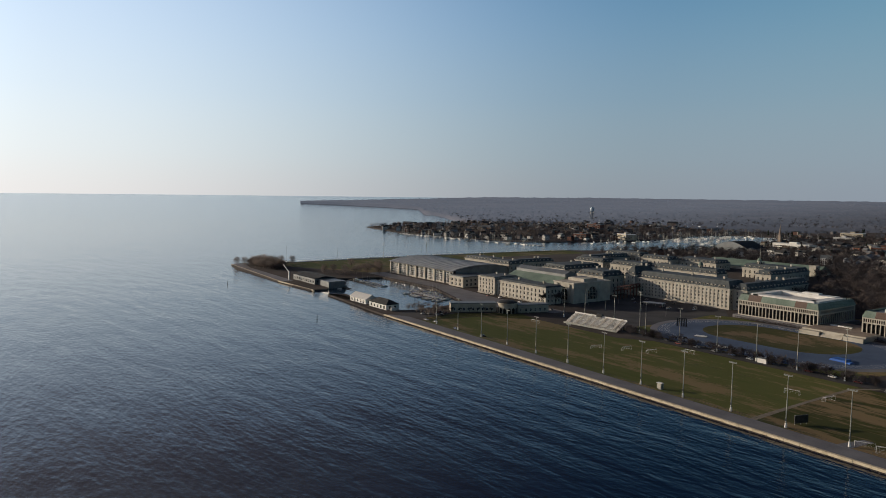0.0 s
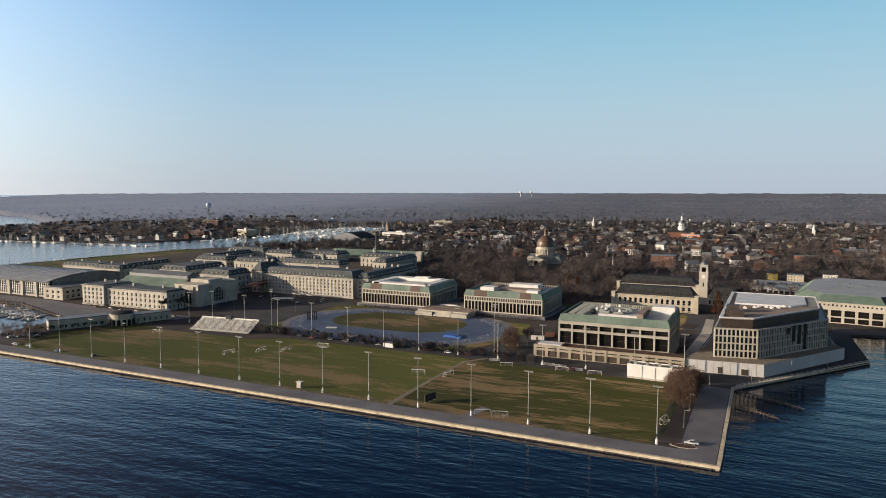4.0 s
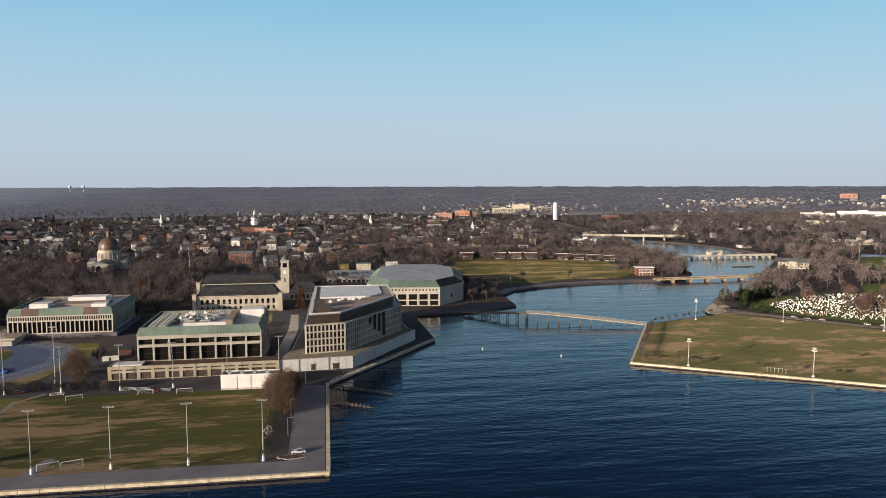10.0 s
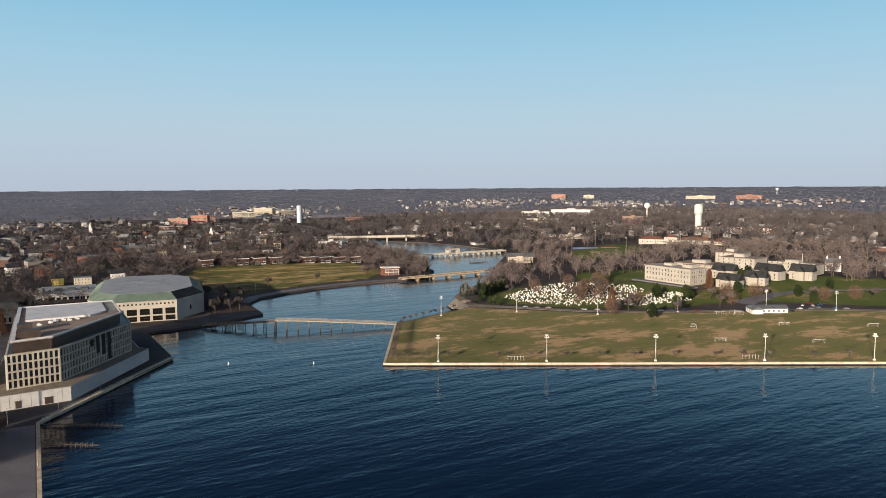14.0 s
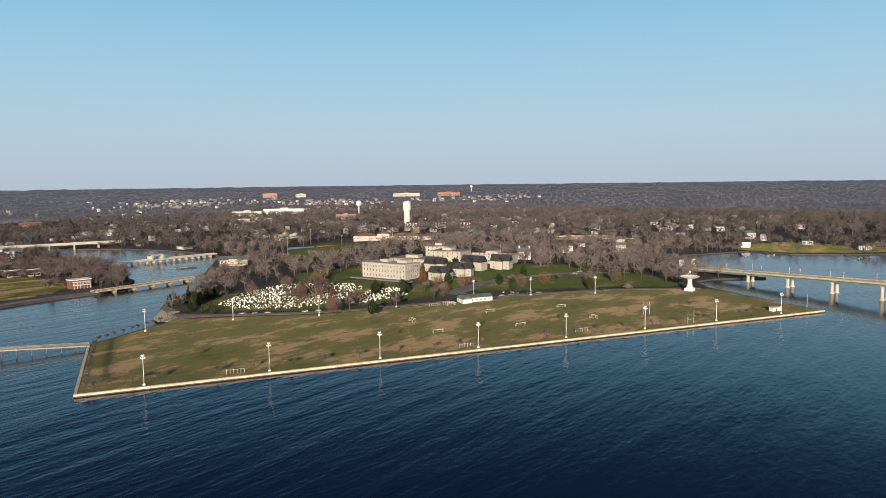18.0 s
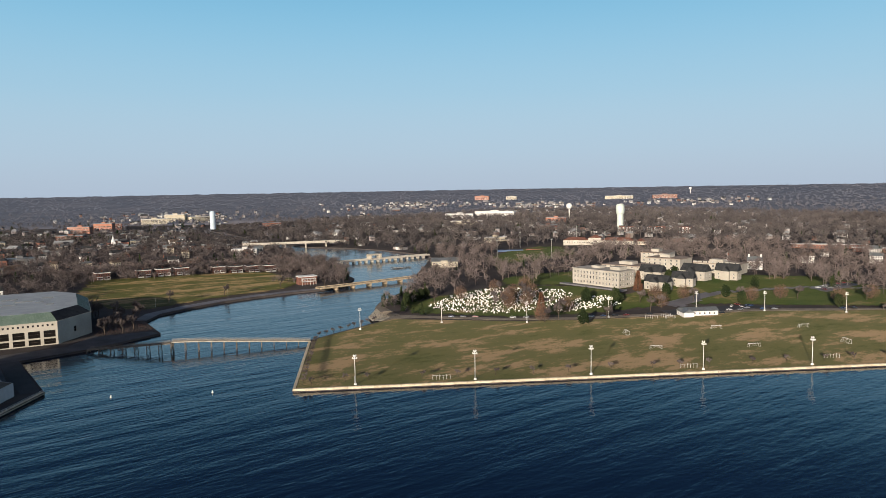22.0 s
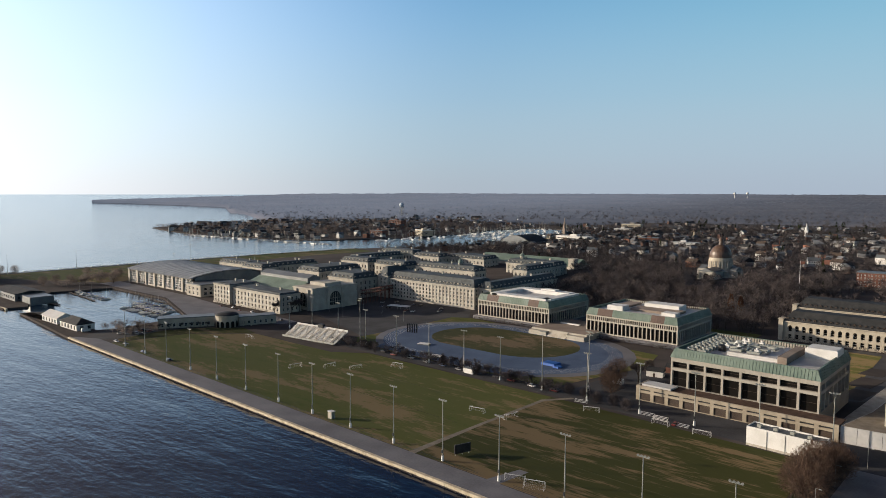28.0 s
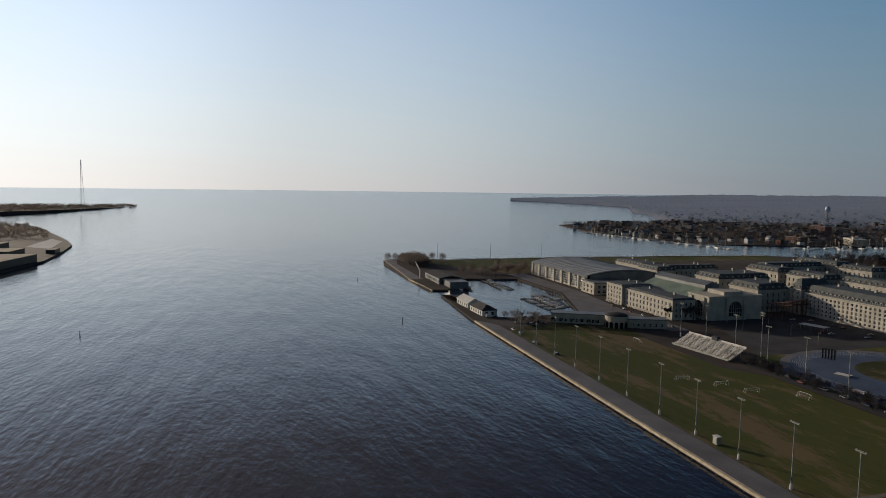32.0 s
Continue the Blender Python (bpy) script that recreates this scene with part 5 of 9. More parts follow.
# ---- visitor pavilion by the basin ----
vp = thing("visitor_pavilion", pose(-462, 64, 1.5, 0, 0, 62), "low tan pavilion with round-headed openings and a drum in the middle", "building")
block(vp, 40, 11, 0, 7.2, [None, (2, 1.6, [(1.2, 3.6)], 1), None, None], STONE, d=0.5)
for k in range(9):
    part("window", pane_mesh(1.8, 2.6, 1, WHITE, GLASS), None, vp).matrix_local = pose(2.2 + k * 4.1, -0.14, 1.2)
part("roof", Geo().box(-0.4, 40.4, -0.4, 11.4, 7.2, 7.9), LEAD, vp)
drum = thing("pavilion_drum", pose(-436, 106, 1.5), "round tan pavilion with arched doorways and a dark flat dome", "building")
part("wall", Geo().cyl(0, 0, 0, 8.2, 8.5, 8.5, 24), STONE, drum)
part("cornice", Geo().cyl(0, 0, 8.2, 8.8, 9.0, 9.0, 24), STONE, drum)
part("dome", Geo().turned(0, 0, [(8.7, 8.8), (7.2, 9.8), (4.2, 10.6), (0.1, 11.0)], 24), SLATE, drum)
for k in range(9):
    a = radians(200 + k * 26)
    g = Geo(pose(8.5 * math.cos(a), 8.5 * math.sin(a), 0, 0, 0, math.degrees(a) + 90))
    pts = [(-1.3, 0), (1.3, 0)] + [(1.3 * math.cos(math.pi * j / 6), 3.4 + 1.3 * math.sin(math.pi * j / 6)) for j in range(7)]
    g.add([(x, -0.12, z) for x, z in pts], [tuple(range(9))])
    part("arched_door", g, GLASS_SHADE, drum)
wing2 = thing("pavilion_wing", pose(-429, 112, 1.5, 0, 0, 68), "low tan wing of the visitor pavilion with a porch", "building")
block(wing2, 28, 10, 0, 6.4, [(6, 1.8, [(1.2, 3.6)], 1), (2, 1.8, [(1.2, 3.6)], 1), None, None], STONE, d=0.5)
part("roof", Geo().box(-0.4, 28.4, -0.4, 10.4, 6.4, 7.1), LEAD, wing2)
part("porch", Geo().box(2, 9, -3, -0.02, 4.0, 4.7).box(2.2, 2.9, -2.8, -2.1, 0, 4.0).box(8.1, 8.8, -2.8, -2.1, 0, 4.0), STONE, wing2)

# ---- arcaded hall, its parallel block and the clock tower ----
def arcade_hall(x0, x1, y0, y1, eave, top, label):
    h = thing("arcade_hall", pose(x0, y0, 1.5), label, "building", "arcaded halls")
    l, w = x1 - x0, y1 - y0
    e = eave - 1.5
    block(h, l, w, 0, e, [(int(l / 4.6), 2.3, [(1.5, 4.6), (6.4, 9.6)], 2), (int(w / 5), 2.0, [(1.5, 4.4), (6.2, 9.2)], 1.5), None, (int(w / 5), 2.0, [(1.5, 4.4), (6.2, 9.2)], 1.5)], STONE, d=1.0, deep=0.8, glass_mat=GLASS_SHADE)
    n = int(l / 4.6)
    for p, q in openings(l, n, 2.3, 2):
        g = Geo()
        pts = [(p, 9.6), (q, 9.6)] + [((p + q) / 2 + 1.15 * math.cos(math.pi * j / 6), 9.6 + 1.15 * math.sin(math.pi * j / 6)) for j in range(7)]
        g.add([(x, -0.04, z) for x, z in pts], [tuple(range(9))])
        part("arch", g, GLASS_SHADE, h)
    part("cornice", Geo().box(-0.8, l + 0.8, -0.8, w + 0.8, e, e + 0.6), STONE, h)
    g = Geo()
    mansard(g, l, w, e + 0.6, top - 1.5, 4.5, 0.4)
    r = part("roof", g, SLATE, h)
    for k in range(int(l / 3.4)):
        part("dormer", DARK_DORMER, None, r).matrix_local = pose((k + 0.7) * 3.4, 0.5, e + 1.0)
    for x in (-3, l):
        part("end_pavilion", Geo().box(x, x + 3, -1.6, 6, 0, e + 1.6).box(x - 0.3, x + 3.3, -1.9, 6.3, e + 1.6, e + 2.2), STONE, h)
    return h


arcade_hall(-106, -40, 342, 362, 14.5, 22.0, "buff stone hall with an arcade of round windows under dark slate")
arcade_hall(-112, -44, 396, 418, 17.0, 24.5, "second buff stone hall with a dark slate roof and dormers")
ct = thing("clock_tower", pose(-37.6, 397, 1.5) @ Matrix.Diagonal((1, 1, 1.08, 1)), "slender buff clock tower with an open belfry", "tower")
part("shaft", Geo().box(-3.6, 3.6, -3.6, 3.6, 0, 27).box(-4.0, 4.0, -4.0, 4.0, 27, 27.8).box(-4.2, 4.2, -4.2, 4.2, 20, 20.6), PRECAST, ct)
for a in (0, 90, 180, 270):
    m = pose(0, 0, 0, 0, 0, a)
    part("clock_face", Geo(m @ pose(0, -3.62, 24.0, 90, 0, 0)).cyl(0, 0, -0.02, 0.12, 1.5, 1.5, 20), WHITE, ct)
    part("slit_window", Geo(m).box(-0.5, 0.5, -3.66, -3.5, 15.5, 19), GLASS_SHADE, ct)
    g = Geo(m)
    g.box(-3.4, -2.0, -3.4, -2.0, 27.8, 33)
    part("belfry_pier", g, PRECAST, ct)
    part("arch_head", Geo(m).box(-2.0, 2.0, -3.3, -2.4, 31.6, 33), PRECAST, ct)
# near-black block fills the open belfry in place of the shade inside
part("belfry_shade", Geo().box(-1.9, 1.9, -1.9, 1.9, 27.8, 33), GLASS_SHADE, ct)
part("cornice", Geo().box(-3.9, 3.9, -3.9, 3.9, 33, 33.8), PRECAST, ct)
part("cap", Geo().turned(0, 0, [(3.2, 33.8), (2.9, 35.2), (1.8, 36.4), (0.5, 37.0), (0.1, 39)], 12), LEAD, ct)
g = Geo().box(4, 30, -6, 14, 0, 6.4).box(3.6, 30.4, -6.4, 14.4, 6.4, 7.0)
wing3 = part("hall_wing", g, STONE, ct)
for k in range(7):
    part("window", pane_mesh(1.6, 3.2, 1, BRONZE, GLASS_SHADE), None, wing3).matrix_local = pose(5.4 + k * 3.5, -6.1, 1.6)
g = Geo()
mansard(g, 26.2, 20, 0, 8, 6, 0.3)
r = part("roof", g, SLATE, wing3)
r.matrix_local = pose(3.9, -6, 7.0)
for k in range(6):
    part("dormer", DARK_DORMER, None, r).matrix_local = pose(3 + k * 4.1, 1.2, 1.2)

# ---- chapel with its great dome ----
ch = thing("chapel", pose(-246, 600, 9), "domed granite chapel with an aged copper dome and lantern", "chapel")
part("body", Geo().box(-13, 13, -13, 13, 0, 9).box(-14, 14, -14, 14, 9, 10), GRANITE, ch)
for a in (0, 90, 180, 270):
    m = pose(0, 0, 0, 0, 0, a)
    reach = 40 if a == 0 else 28 if a == 180 else 20
    arm = part("arm", Geo(m).box(-9, 9, -reach, -13.02, 0, 10).box(-9.6, 9.6, -reach - 0.6, -13.02, 10, 10.8), GRANITE, ch)
    g = Geo(m)
    g.add([(-9.6, -reach - 0.6, 10.8), (9.6, -reach - 0.6, 10.8), (0, -reach - 0.6, 14.4), (-9.6, -13, 10.8), (9.6, -13, 10.8), (0, -13, 14.4)], [(0, 1, 2), (1, 4, 5, 2), (3, 0, 2, 5)])
    part("roof", g, LEAD, arm)
    g = Geo(m)
    pts = [(-3, 1), (3, 1)] + [(3 * math.cos(math.pi * j / 8), 6 + 3 * math.sin(math.pi * j / 8)) for j in range(9)]
    g.add([(x, -reach - 0.05, z) for x, z in pts], [tuple(range(11))])
    part("arched_window", g, GLASS_SHADE, arm)
    for x in (-8, 8):
        part("pier", Geo(m).box(x - 1.4, x + 1.4, -reach - 1.6, -reach - 0.02, 0, 10), GRANITE, arm)
drum = part("drum", Geo().cyl(0, 0, 10, 13, 13, 13, 24).cyl(0, 0, 13, 20, 10.6, 10.6, 24).cyl(0, 0, 20, 21.2, 12.4, 12.4, 24), STONE, ch)
for k in range(24):
    a = 2 * math.pi * k / 24
    part("column", Geo().cyl(12 * math.cos(a), 12 * math.sin(a), 13, 20, 0.6, 0.55, 8), PRECAST, drum)
part("attic", Geo().cyl(0, 0, 21.2, 23.4, 11.8, 11.6, 24), STONE, drum)
part("dome", Geo().turned(0, 0, [(11.6, 23.4), (11.6, 26.5), (10.8, 30), (9.0, 33.4), (6.2, 36), (2.8, 37.6)], 28), DOME, ch)
part("lantern", Geo().cyl(0, 0, 37.3, 42, 2.5, 2.2, 12).turned(0, 0, [(2.8, 42), (2.1, 44), (0.7, 45.6), (0.15, 50.5)], 12), DOME, ch)

# ---- domed statehouse on the town's hill ----
sh = thing("statehouse", pose(-139, 1167, 11), "white wooden dome of the statehouse over a brick body", "statehouse")
part("body", Geo().box(-26, 26, -14, 14, 0, 13), BRICK, sh)
part("roof", hip_roof(Geo(), -27, 27, -15, 15, 13, 19), SLATE, sh)
part("drum", Geo().cyl(0, 0, 16, 22, 7.5, 7.5, 8).cyl(0, 0, 22, 23, 8.2, 8.2, 8).cyl(0, 0, 23, 29, 6.0, 6.0, 8).cyl(0, 0, 29, 29.8, 6.6, 6.6, 8), WHITE, sh)
part("dome", Geo().turned(0, 0, [(6.2, 29.8), (5.9, 32), (4.6, 34.6), (3.0, 36)], 16), LEAD, sh)
part("lantern", Geo().cyl(0, 0, 36, 40.5, 2.4, 2.2, 8).cyl(0, 0, 40.5, 41, 2.8, 2.8, 8).turned(0, 0, [(2.2, 41), (1.2, 43.5), (0.3, 45), (0.1, 51)], 8), WHITE, sh)
for k in range(8):
    a = 2 * math.pi * (k + 0.5) / 8
    part("window", Geo(pose(5.6 * math.cos(a), 5.6 * math.sin(a), 0, 0, 0, math.degrees(a) + 90)).box(-0.7, 0.7, -0.1, 0.2, 24.2, 27.6), GLASS, sh)

# ---- light poles ----
def flood_pole(h, lamps, label):
    """A sports light: concrete foot, tapered pole, cross-arm and lamp heads."""
    p = thing("floodlight_pole", Matrix(), label, "light pole", "floodlights of the playing field")
    part("foot", Geo().cyl(0, 0, 0, 2.1, 0.6, 0.5, 8), WHITE, p, "white painted concrete foot")
    part("pole", Geo().cyl(0, 0, 2.1, h, 0.27, 0.13, 8), STEEL, p)
    part("cross_arm", Geo().box(-1.9, 1.9, -0.12, 0.12, h - 0.5, h - 0.25), STEEL, p)
    for k in range(lamps):
        x = -1.7 + 3.4 * k / max(1, lamps - 1)
        part("lamp", Geo(pose(x, 0, h - 0.25, 25, 0, 0)).cyl(0, 0, 0, 0.25, 0.16, 0.42, 8).cyl(0, 0, 0.25, 0.3, 0.42, 0.40, 8), STEEL, p)
    part("box", Geo().box(-0.3, 0.3, -0.55, -0.3, 3.2, 4.4), DARK_METAL, p)
    return p


field_pole = flood_pole(24.0, 4, "tall slim floodlight pole on a white foot")
field_pole.matrix_world = pose(-24.9, 15.1, 1.5)
for k in range(1, 15):
    x = -24.9 - 27.5 * k if k < 9 else -244.9 - 29.6 * (k - 8)
    copy_thing(field_pole, pose(x, 15.1 - 0.0185 * (x + 24.9), 1.5))
for x, y in ((-394, 133), (-380.7, 144), (-344.7, 139.4), (-308.5, 133), (-277, 131), (-243.8, 126), (-215, 124.5), (-188.7, 124.2), (-134, 123), (-105.2, 121.2), (-79.5, 122), (-52.1, 121.5), (-26.1, 128.4)):
    copy_thing(field_pole, pose(x, y, 1.5, 0, 0, 8))
tall = flood_pole(31.0, 6, "extra tall floodlight mast beside the running track")
tall.matrix_world = pose(-160.8, 123.5, 1.5)
part("cross_arm", Geo().box(-1.9, 1.9, -0.12, 0.12, 29.2, 29.45), STEEL, tall)
copy_thing(tall, pose(-314, 133, 1.5))
copy_thing(tall, pose(-142.4, 139, 1.5))

pl = thing("cluster_light", Matrix(), "white floodlight pole with a round cluster of lamps", "light pole", "floodlights of the point")
part("foot", Geo().cyl(0, 0, 0, 0.9, 0.9, 0.7, 8), WHITE, pl)
part("pole", Geo().cyl(0, 0, 0.9, 15.4, 0.22, 0.13, 8), WHITE, pl)
part("ring", Geo().cyl(0, 0, 14.2, 14.4, 1.1, 1.1, 10).cyl(0, 0, 15.4, 15.6, 0.8, 0.8, 10), WHITE, pl)
for k in range(6):
    a = math.pi * k / 3
    part("lamp", Geo(pose(1.2 * math.cos(a), 1.2 * math.sin(a), 14.3)).cyl(0, 0, 0, 0.3, 0.2, 0.36, 8).cyl(0, 0, 0.3, 0.6, 0.36, 0.15, 8), WHITE, pl)
for k in range(3):
    a = 2 * math.pi * k / 3
    part("lamp", Geo(pose(0.7 * math.cos(a), 0.7 * math.sin(a), 15.6)).cyl(0, 0, 0, 0.3, 0.2, 0.42, 8).cyl(0, 0, 0.3, 0.7, 0.42, 0.15, 8), WHITE, pl)
part("ladder", Geo().box(-0.55, -0.35, -0.4, -0.35, 0.9, 5).box(-0.55, -0.35, 0.0, 0.05, 0.9, 5), STEEL, pl)
pl.matrix_world = pose(205.6, 116.6, 1.5)
for k in range(1, 8):
    copy_thing(pl, pose(205.6 + 55.2 * k, 116.6 - 33.05 * k, 1.5))
for x, y in ((281, 243), (342, 224), (391, 181), (453, 154), (526, 125), (567, 90), (607, 45)):
    copy_thing(pl, pose(x, y, 1.6, 0, 0, 40))

# ---- goals and small things on the fields ----
def goal_thing(w, h, d):
    gt = thing("soccer_goal", Matrix(), "white tubular soccer goal with a slack net", "goal", "goals on the playing field")
    for x in (-w / 2, w / 2):
        part("post", Geo().cyl(x, 0, 0, h, 0.065, 0.065, 6), WHITE, gt)
        part("stay", Geo().bar((x, 0, h), (x, d * 0.4, h), 0.08).bar((x, d * 0.4, h), (x, d, 0.05), 0.08).bar((x, 0, 0.05), (x, d, 0.05), 0.08), WHITE, gt)
    part("crossbar", Geo().box(-w / 2, w / 2, -0.09, 0.09, h - 0.09, h + 0.09), WHITE, gt)
    g = Geo()
    for k in range(13):
        x = -w / 2 + w * k / 12
        g.bar((x, d * 0.4, h), (x, d, 0.05), 0.014)
    for k in range(6):
        t = k / 5
        y, z = d * 0.4 + (d - d * 0.4) * t, h - (h - 0.05) * t
        g.bar((-w / 2, y, z), (w / 2, y, z), 0.014)
    part("net", g, WHITE, gt)
    return gt


goal = goal_thing(7.32, 2.44, 2.4)
goal.matrix_world = pose(-103, 20, 1.56, 0, 0, 22)
for x, y, a in ((-95, 21, 200), (-292.6, 64.5, 76), (-278.6, 79, 90), (-264, 86, 80), (-162.5, 71.3, 10), (-144.8, 75.5, 80), (-26.5, 44, 260), (-385, 92, 0), (-91, 112, 0), (-72, 111, 5), (-123, 108, 20), (-250, 106, 185)):
    copy_thing(goal, pose(x, y, 1.56, 0, 0, a))
for x, y, a in ((443, 28, -30), (392, 64, -30), (415, 105, 60), (476, 75, -30), (499, -3, 60), (526, 38, -30), (485, 120, -30)):
    copy_thing(goal, pose(x, y, 1.56, 0, 0, a))
def upright(x, y, a):
    u = thing("goal_posts", pose(x, y, 1.56, 0, 0, a), "tall white football goal posts", "goal posts", "goal posts")
    for s in (-2.8, 2.8):
        part("post", Geo().cyl(s, 0, 0, 9.5, 0.1, 0.07, 6), WHITE, u)
    part("crossbar", Geo().box(-2.8, 2.8, -0.07, 0.07, 3.0, 3.14), WHITE, u)
upright(518, -69, -30)
upright(535, -30, -30)
def pull_up(x, y, a):
    b = thing("pull_up_bars", pose(x, y, 1.56, 0, 0, a), "row of steel pull-up bars on the turf", "exercise bars", "exercise bars")
    for k in range(6):
        part("post", Geo().cyl(k * 1.9, 0, 0, 2.3 if k % 2 else 2.7, 0.09, 0.09, 6), WHITE, b)
    for k in range(5):
        part("bar", Geo().box(k * 1.9, (k + 1) * 1.9, -0.04, 0.04, 2.2, 2.28), WHITE, b)
for x, y, a in ((243, 98, -31), (364, 27, -31), (446, -13, -31), (484, 128, -31), (470, 132, -31)):
    pull_up(x, y, a)

sb = thing("scoreboard", pose(-134.5, 23.5, 1.56, 0, 0, 72), "dark green portable scoreboard facing the field", "scoreboard")
part("panel", Geo().box(0, 7.4, -0.25, 0.25, 0.8, 4.4), DARK_METAL, sb)
for x in (0.6, 3.7, 6.8):
    part("post", Geo().box(x, x + 0.25, 0.25, 0.5, 0, 4.4), STEEL, sb)
bx = thing("utility_cabinet", pose(-206, 20.5, 1.55), "grey utility cabinet behind the sea wall", "cabinet")
part("body", Geo().box(-1.4, 1.4, -1, 1, 0, 3.2, 0.05), STEEL, bx)
part("roof", Geo().box(-1.6, 1.6, -1.2, 1.2, 3.2, 3.4), WHITE, bx)
part("door", Geo().box(-1.0, 1.0, -1.04, -0.97, 0.3, 2.9), CONCRETE, bx)
cab = thing("equipment_shed", pose(-210, 124, 1.55), "pale equipment shed behind the goal", "shed")
part("body", Geo().box(-3, 3, -1.5, 1.5, 0, 2.8), WHITE, cab)
part("roof", gable_roof(Geo(), -3, 3, -1.5, 1.5, 2.8, 3.5, 0.2), LEAD, cab)
for x, y in ((-314, 183.5),):
    d = thing("timing_tower", pose(x, y, 1.62, 0, 0, 30), "dark slatted cage on the running track", "cage")
    for k in range(5):
        part("panel", Geo().box(-4 + k * 1.7, -4 + k * 1.7 + 0.9, -0.3, 0.3, 0, 6.6), DARK_METAL, d)
    part("rail", Geo().box(-4.2, 4.2, -0.2, 0.2, 6.2, 6.5), DARK_METAL, d)
tp = thing("mat_cover", pose(-187, 172, 1.62), "bright blue tarpaulin over a landing mat", "tarpaulin")
part("cover", Geo().box(-5, 5, -4, 4, 0, 1.3, 0.6), BLUE_COVER, tp)
part("cover_flap", Geo().box(5, 9, -6, -1, 0, 0.8, 0.4), BLUE_COVER, tp)
for x, y, a in ((-250, 140, 5), (-215, 133, 0), (-280, 160, 20)):
    tpp = thing("landing_mat", pose(x, y, 1.62, 0, 0, a), "grey landing mat on the blue apron", "mat")
    part("mat", Geo().box(-4, 4, -2.5, 2.5, 0, 0.7, 0.1), LEAD, tpp)
    part("cover", Geo().box(-4.1, 4.1, -2.6, 2.6, 0.7, 0.8), WHITE, tpp)

# grandstand
gs = thing("grandstand", pose(-372, 112, 1.55, 0, 0, 6), "white aluminium grandstand with rows of benches", "grandstand")
for k in range(14):
    part("bench", Geo().box(0, 50, k * 0.95, k * 0.95 + 0.92, 0.5 + k * 0.48, 0.62 + k * 0.48).box(0, 50, k * 0.95, k * 0.95 + 0.4, 0.85 + k * 0.48, 0.95 + k * 0.48), WHITE, gs)
for k in range(7):
    x = 4 + k * 7
    part("aisle", Geo().bar((x, -0.4, 1.0), (x, 13.2, 7.6), 1.1, 0.08), CONCRETE, gs)
    part("truss", Geo().bar((x, 0, 0.4), (x, 13, 6.8), 0.2).bar((x, 13, 0), (x, 13, 6.8), 0.2).bar((x, 6.5, 0), (x, 6.5, 3.4), 0.2).bar((x, 6.5, 0), (x, 13, 6), 0.15), STEEL, gs)
part("back_rail", Geo().box(0, 50, 13.2, 13.3, 6.6, 8.2), WHITE, gs)
part("front_rail", Geo().box(0, 50, -1.0, -0.9, 0.6, 1.7).box(0, 50, -1.0, 0, 0.4, 0.5), STEEL, gs)
part("press_box", Geo().box(22, 27, 12, 14.5, 7.2, 9.6), DARK_METAL, gs)

# long white box building behind the field and small huts
wb = thing("white_boathouse", pose(-54.5, 113.5, 1.55, 0, 0, -3), "long windowless white storage building with a parapet roof", "building")
part("body", Geo().box(0, 29, 0, 8, 0, 7.4), WHITE, wb)
part("roof", Geo().box(0.4, 28.6, 0.4, 7.6, 7.1, 7.44), LEAD, wb)
part("parapet", Geo().box(0, 29, -0.04, 0.35, 7.4, 8.0).box(0, 29, 7.7, 8.04, 7.4, 8.0).box(0, 0.35, 0.35, 7.7, 7.4, 8.0).box(28.65, 29, 0.35, 7.7, 7.4, 8.0), WHITE, wb)
part("base_strip", Geo().box(0, 29, -0.08, -0.04, 0, 1.0), CONCRETE, wb)
for k in range(4):
    part("roof_unit", Geo().box(3 + k * 6.4, 4.6 + k * 6.4, 3, 4.6, 7.44, 8.7), STEEL, wb)
for k in range(3):
    part("drain_pipe", Geo().box(8 + 7 * k, 8.15 + 7 * k, -0.2, -0.08, 0, 7.4), STEEL, wb)
def hut(x, y, a, l, w, h, wall_mat, label):
    t = thing("hut", pose(x, y, 1.55, 0, 0, a), label, "hut")
    part("wall", Geo().box(0, l, 0, w, 0, h), wall_mat, t)
    part("roof", gable_roof(Geo(), 0, l, 0, w, h, h + w * 0.32, 0.4), SLATE, t)
    part("door", Geo().box(l * 0.4, l * 0.4 + 1.2, -0.08, -0.02, 0, 2.1), BRONZE, t)
hut(-133, 186, 12, 9, 6, 3.2, WHITE, "small white hut with a dark pitched roof")
hut(-128, 200, 5, 8, 6, 3.4, BRICK, "small brick hut with a slate roof")
tr = thing("white_trailer", pose(-137, 158, 1.55, 0, 0, 8), "white box trailer parked by the track", "trailer")
part("box", Geo().box(-4, 4, -1.3, 1.3, 0.9, 3.6, 0.05), WHITE, tr)
for x in (-2.6, 2.2):
    for y in (-1.2, 1.0):
        part("wheel", Geo(pose(x, y, 0.5, 90, 0, 0)).cyl(0, 0, -0.2, 0.05, 0.5, 0.5, 10), DARK_METAL, tr)
can = thing("white_canopy", pose(-400, 240, 1.55, 0, 0, 15), "long white flat canopy in the parking yard", "canopy")
part("roof", Geo().box(0, 20, 0, 7, 3.4, 3.8), WHITE, can)
for x in (1, 10, 19):
    for y in (1, 6):
        part("post", Geo().cyl(x, y, 0, 3.4, 0.15, 0.15, 6), STEEL, can)

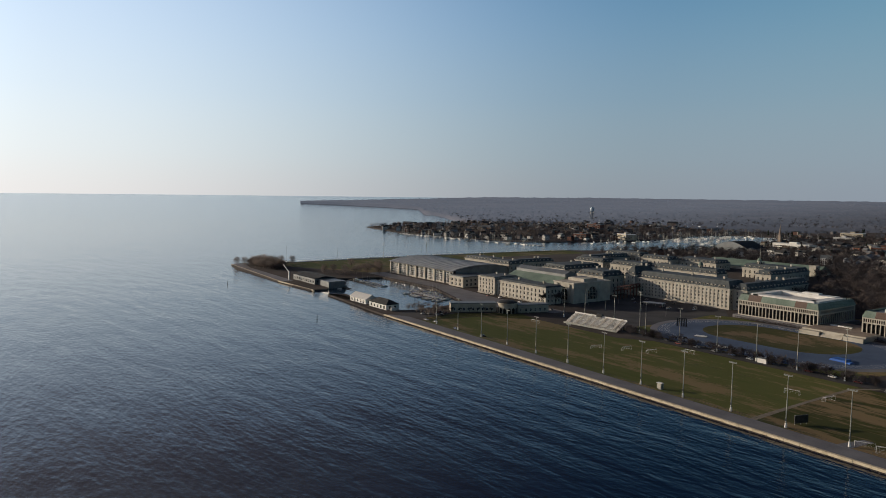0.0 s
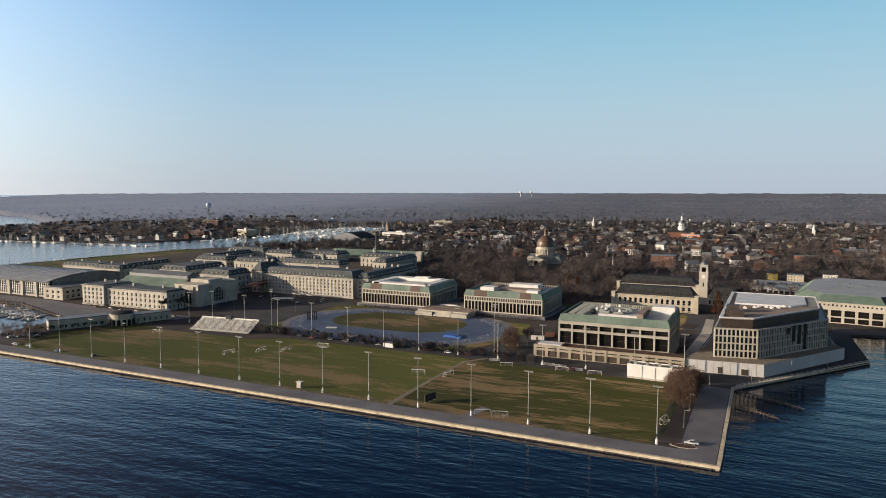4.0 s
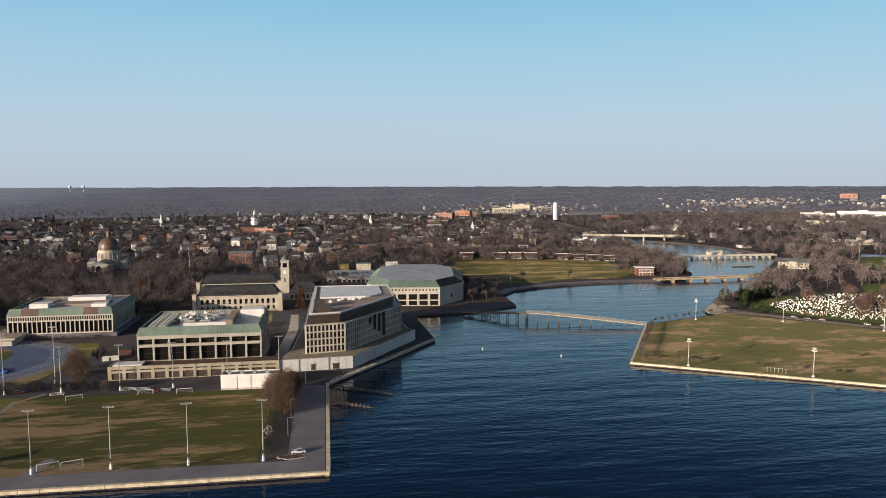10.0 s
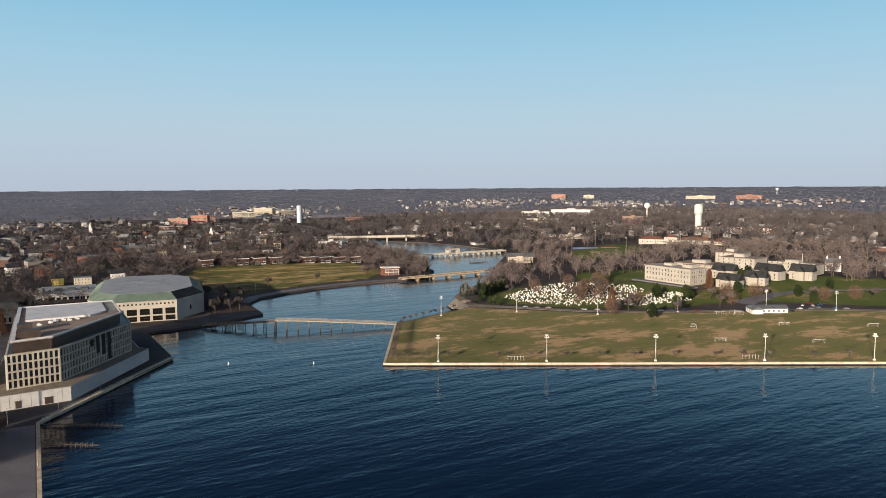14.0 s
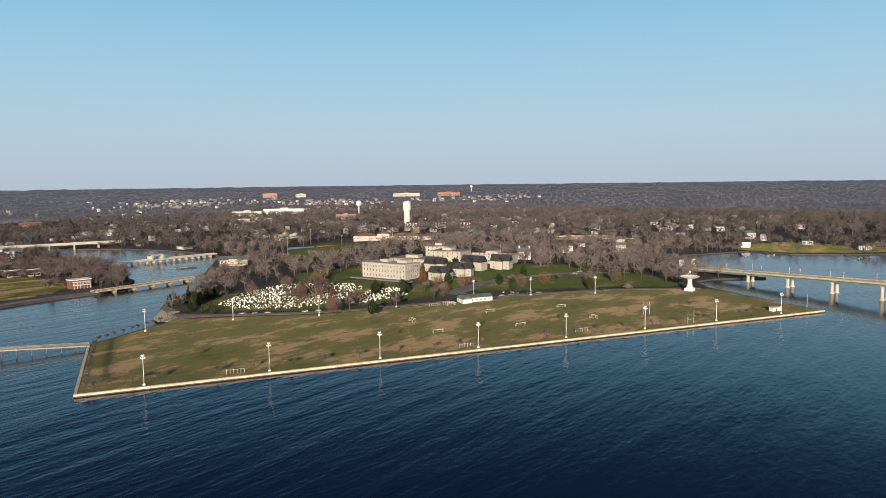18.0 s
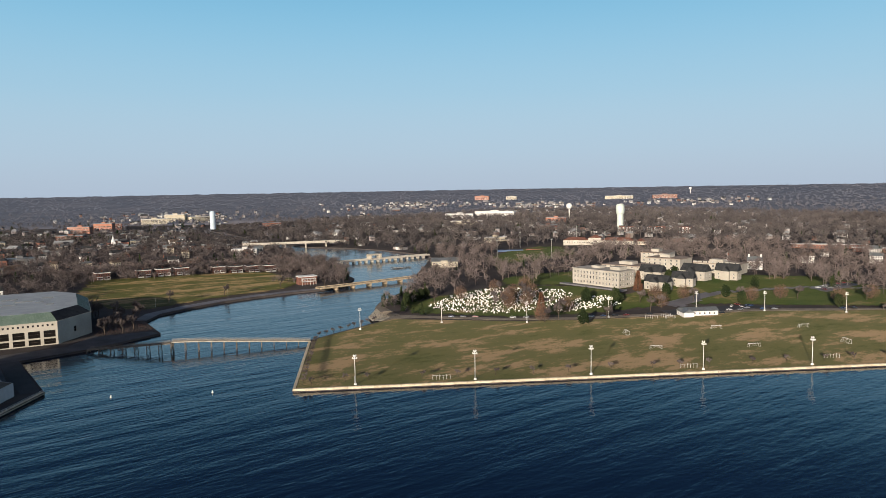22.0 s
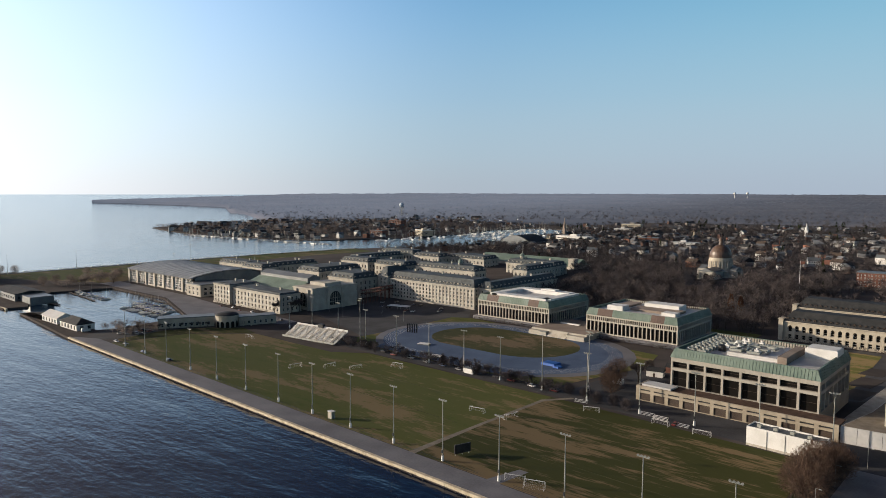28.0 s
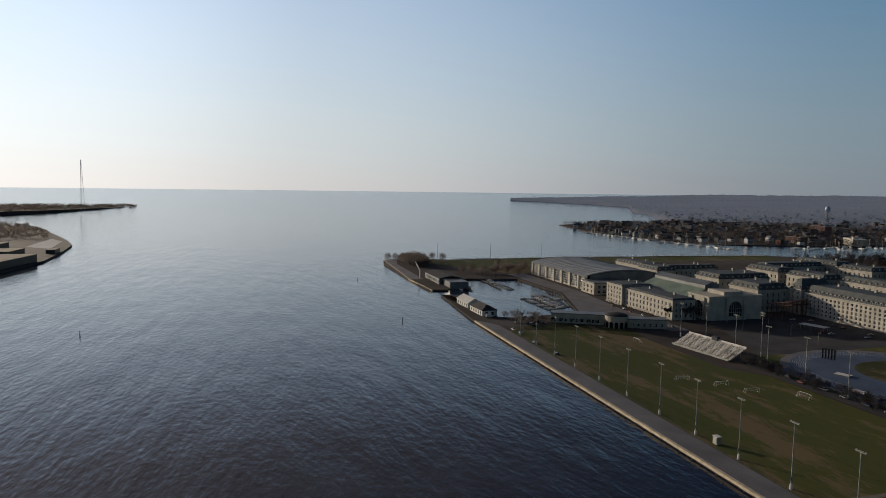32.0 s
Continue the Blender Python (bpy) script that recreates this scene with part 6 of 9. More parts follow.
# dark walkway bridge from the gymnasium to the dormitory
wk = thing("covered_walk", pose(-438, 246, 1.5, 0, 0, 100), "rust-red raised walkway on steel posts", "walkway")
part("deck", Geo().box(0, 50, -2, 2, 9.0, 9.6), BRICK, wk)
part("roof", Geo().box(0, 50, -2.2, 2.2, 12.2, 12.6), BRICK, wk)
for k in range(9):
    part("post", Geo().box(k * 6, k * 6 + 0.5, -1.8, -1.4, 0, 12.2).box(k * 6, k * 6 + 0.5, 1.4, 1.8, 0, 12.2), BRICK, wk)

# ---- wooden piers, docks and boats ----
def timber_pier(a, b, width, label, z=1.4, every=6.5):
    dx, dy = b[0] - a[0], b[1] - a[1]
    length = math.hypot(dx, dy)
    p = thing("timber_pier", pose(a[0], a[1], 0, 0, 0, math.degrees(math.atan2(dy, dx))), label, "pier", "timber piers")
    n = max(2, int(length / 4.5))
    me = Geo().box(0.03, length / n - 0.03, -width / 2, width / 2, z - 0.15, z, 0.02).mesh("plank", TIMBER)
    for k in range(n):
        part("plank", me, None, p).matrix_local = pose(k * length / n, 0, 0)
    pm = Geo().cyl(0, 0, -2, z + 0.9, 0.22, 0.18, 6).mesh("pile", TIMBER)
    for k in range(max(2, int(length / every))):
        for s in (-1, 1):
            part("post", pm, None, p).matrix_local = pose(1 + k * every, s * (width / 2 + 0.2), 0)
    return p


timber_pier((1, 115), (32, 95), 0.8, "narrow timber breakwater beside the promenade", 0.9, 2.2)
timber_pier((1, 87), (21, 74), 0.8, "short timber breakwater with worn piles", 0.9, 2.2)
timber_pier((-612, 22), (-494, 26), 9.0, "broad timber pier closing the basin", 1.5)
for y0, x0, x1 in ((100, -585, -520), (118, -600, -530), (130, -612, -545)):
    timber_pier((x0, y0), (x1, y0 - 4), 1.8, "floating dock in the basin", 0.6)
timber_pier((-720, 96), (-640, 90), 2.0, "floating dock at the far quay", 0.6)
timber_pier((-690, 56), (-640, 58), 4.0, "dock by the ferry shed", 0.8)
for k in range(22):
    x, y = -700 + k * 4.4, 128 + (k % 3) * 1.6
    if inside(LAND_TOWN, x, y).any():
        continue
    tagged(new("mooring_pile", Geo().cyl(x, y, -2, 3.0, 0.25, 0.2, 6).mesh("mooring_pile", TIMBER)), "weathered timber mooring pile in the basin", "pile", "mooring piles")


def boat(l, mast, label):
    b = thing("sailboat" if mast else "motorboat", Matrix(), label, "boat", "boats in the basin")
    w = l * 0.3
    g = Geo()
    st = [(-0.5, 0.75, 0.0), (-0.15, 1.0, 0), (0.2, 0.85, 0), (0.42, 0.4, 0), (0.5, 0.03, 0)]
    verts = []
    for t, k, _ in st:
        for s, z, q in ((-1, 0.9, 1), (-1, 0.1, 0.75), (1, 0.1, 0.75), (1, 0.9, 1)):
            verts.append((t * l, s * k * w / 2 * q, z))
    faces = []
    for i in range(4):
        for j in range(3):
            faces.append((i * 4 + j, (i + 1) * 4 + j, (i + 1) * 4 + j + 1, i * 4 + j + 1))
        faces.append((i * 4 + 3, (i + 1) * 4 + 3, (i + 1) * 4, i * 4))
    faces.append((0, 1, 2, 3))
    g.add(verts, faces)
    part("hull", g, WHITE, b)
    part("cabin", Geo().box(-0.15 * l, 0.25 * l, -w * 0.26, w * 0.26, 0.9, 1.5, 0.15), WHITE, b)
    if mast:
        part("mast", Geo().cyl(0.08 * l, 0, 0.9, mast, 0.09, 0.06, 6), STEEL, b)
        part("boom", Geo().bar((0.08 * l, 0, 2.2), (-0.42 * l, 0, 2.1), 0.25), BLUE_COVER, b, "furled sail under a blue cover")
    else:
        part("windscreen", Geo().box(0.0, 0.05 * l, -w * 0.3, w * 0.3, 1.5, 2.2), GLASS, b)
        part("engine", Geo().box(-0.58 * l, -0.5 * l, -0.35, 0.35, 0.3, 1.4), DARK_METAL, b)
    return b


boats = [boat(9.5, 13.0, "white sailboat with a bare mast at its dock"), boat(7.5, 10.0, "small white sailboat with a bare mast"), boat(8.0, 0, "white motor launch at its dock")]
boats[0].matrix_world, boats[1].matrix_world, boats[2].matrix_world = pose(-560, 104, 0, 0, 0, 92), pose(-570, 121, 0, 0, 0, 95), pose(-690, 98, 0, 0, 0, 90)
r = random.Random(8)
for y0, x0, x1 in ((100, -585, -520), (118, -600, -530)):
    for k in range(11):
        x = x0 + (x1 - x0) * (k + 0.5) / 11
        for side in (-1, 1):
            if r.random() < 0.8 and not (side > 0 and y0 > 110):
                copy_thing(boats[r.choice((0, 0, 1, 2))], pose(x, y0 - 2 + side * 6.5, 0, 0, 0, 90 * side + r.uniform(-4, 4)))
for k in range(9):
    copy_thing(boats[r.choice((0, 1, 2))], pose(-716 + k * 9, 103 + r.uniform(-2, 2), 0, 0, 0, 90 + r.uniform(-5, 5)))
for x, y in ((-672, 48), (-660, 62), (-650, 50)):
    copy_thing(boats[2], pose(x, y, 0, 0, 0, r.uniform(-10, 10)))

# sheds on the pier
for x0, x1, label in ((-566, -536, "white pier shed with a pale pitched roof"), (-528, -498, "white pier shed with a dark hipped roof")):
    s = thing("pier_shed", pose(x0, 19.5, 1.5, 0, 0, 1), label, "shed", "pier sheds")
    block(s, x1 - x0, 13, 0, 4.4, [(5, 2.6, [(0.6, 3.4)], 1), (2, 2.4, [(0.6, 3.2)], 1), None, (2, 2.4, [(0.6, 3.2)], 1)], WHITE, d=0.4, deep=0.25, frame_mat=STEEL)
    g = Geo()
    (gable_roof(g, 0, x1 - x0, 0, 13, 4.4, 8.2, 0.8) if x0 < -530 else hip_roof(g, -0.8, x1 - x0 + 0.8, -0.8, 13.8, 4.4, 8.4))
    part("roof", g, WHITE_ROOF if x0 < -530 else SLATE, s)
van = thing("delivery_van", pose(-491, 24, 1.55, 0, 0, 80), "white delivery van parked on the pier", "van")
part("body", Geo().box(-3, 1.2, -1.1, 1.1, 0.5, 2.9, 0.06), WHITE, van)
part("cab", Geo().box(1.2, 2.9, -1.0, 1.0, 0.5, 2.0, 0.15), WHITE, van)
for x in (-2, 1.9):
    for y in (-1.05, 1.05):
        part("wheel", Geo(pose(x, y, 0.42, 90, 0, 0)).cyl(0, 0, -0.12, 0.12, 0.42, 0.42, 10), DARK_METAL, van)
fs = thing("ferry_shed", pose(-745, 36, 1.5), "dark-roofed sailing centre with a crane on the breakwater", "building")
block(fs, 60, 26, 0, 6.5, [(9, 3, [(1.5, 4)], 1), (4, 3, [(1.5, 4)], 1), None, (4, 3, [(1.5, 4)], 1)], LEAD)
part("roof", gable_roof(Geo(), 0, 60, 0, 26, 6.5, 9.0, 1.0), SLATE, fs)
part("annex", Geo().box(60.1, 88, 4, 24, -3, 6), LEAD, fs)
part("crane", Geo().bar((6, -8, 0), (6, -8, 10), 1.2).bar((6, -8, 9), (-6, -10, 17), 0.7), WHITE, fs, "white jib crane")

# ---- channel buoys and far marks ----
for x, y, h, mt, label in ((98.7, 182.7, 0.8, WHITE, "small white marker buoy"), (142.7, 156.8, 0.8, WHITE, "small white marker buoy"), (-495.6, -46.4, 3.4, DARK_METAL, "dark channel buoy"), (-490.7, -273, 3.4, DARK_METAL, "dark channel buoy"), (-741.9, -42.7, 3.4, DARK_METAL, "dark channel buoy")):
    b = thing("buoy", pose(x, y, 0), label + " on the water", "buoy", "buoys")
    part("float", Geo().turned(0, 0, [(0.05, -0.6), (0.55, -0.3), (0.6, 0.2), (0.25, 0.5), (0.22, h), (0.02, h + 0.2)], 10), mt, b)
    part("top_mark", Geo().cyl(0, 0, h + 0.2, h + 0.6, 0.3, 0.05, 8), mt, b)

# ---- bridges over the creek ----
def trestle(points, width, label, deck=TIMBER):
    """A timber footbridge on braced bents."""
    br = thing("footbridge", Matrix(), label, "bridge")
    for (x0, y0, z0), (x1, y1, z1) in zip(points, points[1:]):
        a, b = Vector((x0, y0, z0)), Vector((x1, y1, z1))
        d = b - a
        flat_d = Vector((d.x, d.y, 0)).normalized()
        side = Vector((-flat_d.y, flat_d.x, 0))
        n = int(d.length / 3.2)
        for k in range(n):
            p, q = a + d * (k / n), a + d * ((k + 0.96) / n)
            part("plank", Geo().bar(p, q, width, 0.14), deck, br)
        for s in (-1, 1):
            off = side * s * (width / 2 - 0.1)
            part("beam", Geo().bar(a + off - Vector((0, 0, 0.4)), b + off - Vector((0, 0, 0.4)), 0.3, 0.6), deck, br)
            part("rail", Geo().bar(a + off + Vector((0, 0, 1.1)), b + off + Vector((0, 0, 1.1)), 0.1, 0.16).bar(a + off + Vector((0, 0, 0.6)), b + off + Vector((0, 0, 0.6)), 0.06, 0.12), deck, br)
        m = int(d.length / 7.5)
        for k in range(m + 1):
            p = a + d * (k / m)
            bent = Geo()
            for s in (-1, 1):
                f = p + side * s * (width / 2 - 0.2)
                bent.bar((f.x + side.x * s * 0.6, f.y + side.y * s * 0.6, -2), (f.x, f.y, p.z - 0.6), 0.36)
            l_, r_ = p + side * (width / 2 - 0.3), p - side * (width / 2 - 0.3)
            bent.bar((l_.x, l_.y, p.z - 0.8), (r_.x, r_.y, p.z - 0.8), 0.3, 0.4)
            bent.bar((l_.x, l_.y, p.z - 1.0), (r_.x, r_.y, 0.8), 0.16).bar((r_.x, r_.y, p.z - 1.0), (l_.x, l_.y, 0.8), 0.16)
            part("bent", bent, TIMBER, br)
    return br


trestle([(109, 304, 2.4), (153, 267.5, 6.6)], 4.4, "timber trestle footbridge across the creek mouth")
trestle([(153, 267.5, 7.4), (168, 260.4, 7.1), (234, 229, 2.8)], 4.4, "newer pale span of the timber footbridge", PALE_TIMBER)
bpy.data.objects["footbridge"]


def road_bridge(a, b, width, z, piers, label, mat=CONCRETE, depth=1.2):
    br = thing("road_bridge", Matrix(), label, "bridge")
    a, b = Vector((*a, z)), Vector((*b, z))
    d = b - a
    f = d.normalized()
    side = Vector((-f.y, f.x, 0))
    part("deck", Geo().bar(a - Vector((0, 0, depth / 2)), b - Vector((0, 0, depth / 2)), width, depth), mat, br)
    part("roadway", Geo().bar(a + Vector((0, 0, 0.03)), b + Vector((0, 0, 0.03)), width - 2.0, 0.06), ASPHALT, br)
    for s in (-1, 1):
        off = side * s * (width / 2 - 0.3)
        part("parapet", Geo().bar(a + off + Vector((0, 0, 0.5)), b + off + Vector((0, 0, 0.5)), 0.4, 1.0), mat, br)
    for k in range(1, piers + 1):
        p = a + d * (k / (piers + 1))
        part("pier", Geo().bar((p.x + side.x * (width / 2 - 1), p.y + side.y * (width / 2 - 1), (z - depth) / 2 - 1), (p.x - side.x * (width / 2 - 1), p.y - side.y * (width / 2 - 1), (z - depth) / 2 - 1), 1.6, z - depth + 2), mat, br)
    return br


road_bridge((350, 451), (476, 458), 10, 3.6, 5, "low tan road bridge across the creek", SEAWALL, 0.8)
b2 = road_bridge((474, 668), (640, 662), 9, 4.4, 16, "long low bridge with a gate tower over the channel")
gate = part("gate", Geo().box(537, 540, 660, 671, 4.4, 11).box(553, 556, 660, 671, 4.4, 11).box(537, 556, 661, 670, 9.6, 11.4), STONE, b2, "pink stone lift gate")
road_bridge((478, 1004), (652, 944), 14, 11, 4, "high pale concrete bridge up the creek", depth=2.4)

# the high river bridge beyond the point
hb = thing("river_bridge", Matrix(), "long river bridge on paired round piers with lamp posts", "bridge")
A, Bp = Vector((806, 26, 0)), Vector((450, -730, 0))
d = Bp - A
f = d.normalized()
side = Vector((-f.y, f.x, 0))


def deck_z(s):
    return 5.9 + 13.2 * min(1.0, s / 330.0)


n = 20
for k in range(n):
    s0, s1 = d.length * k / n, d.length * (k + 1) / n
    p, q = A + f * s0 + Vector((0, 0, deck_z(s0))), A + f * s1 + Vector((0, 0, deck_z(s1)))
    part("deck", Geo().bar(p, q, 15, 0.9), CONCRETE, hb)
    part("girder", Geo().bar(p + side * 4.5 - Vector((0, 0, 1.5)), q + side * 4.5 - Vector((0, 0, 1.5)), 0.8, 2.2).bar(p - side * 4.5 - Vector((0, 0, 1.5)), q - side * 4.5 - Vector((0, 0, 1.5)), 0.8, 2.2), COPPER, hb, "pale green steel girders")
    for s in (-1, 1):
        part("parapet", Geo().bar(p + side * s * 7.2 + Vector((0, 0, 0.9)), q + side * s * 7.2 + Vector((0, 0, 0.9)), 0.35, 1.0), SEAWALL, hb)
post = Geo().cyl(0, 0, 0, 7, 0.12, 0.08, 6).box(-0.1, 1.4, -0.1, 0.1, 6.9, 7.1).mesh("lamp_post", WHITE)
for k in range(20):
    s = 20 + k * 21
    p = A + f * s + side * (7 if k % 2 else -7)
    part("lamp_post", post, None, hb).matrix_local = pose(p.x, p.y, deck_z(s) + 0.5)
for k in range(9):
    s = 86.5 + 44.5 * k
    for off in (-3.6, 3.6):
        p = A + f * s + side * off
        part("pier", Geo().cyl(p.x, p.y, -2, deck_z(s) - 2.5, 1.5, 1.5, 14).cyl(p.x, p.y, -2, 1.2, 2.2, 2.2, 14), CONCRETE, hb)
    p = A + f * s
    part("pier_cap", Geo().bar(p + side * 5.5 + Vector((0, 0, deck_z(s) - 2.9)), p - side * 5.5 + Vector((0, 0, deck_z(s) - 2.9)), 2.0, 1.0), CONCRETE, hb)
for s in (-1, 1):
    p = A + side * s * 9 + f * 4
    part("pylon", Geo().box(p.x - 2, p.x + 2, p.y - 2, p.y + 2, 0, 14.5).box(p.x - 2.4, p.x + 2.4, p.y - 2.4, p.y + 2.4, 14.5, 15.3), WHITE, hb)

# the quay on the far bank: a long dark shed, a pale lot with cars, smaller sheds
for x, y, a, l, w, h, lb in ((-985, -424, 171, 118, 46, 9, "long dark warehouse with a pale flat roof on the far quay"), (-1105, -470, 176, 60, 30, 7, "dark shed behind the far quay"), (-1210, -520, 176, 70, 26, 8, "dark waterfront shed among trees"), (-1130, -430, 182, 34, 12, 5, "low dark boat shed at the quay edge")):
    t = thing("quay_warehouse", pose(x, y, 2.5, 0, 0, a), lb, "building", "quay warehouses")
    part("wall", Geo().box(-l, 0, 0, w, 0, h) if a < 90 else Geo().box(-l, 0, 0, w, 0, h), BRONZE, t)
    part("roof", Geo().box(-l - 0.4, 0.4, -0.4, w + 0.4, h, h + 0.7), GRAVEL_ROOF, t)
slab("lot_station", [(-1180, -455), (-1330, -472), (-1400, -505), (-1220, -500)], WHITE_ROOF, "pale concrete lot on the far quay", "lot", z=2.5, up=0.1)

# white railing on the promenade wall up the creek
for (x0, y0), (x1, y1), lb in (((1.2, 118.5), (71.5, 211), "white pipe railing along the creek promenade"), ((-0.9, 60), (-0.9, 114), "white pipe railing beside the corner of the promenade")):
    rl = thing("railing", Matrix(), lb, "railing", "railings")
    a, b = Vector((x0, y0, 1.7)), Vector((x1, y1, 1.7))
    n = int((b - a).length / 3.0)
    pm = Geo().cyl(0, 0, 0, 1.1, 0.06, 0.06, 6).mesh("post", WHITE)
    for k in range(n + 1):
        p = a.lerp(b, k / n)
        part("post", pm, None, rl).matrix_local = pose(p.x, p.y, p.z)
    for z in (0.55, 1.1):
        part("rail", Geo().bar(a + Vector((0, 0, z)), b + Vector((0, 0, z)), 0.09), WHITE, rl)

# broken stone along the foot of the sea walls
rb = random.Random(44)
g = Geo()
for (x0, y0), (x1, y1), n in (((-478, 7.9), (-2, 0.0), 260), ((176, 130), (622, -139), 200), ((236, 235), (176, 130), 60)):
    dx, dy = x1 - x0, y1 - y0
    ln = math.hypot(dx, dy)
    for k in range(n):
        t, off = rb.random(), rb.uniform(-0.1, 0.9) ** 2
        s = rb.uniform(0.12, 0.34)
        g.m = pose(x0 + dx * t + dy / ln * off, y0 + dy * t - dx / ln * off, 0, rb.uniform(-25, 25), rb.uniform(-25, 25), rb.uniform(0, 90))
        z = rb.uniform(-0.4, 0.7)
        g.box(-s, s, -s * 0.6, s * 0.6, z - 0.5, z + s * 0.5, 0.08)
solid("rubble", g, TIMBER, "broken stones and old timbers along the foot of the sea walls", "rubble", "stuff")

# low fence between the promenade and the playing field
fe = thing("field_fence", Matrix(), "low dark rail fence between promenade and playing field", "fence")
pm = Geo().cyl(0, 0, 0, 1.2, 0.05, 0.05, 5).mesh("post", DARK_METAL)
for k in range(70):
    x = -440 + k * 5.9
    if not -116 < x < -100:
        part("post", pm, None, fe).matrix_local = pose(x, wall_y(x) + 13.3, 1.55)
for x0, x1 in ((-440, -116), (-100, -33)):
    part("rail", Geo().bar((x0, wall_y(x0) + 13.3, 2.7), (x1, wall_y(x1) + 13.3, 2.7), 0.07).bar((x0, wall_y(x0) + 13.3, 2.1), (x1, wall_y(x1) + 13.3, 2.1), 0.05), DARK_METAL, fe)

# ---- buildings on the point ----
def at_ground(x, y, a=0.0, down=0.3):
    return pose(x, y, float(ground_z(x, y)) - down, 0, 0, a)


hosp = thing("hospital_block", pose(541, 274, 8.5, 0, 0, -88), "long three-storey white hospital block with a flat roof", "building")
block(hosp, 56, 24, 0, 15, [(14, 1.5, [(2, 4.2), (6.6, 9.4), (11, 13.6)], 1), (6, 1.5, [(2, 4.2), (6.6, 9.4), (11, 13.6)], 1), None, (6, 1.5, [(2, 4.2), (6.6, 9.4), (11, 13.6)], 1)], HALL_CONCRETE, d=0.5, deep=0.3)
part("cornice", Geo().box(-0.6, 56.6, -0.6, 24.6, 15, 15.7), HALL_CONCRETE, hosp)
part("roof_house", Geo().box(14, 24, 12, 20, 15.7, 18), HALL_CONCRETE, hosp)
part("roof_house", Geo().box(38, 50, 10, 20, 15.7, 18.6), HALL_CONCRETE, hosp)
part("lawn_terrace", Geo().box(-10, 66, -8, -0.8, -1, 0.4), PAVING, hosp)


def chapel_house(x, y, a, l, w, h, label):
    t = thing("gabled_house", at_ground(x, y, a), label, "building", "gabled houses of the hospital")
    block(t, l, w, 0, h, [(4, 1.3, [(1.5, 3.4), (4.8, 6.6)], 1), (2, 1.3, [(1.5, 3.4), (4.8, 6.6)], 1), None, (2, 1.3, [(1.5, 3.4), (4.8, 6.6)], 1)], HALL_CONCRETE, d=0.5, deep=0.3)
    g = Geo()
    gable_roof(g, 0, l, 0, w, h, h + w * 0.5)
    part("roof", g, SLATE, t)
    g = Geo()
    m = pose(l / 2 - 4, -0.2, 0)
    g.m = m
    g.box(0, 8, -4, 0, 0, h)
    part("porch_wing", g, HALL_CONCRETE, t)
    g = Geo(pose(l / 2 - 4, 0, 0) @ pose(8, -4.2, 0, 0, 0, 90))
    gable_roof(g, 0, 12, 0, 8, h, h + 4.4, 0.3)
    part("wing_roof", g, SLATE, t)


for x, y, a, l, w, h, lb in ((562, 204, -80, 22, 12, 8, "stone house with steep slate gables by the hospital"), (592, 196, -70, 20, 12, 8, "stone gabled house with a slate roof"), (632, 214, -85, 26, 14, 9, "stone hall with a cross gable"), (664, 196, -75, 22, 14, 9, "gabled stone house near the flagpole"),
                             (600, 240, -80, 24, 13, 9, "pale gabled ward behind the hospital")):
    chapel_house(x, y, a, l, w, h, lb)
for x, y, a, l, w, h in ((610, 296, -80, 52, 30, 12), (672, 286, -80, 40, 30, 13), (690, 238, -78, 48, 26, 10), (720, 330, -70, 30, 40, 12)):
    t = thing("hospital_ward", at_ground(x, y, a), "flat-roofed pale hospital ward", "building", "hospital wards")
    block(t, l, w, 0, h, [(int(l / 6), 1.8, [(2, 4.4), (6.4, 8.8), (10.4, 12.4)], 1), None, None, (4, 1.8, [(2, 4.4), (6.4, 8.8)], 1)], HALL_CONCRETE, d=0.5, deep=0.3)
    part("roof", Geo().box(-0.4, l + 0.4, -0.4, w + 0.4, h, h + 0.8), GRAVEL_ROOF, t)
    part("roof_house", Geo().box(l * 0.3, l * 0.6, w * 0.3, w * 0.7, h + 0.8, h + 4), HALL_CONCRETE, t)
for x, y in ((776, 226),):
    t = thing("white_house", at_ground(x, y, -60), "large white house with chimneys among trees", "house", "white houses")
    part("wall", Geo().box(0, 16, 0, 12, 0, 9.5), WHITE, t)
    part("roof", gable_roof(Geo(), 0, 16, 0, 12, 9.5, 14.5), LEAD, t)
    for c in (1, 13.6):
        part("chimney", Geo().box(c, c + 1.4, 5, 6.4, 10, 17), WHITE, t)
    for k in range(4):
        for z in (1.5, 5.5):
            part("window", pane_mesh(1.3, 2.2, 1, WHITE, GLASS), None, t).matrix_local = pose(1.4 + k * 3.7, -0.06, z)
fp = thing("flagpole", at_ground(676, 190), "tall white flagpole with a small flag", "flagpole")
part("pole", Geo().cyl(0, 0, 0, 27, 0.25, 0.12, 8), WHITE, fp)
part("flag", Geo().box(0.1, 3.4, -0.03, 0.03, 24.4, 26.6), BRICK, fp)
fp2 = thing("flagpole", at_ground(-144, 521), "tall white yard flagpole with a small flag", "flagpole")
part("pole", Geo().cyl(0, 0, 0, 31, 0.3, 0.14, 8), WHITE, fp2)
part("flag", Geo().box(0.1, 4.0, -0.03, 0.03, 28, 30.6), BRICK, fp2)

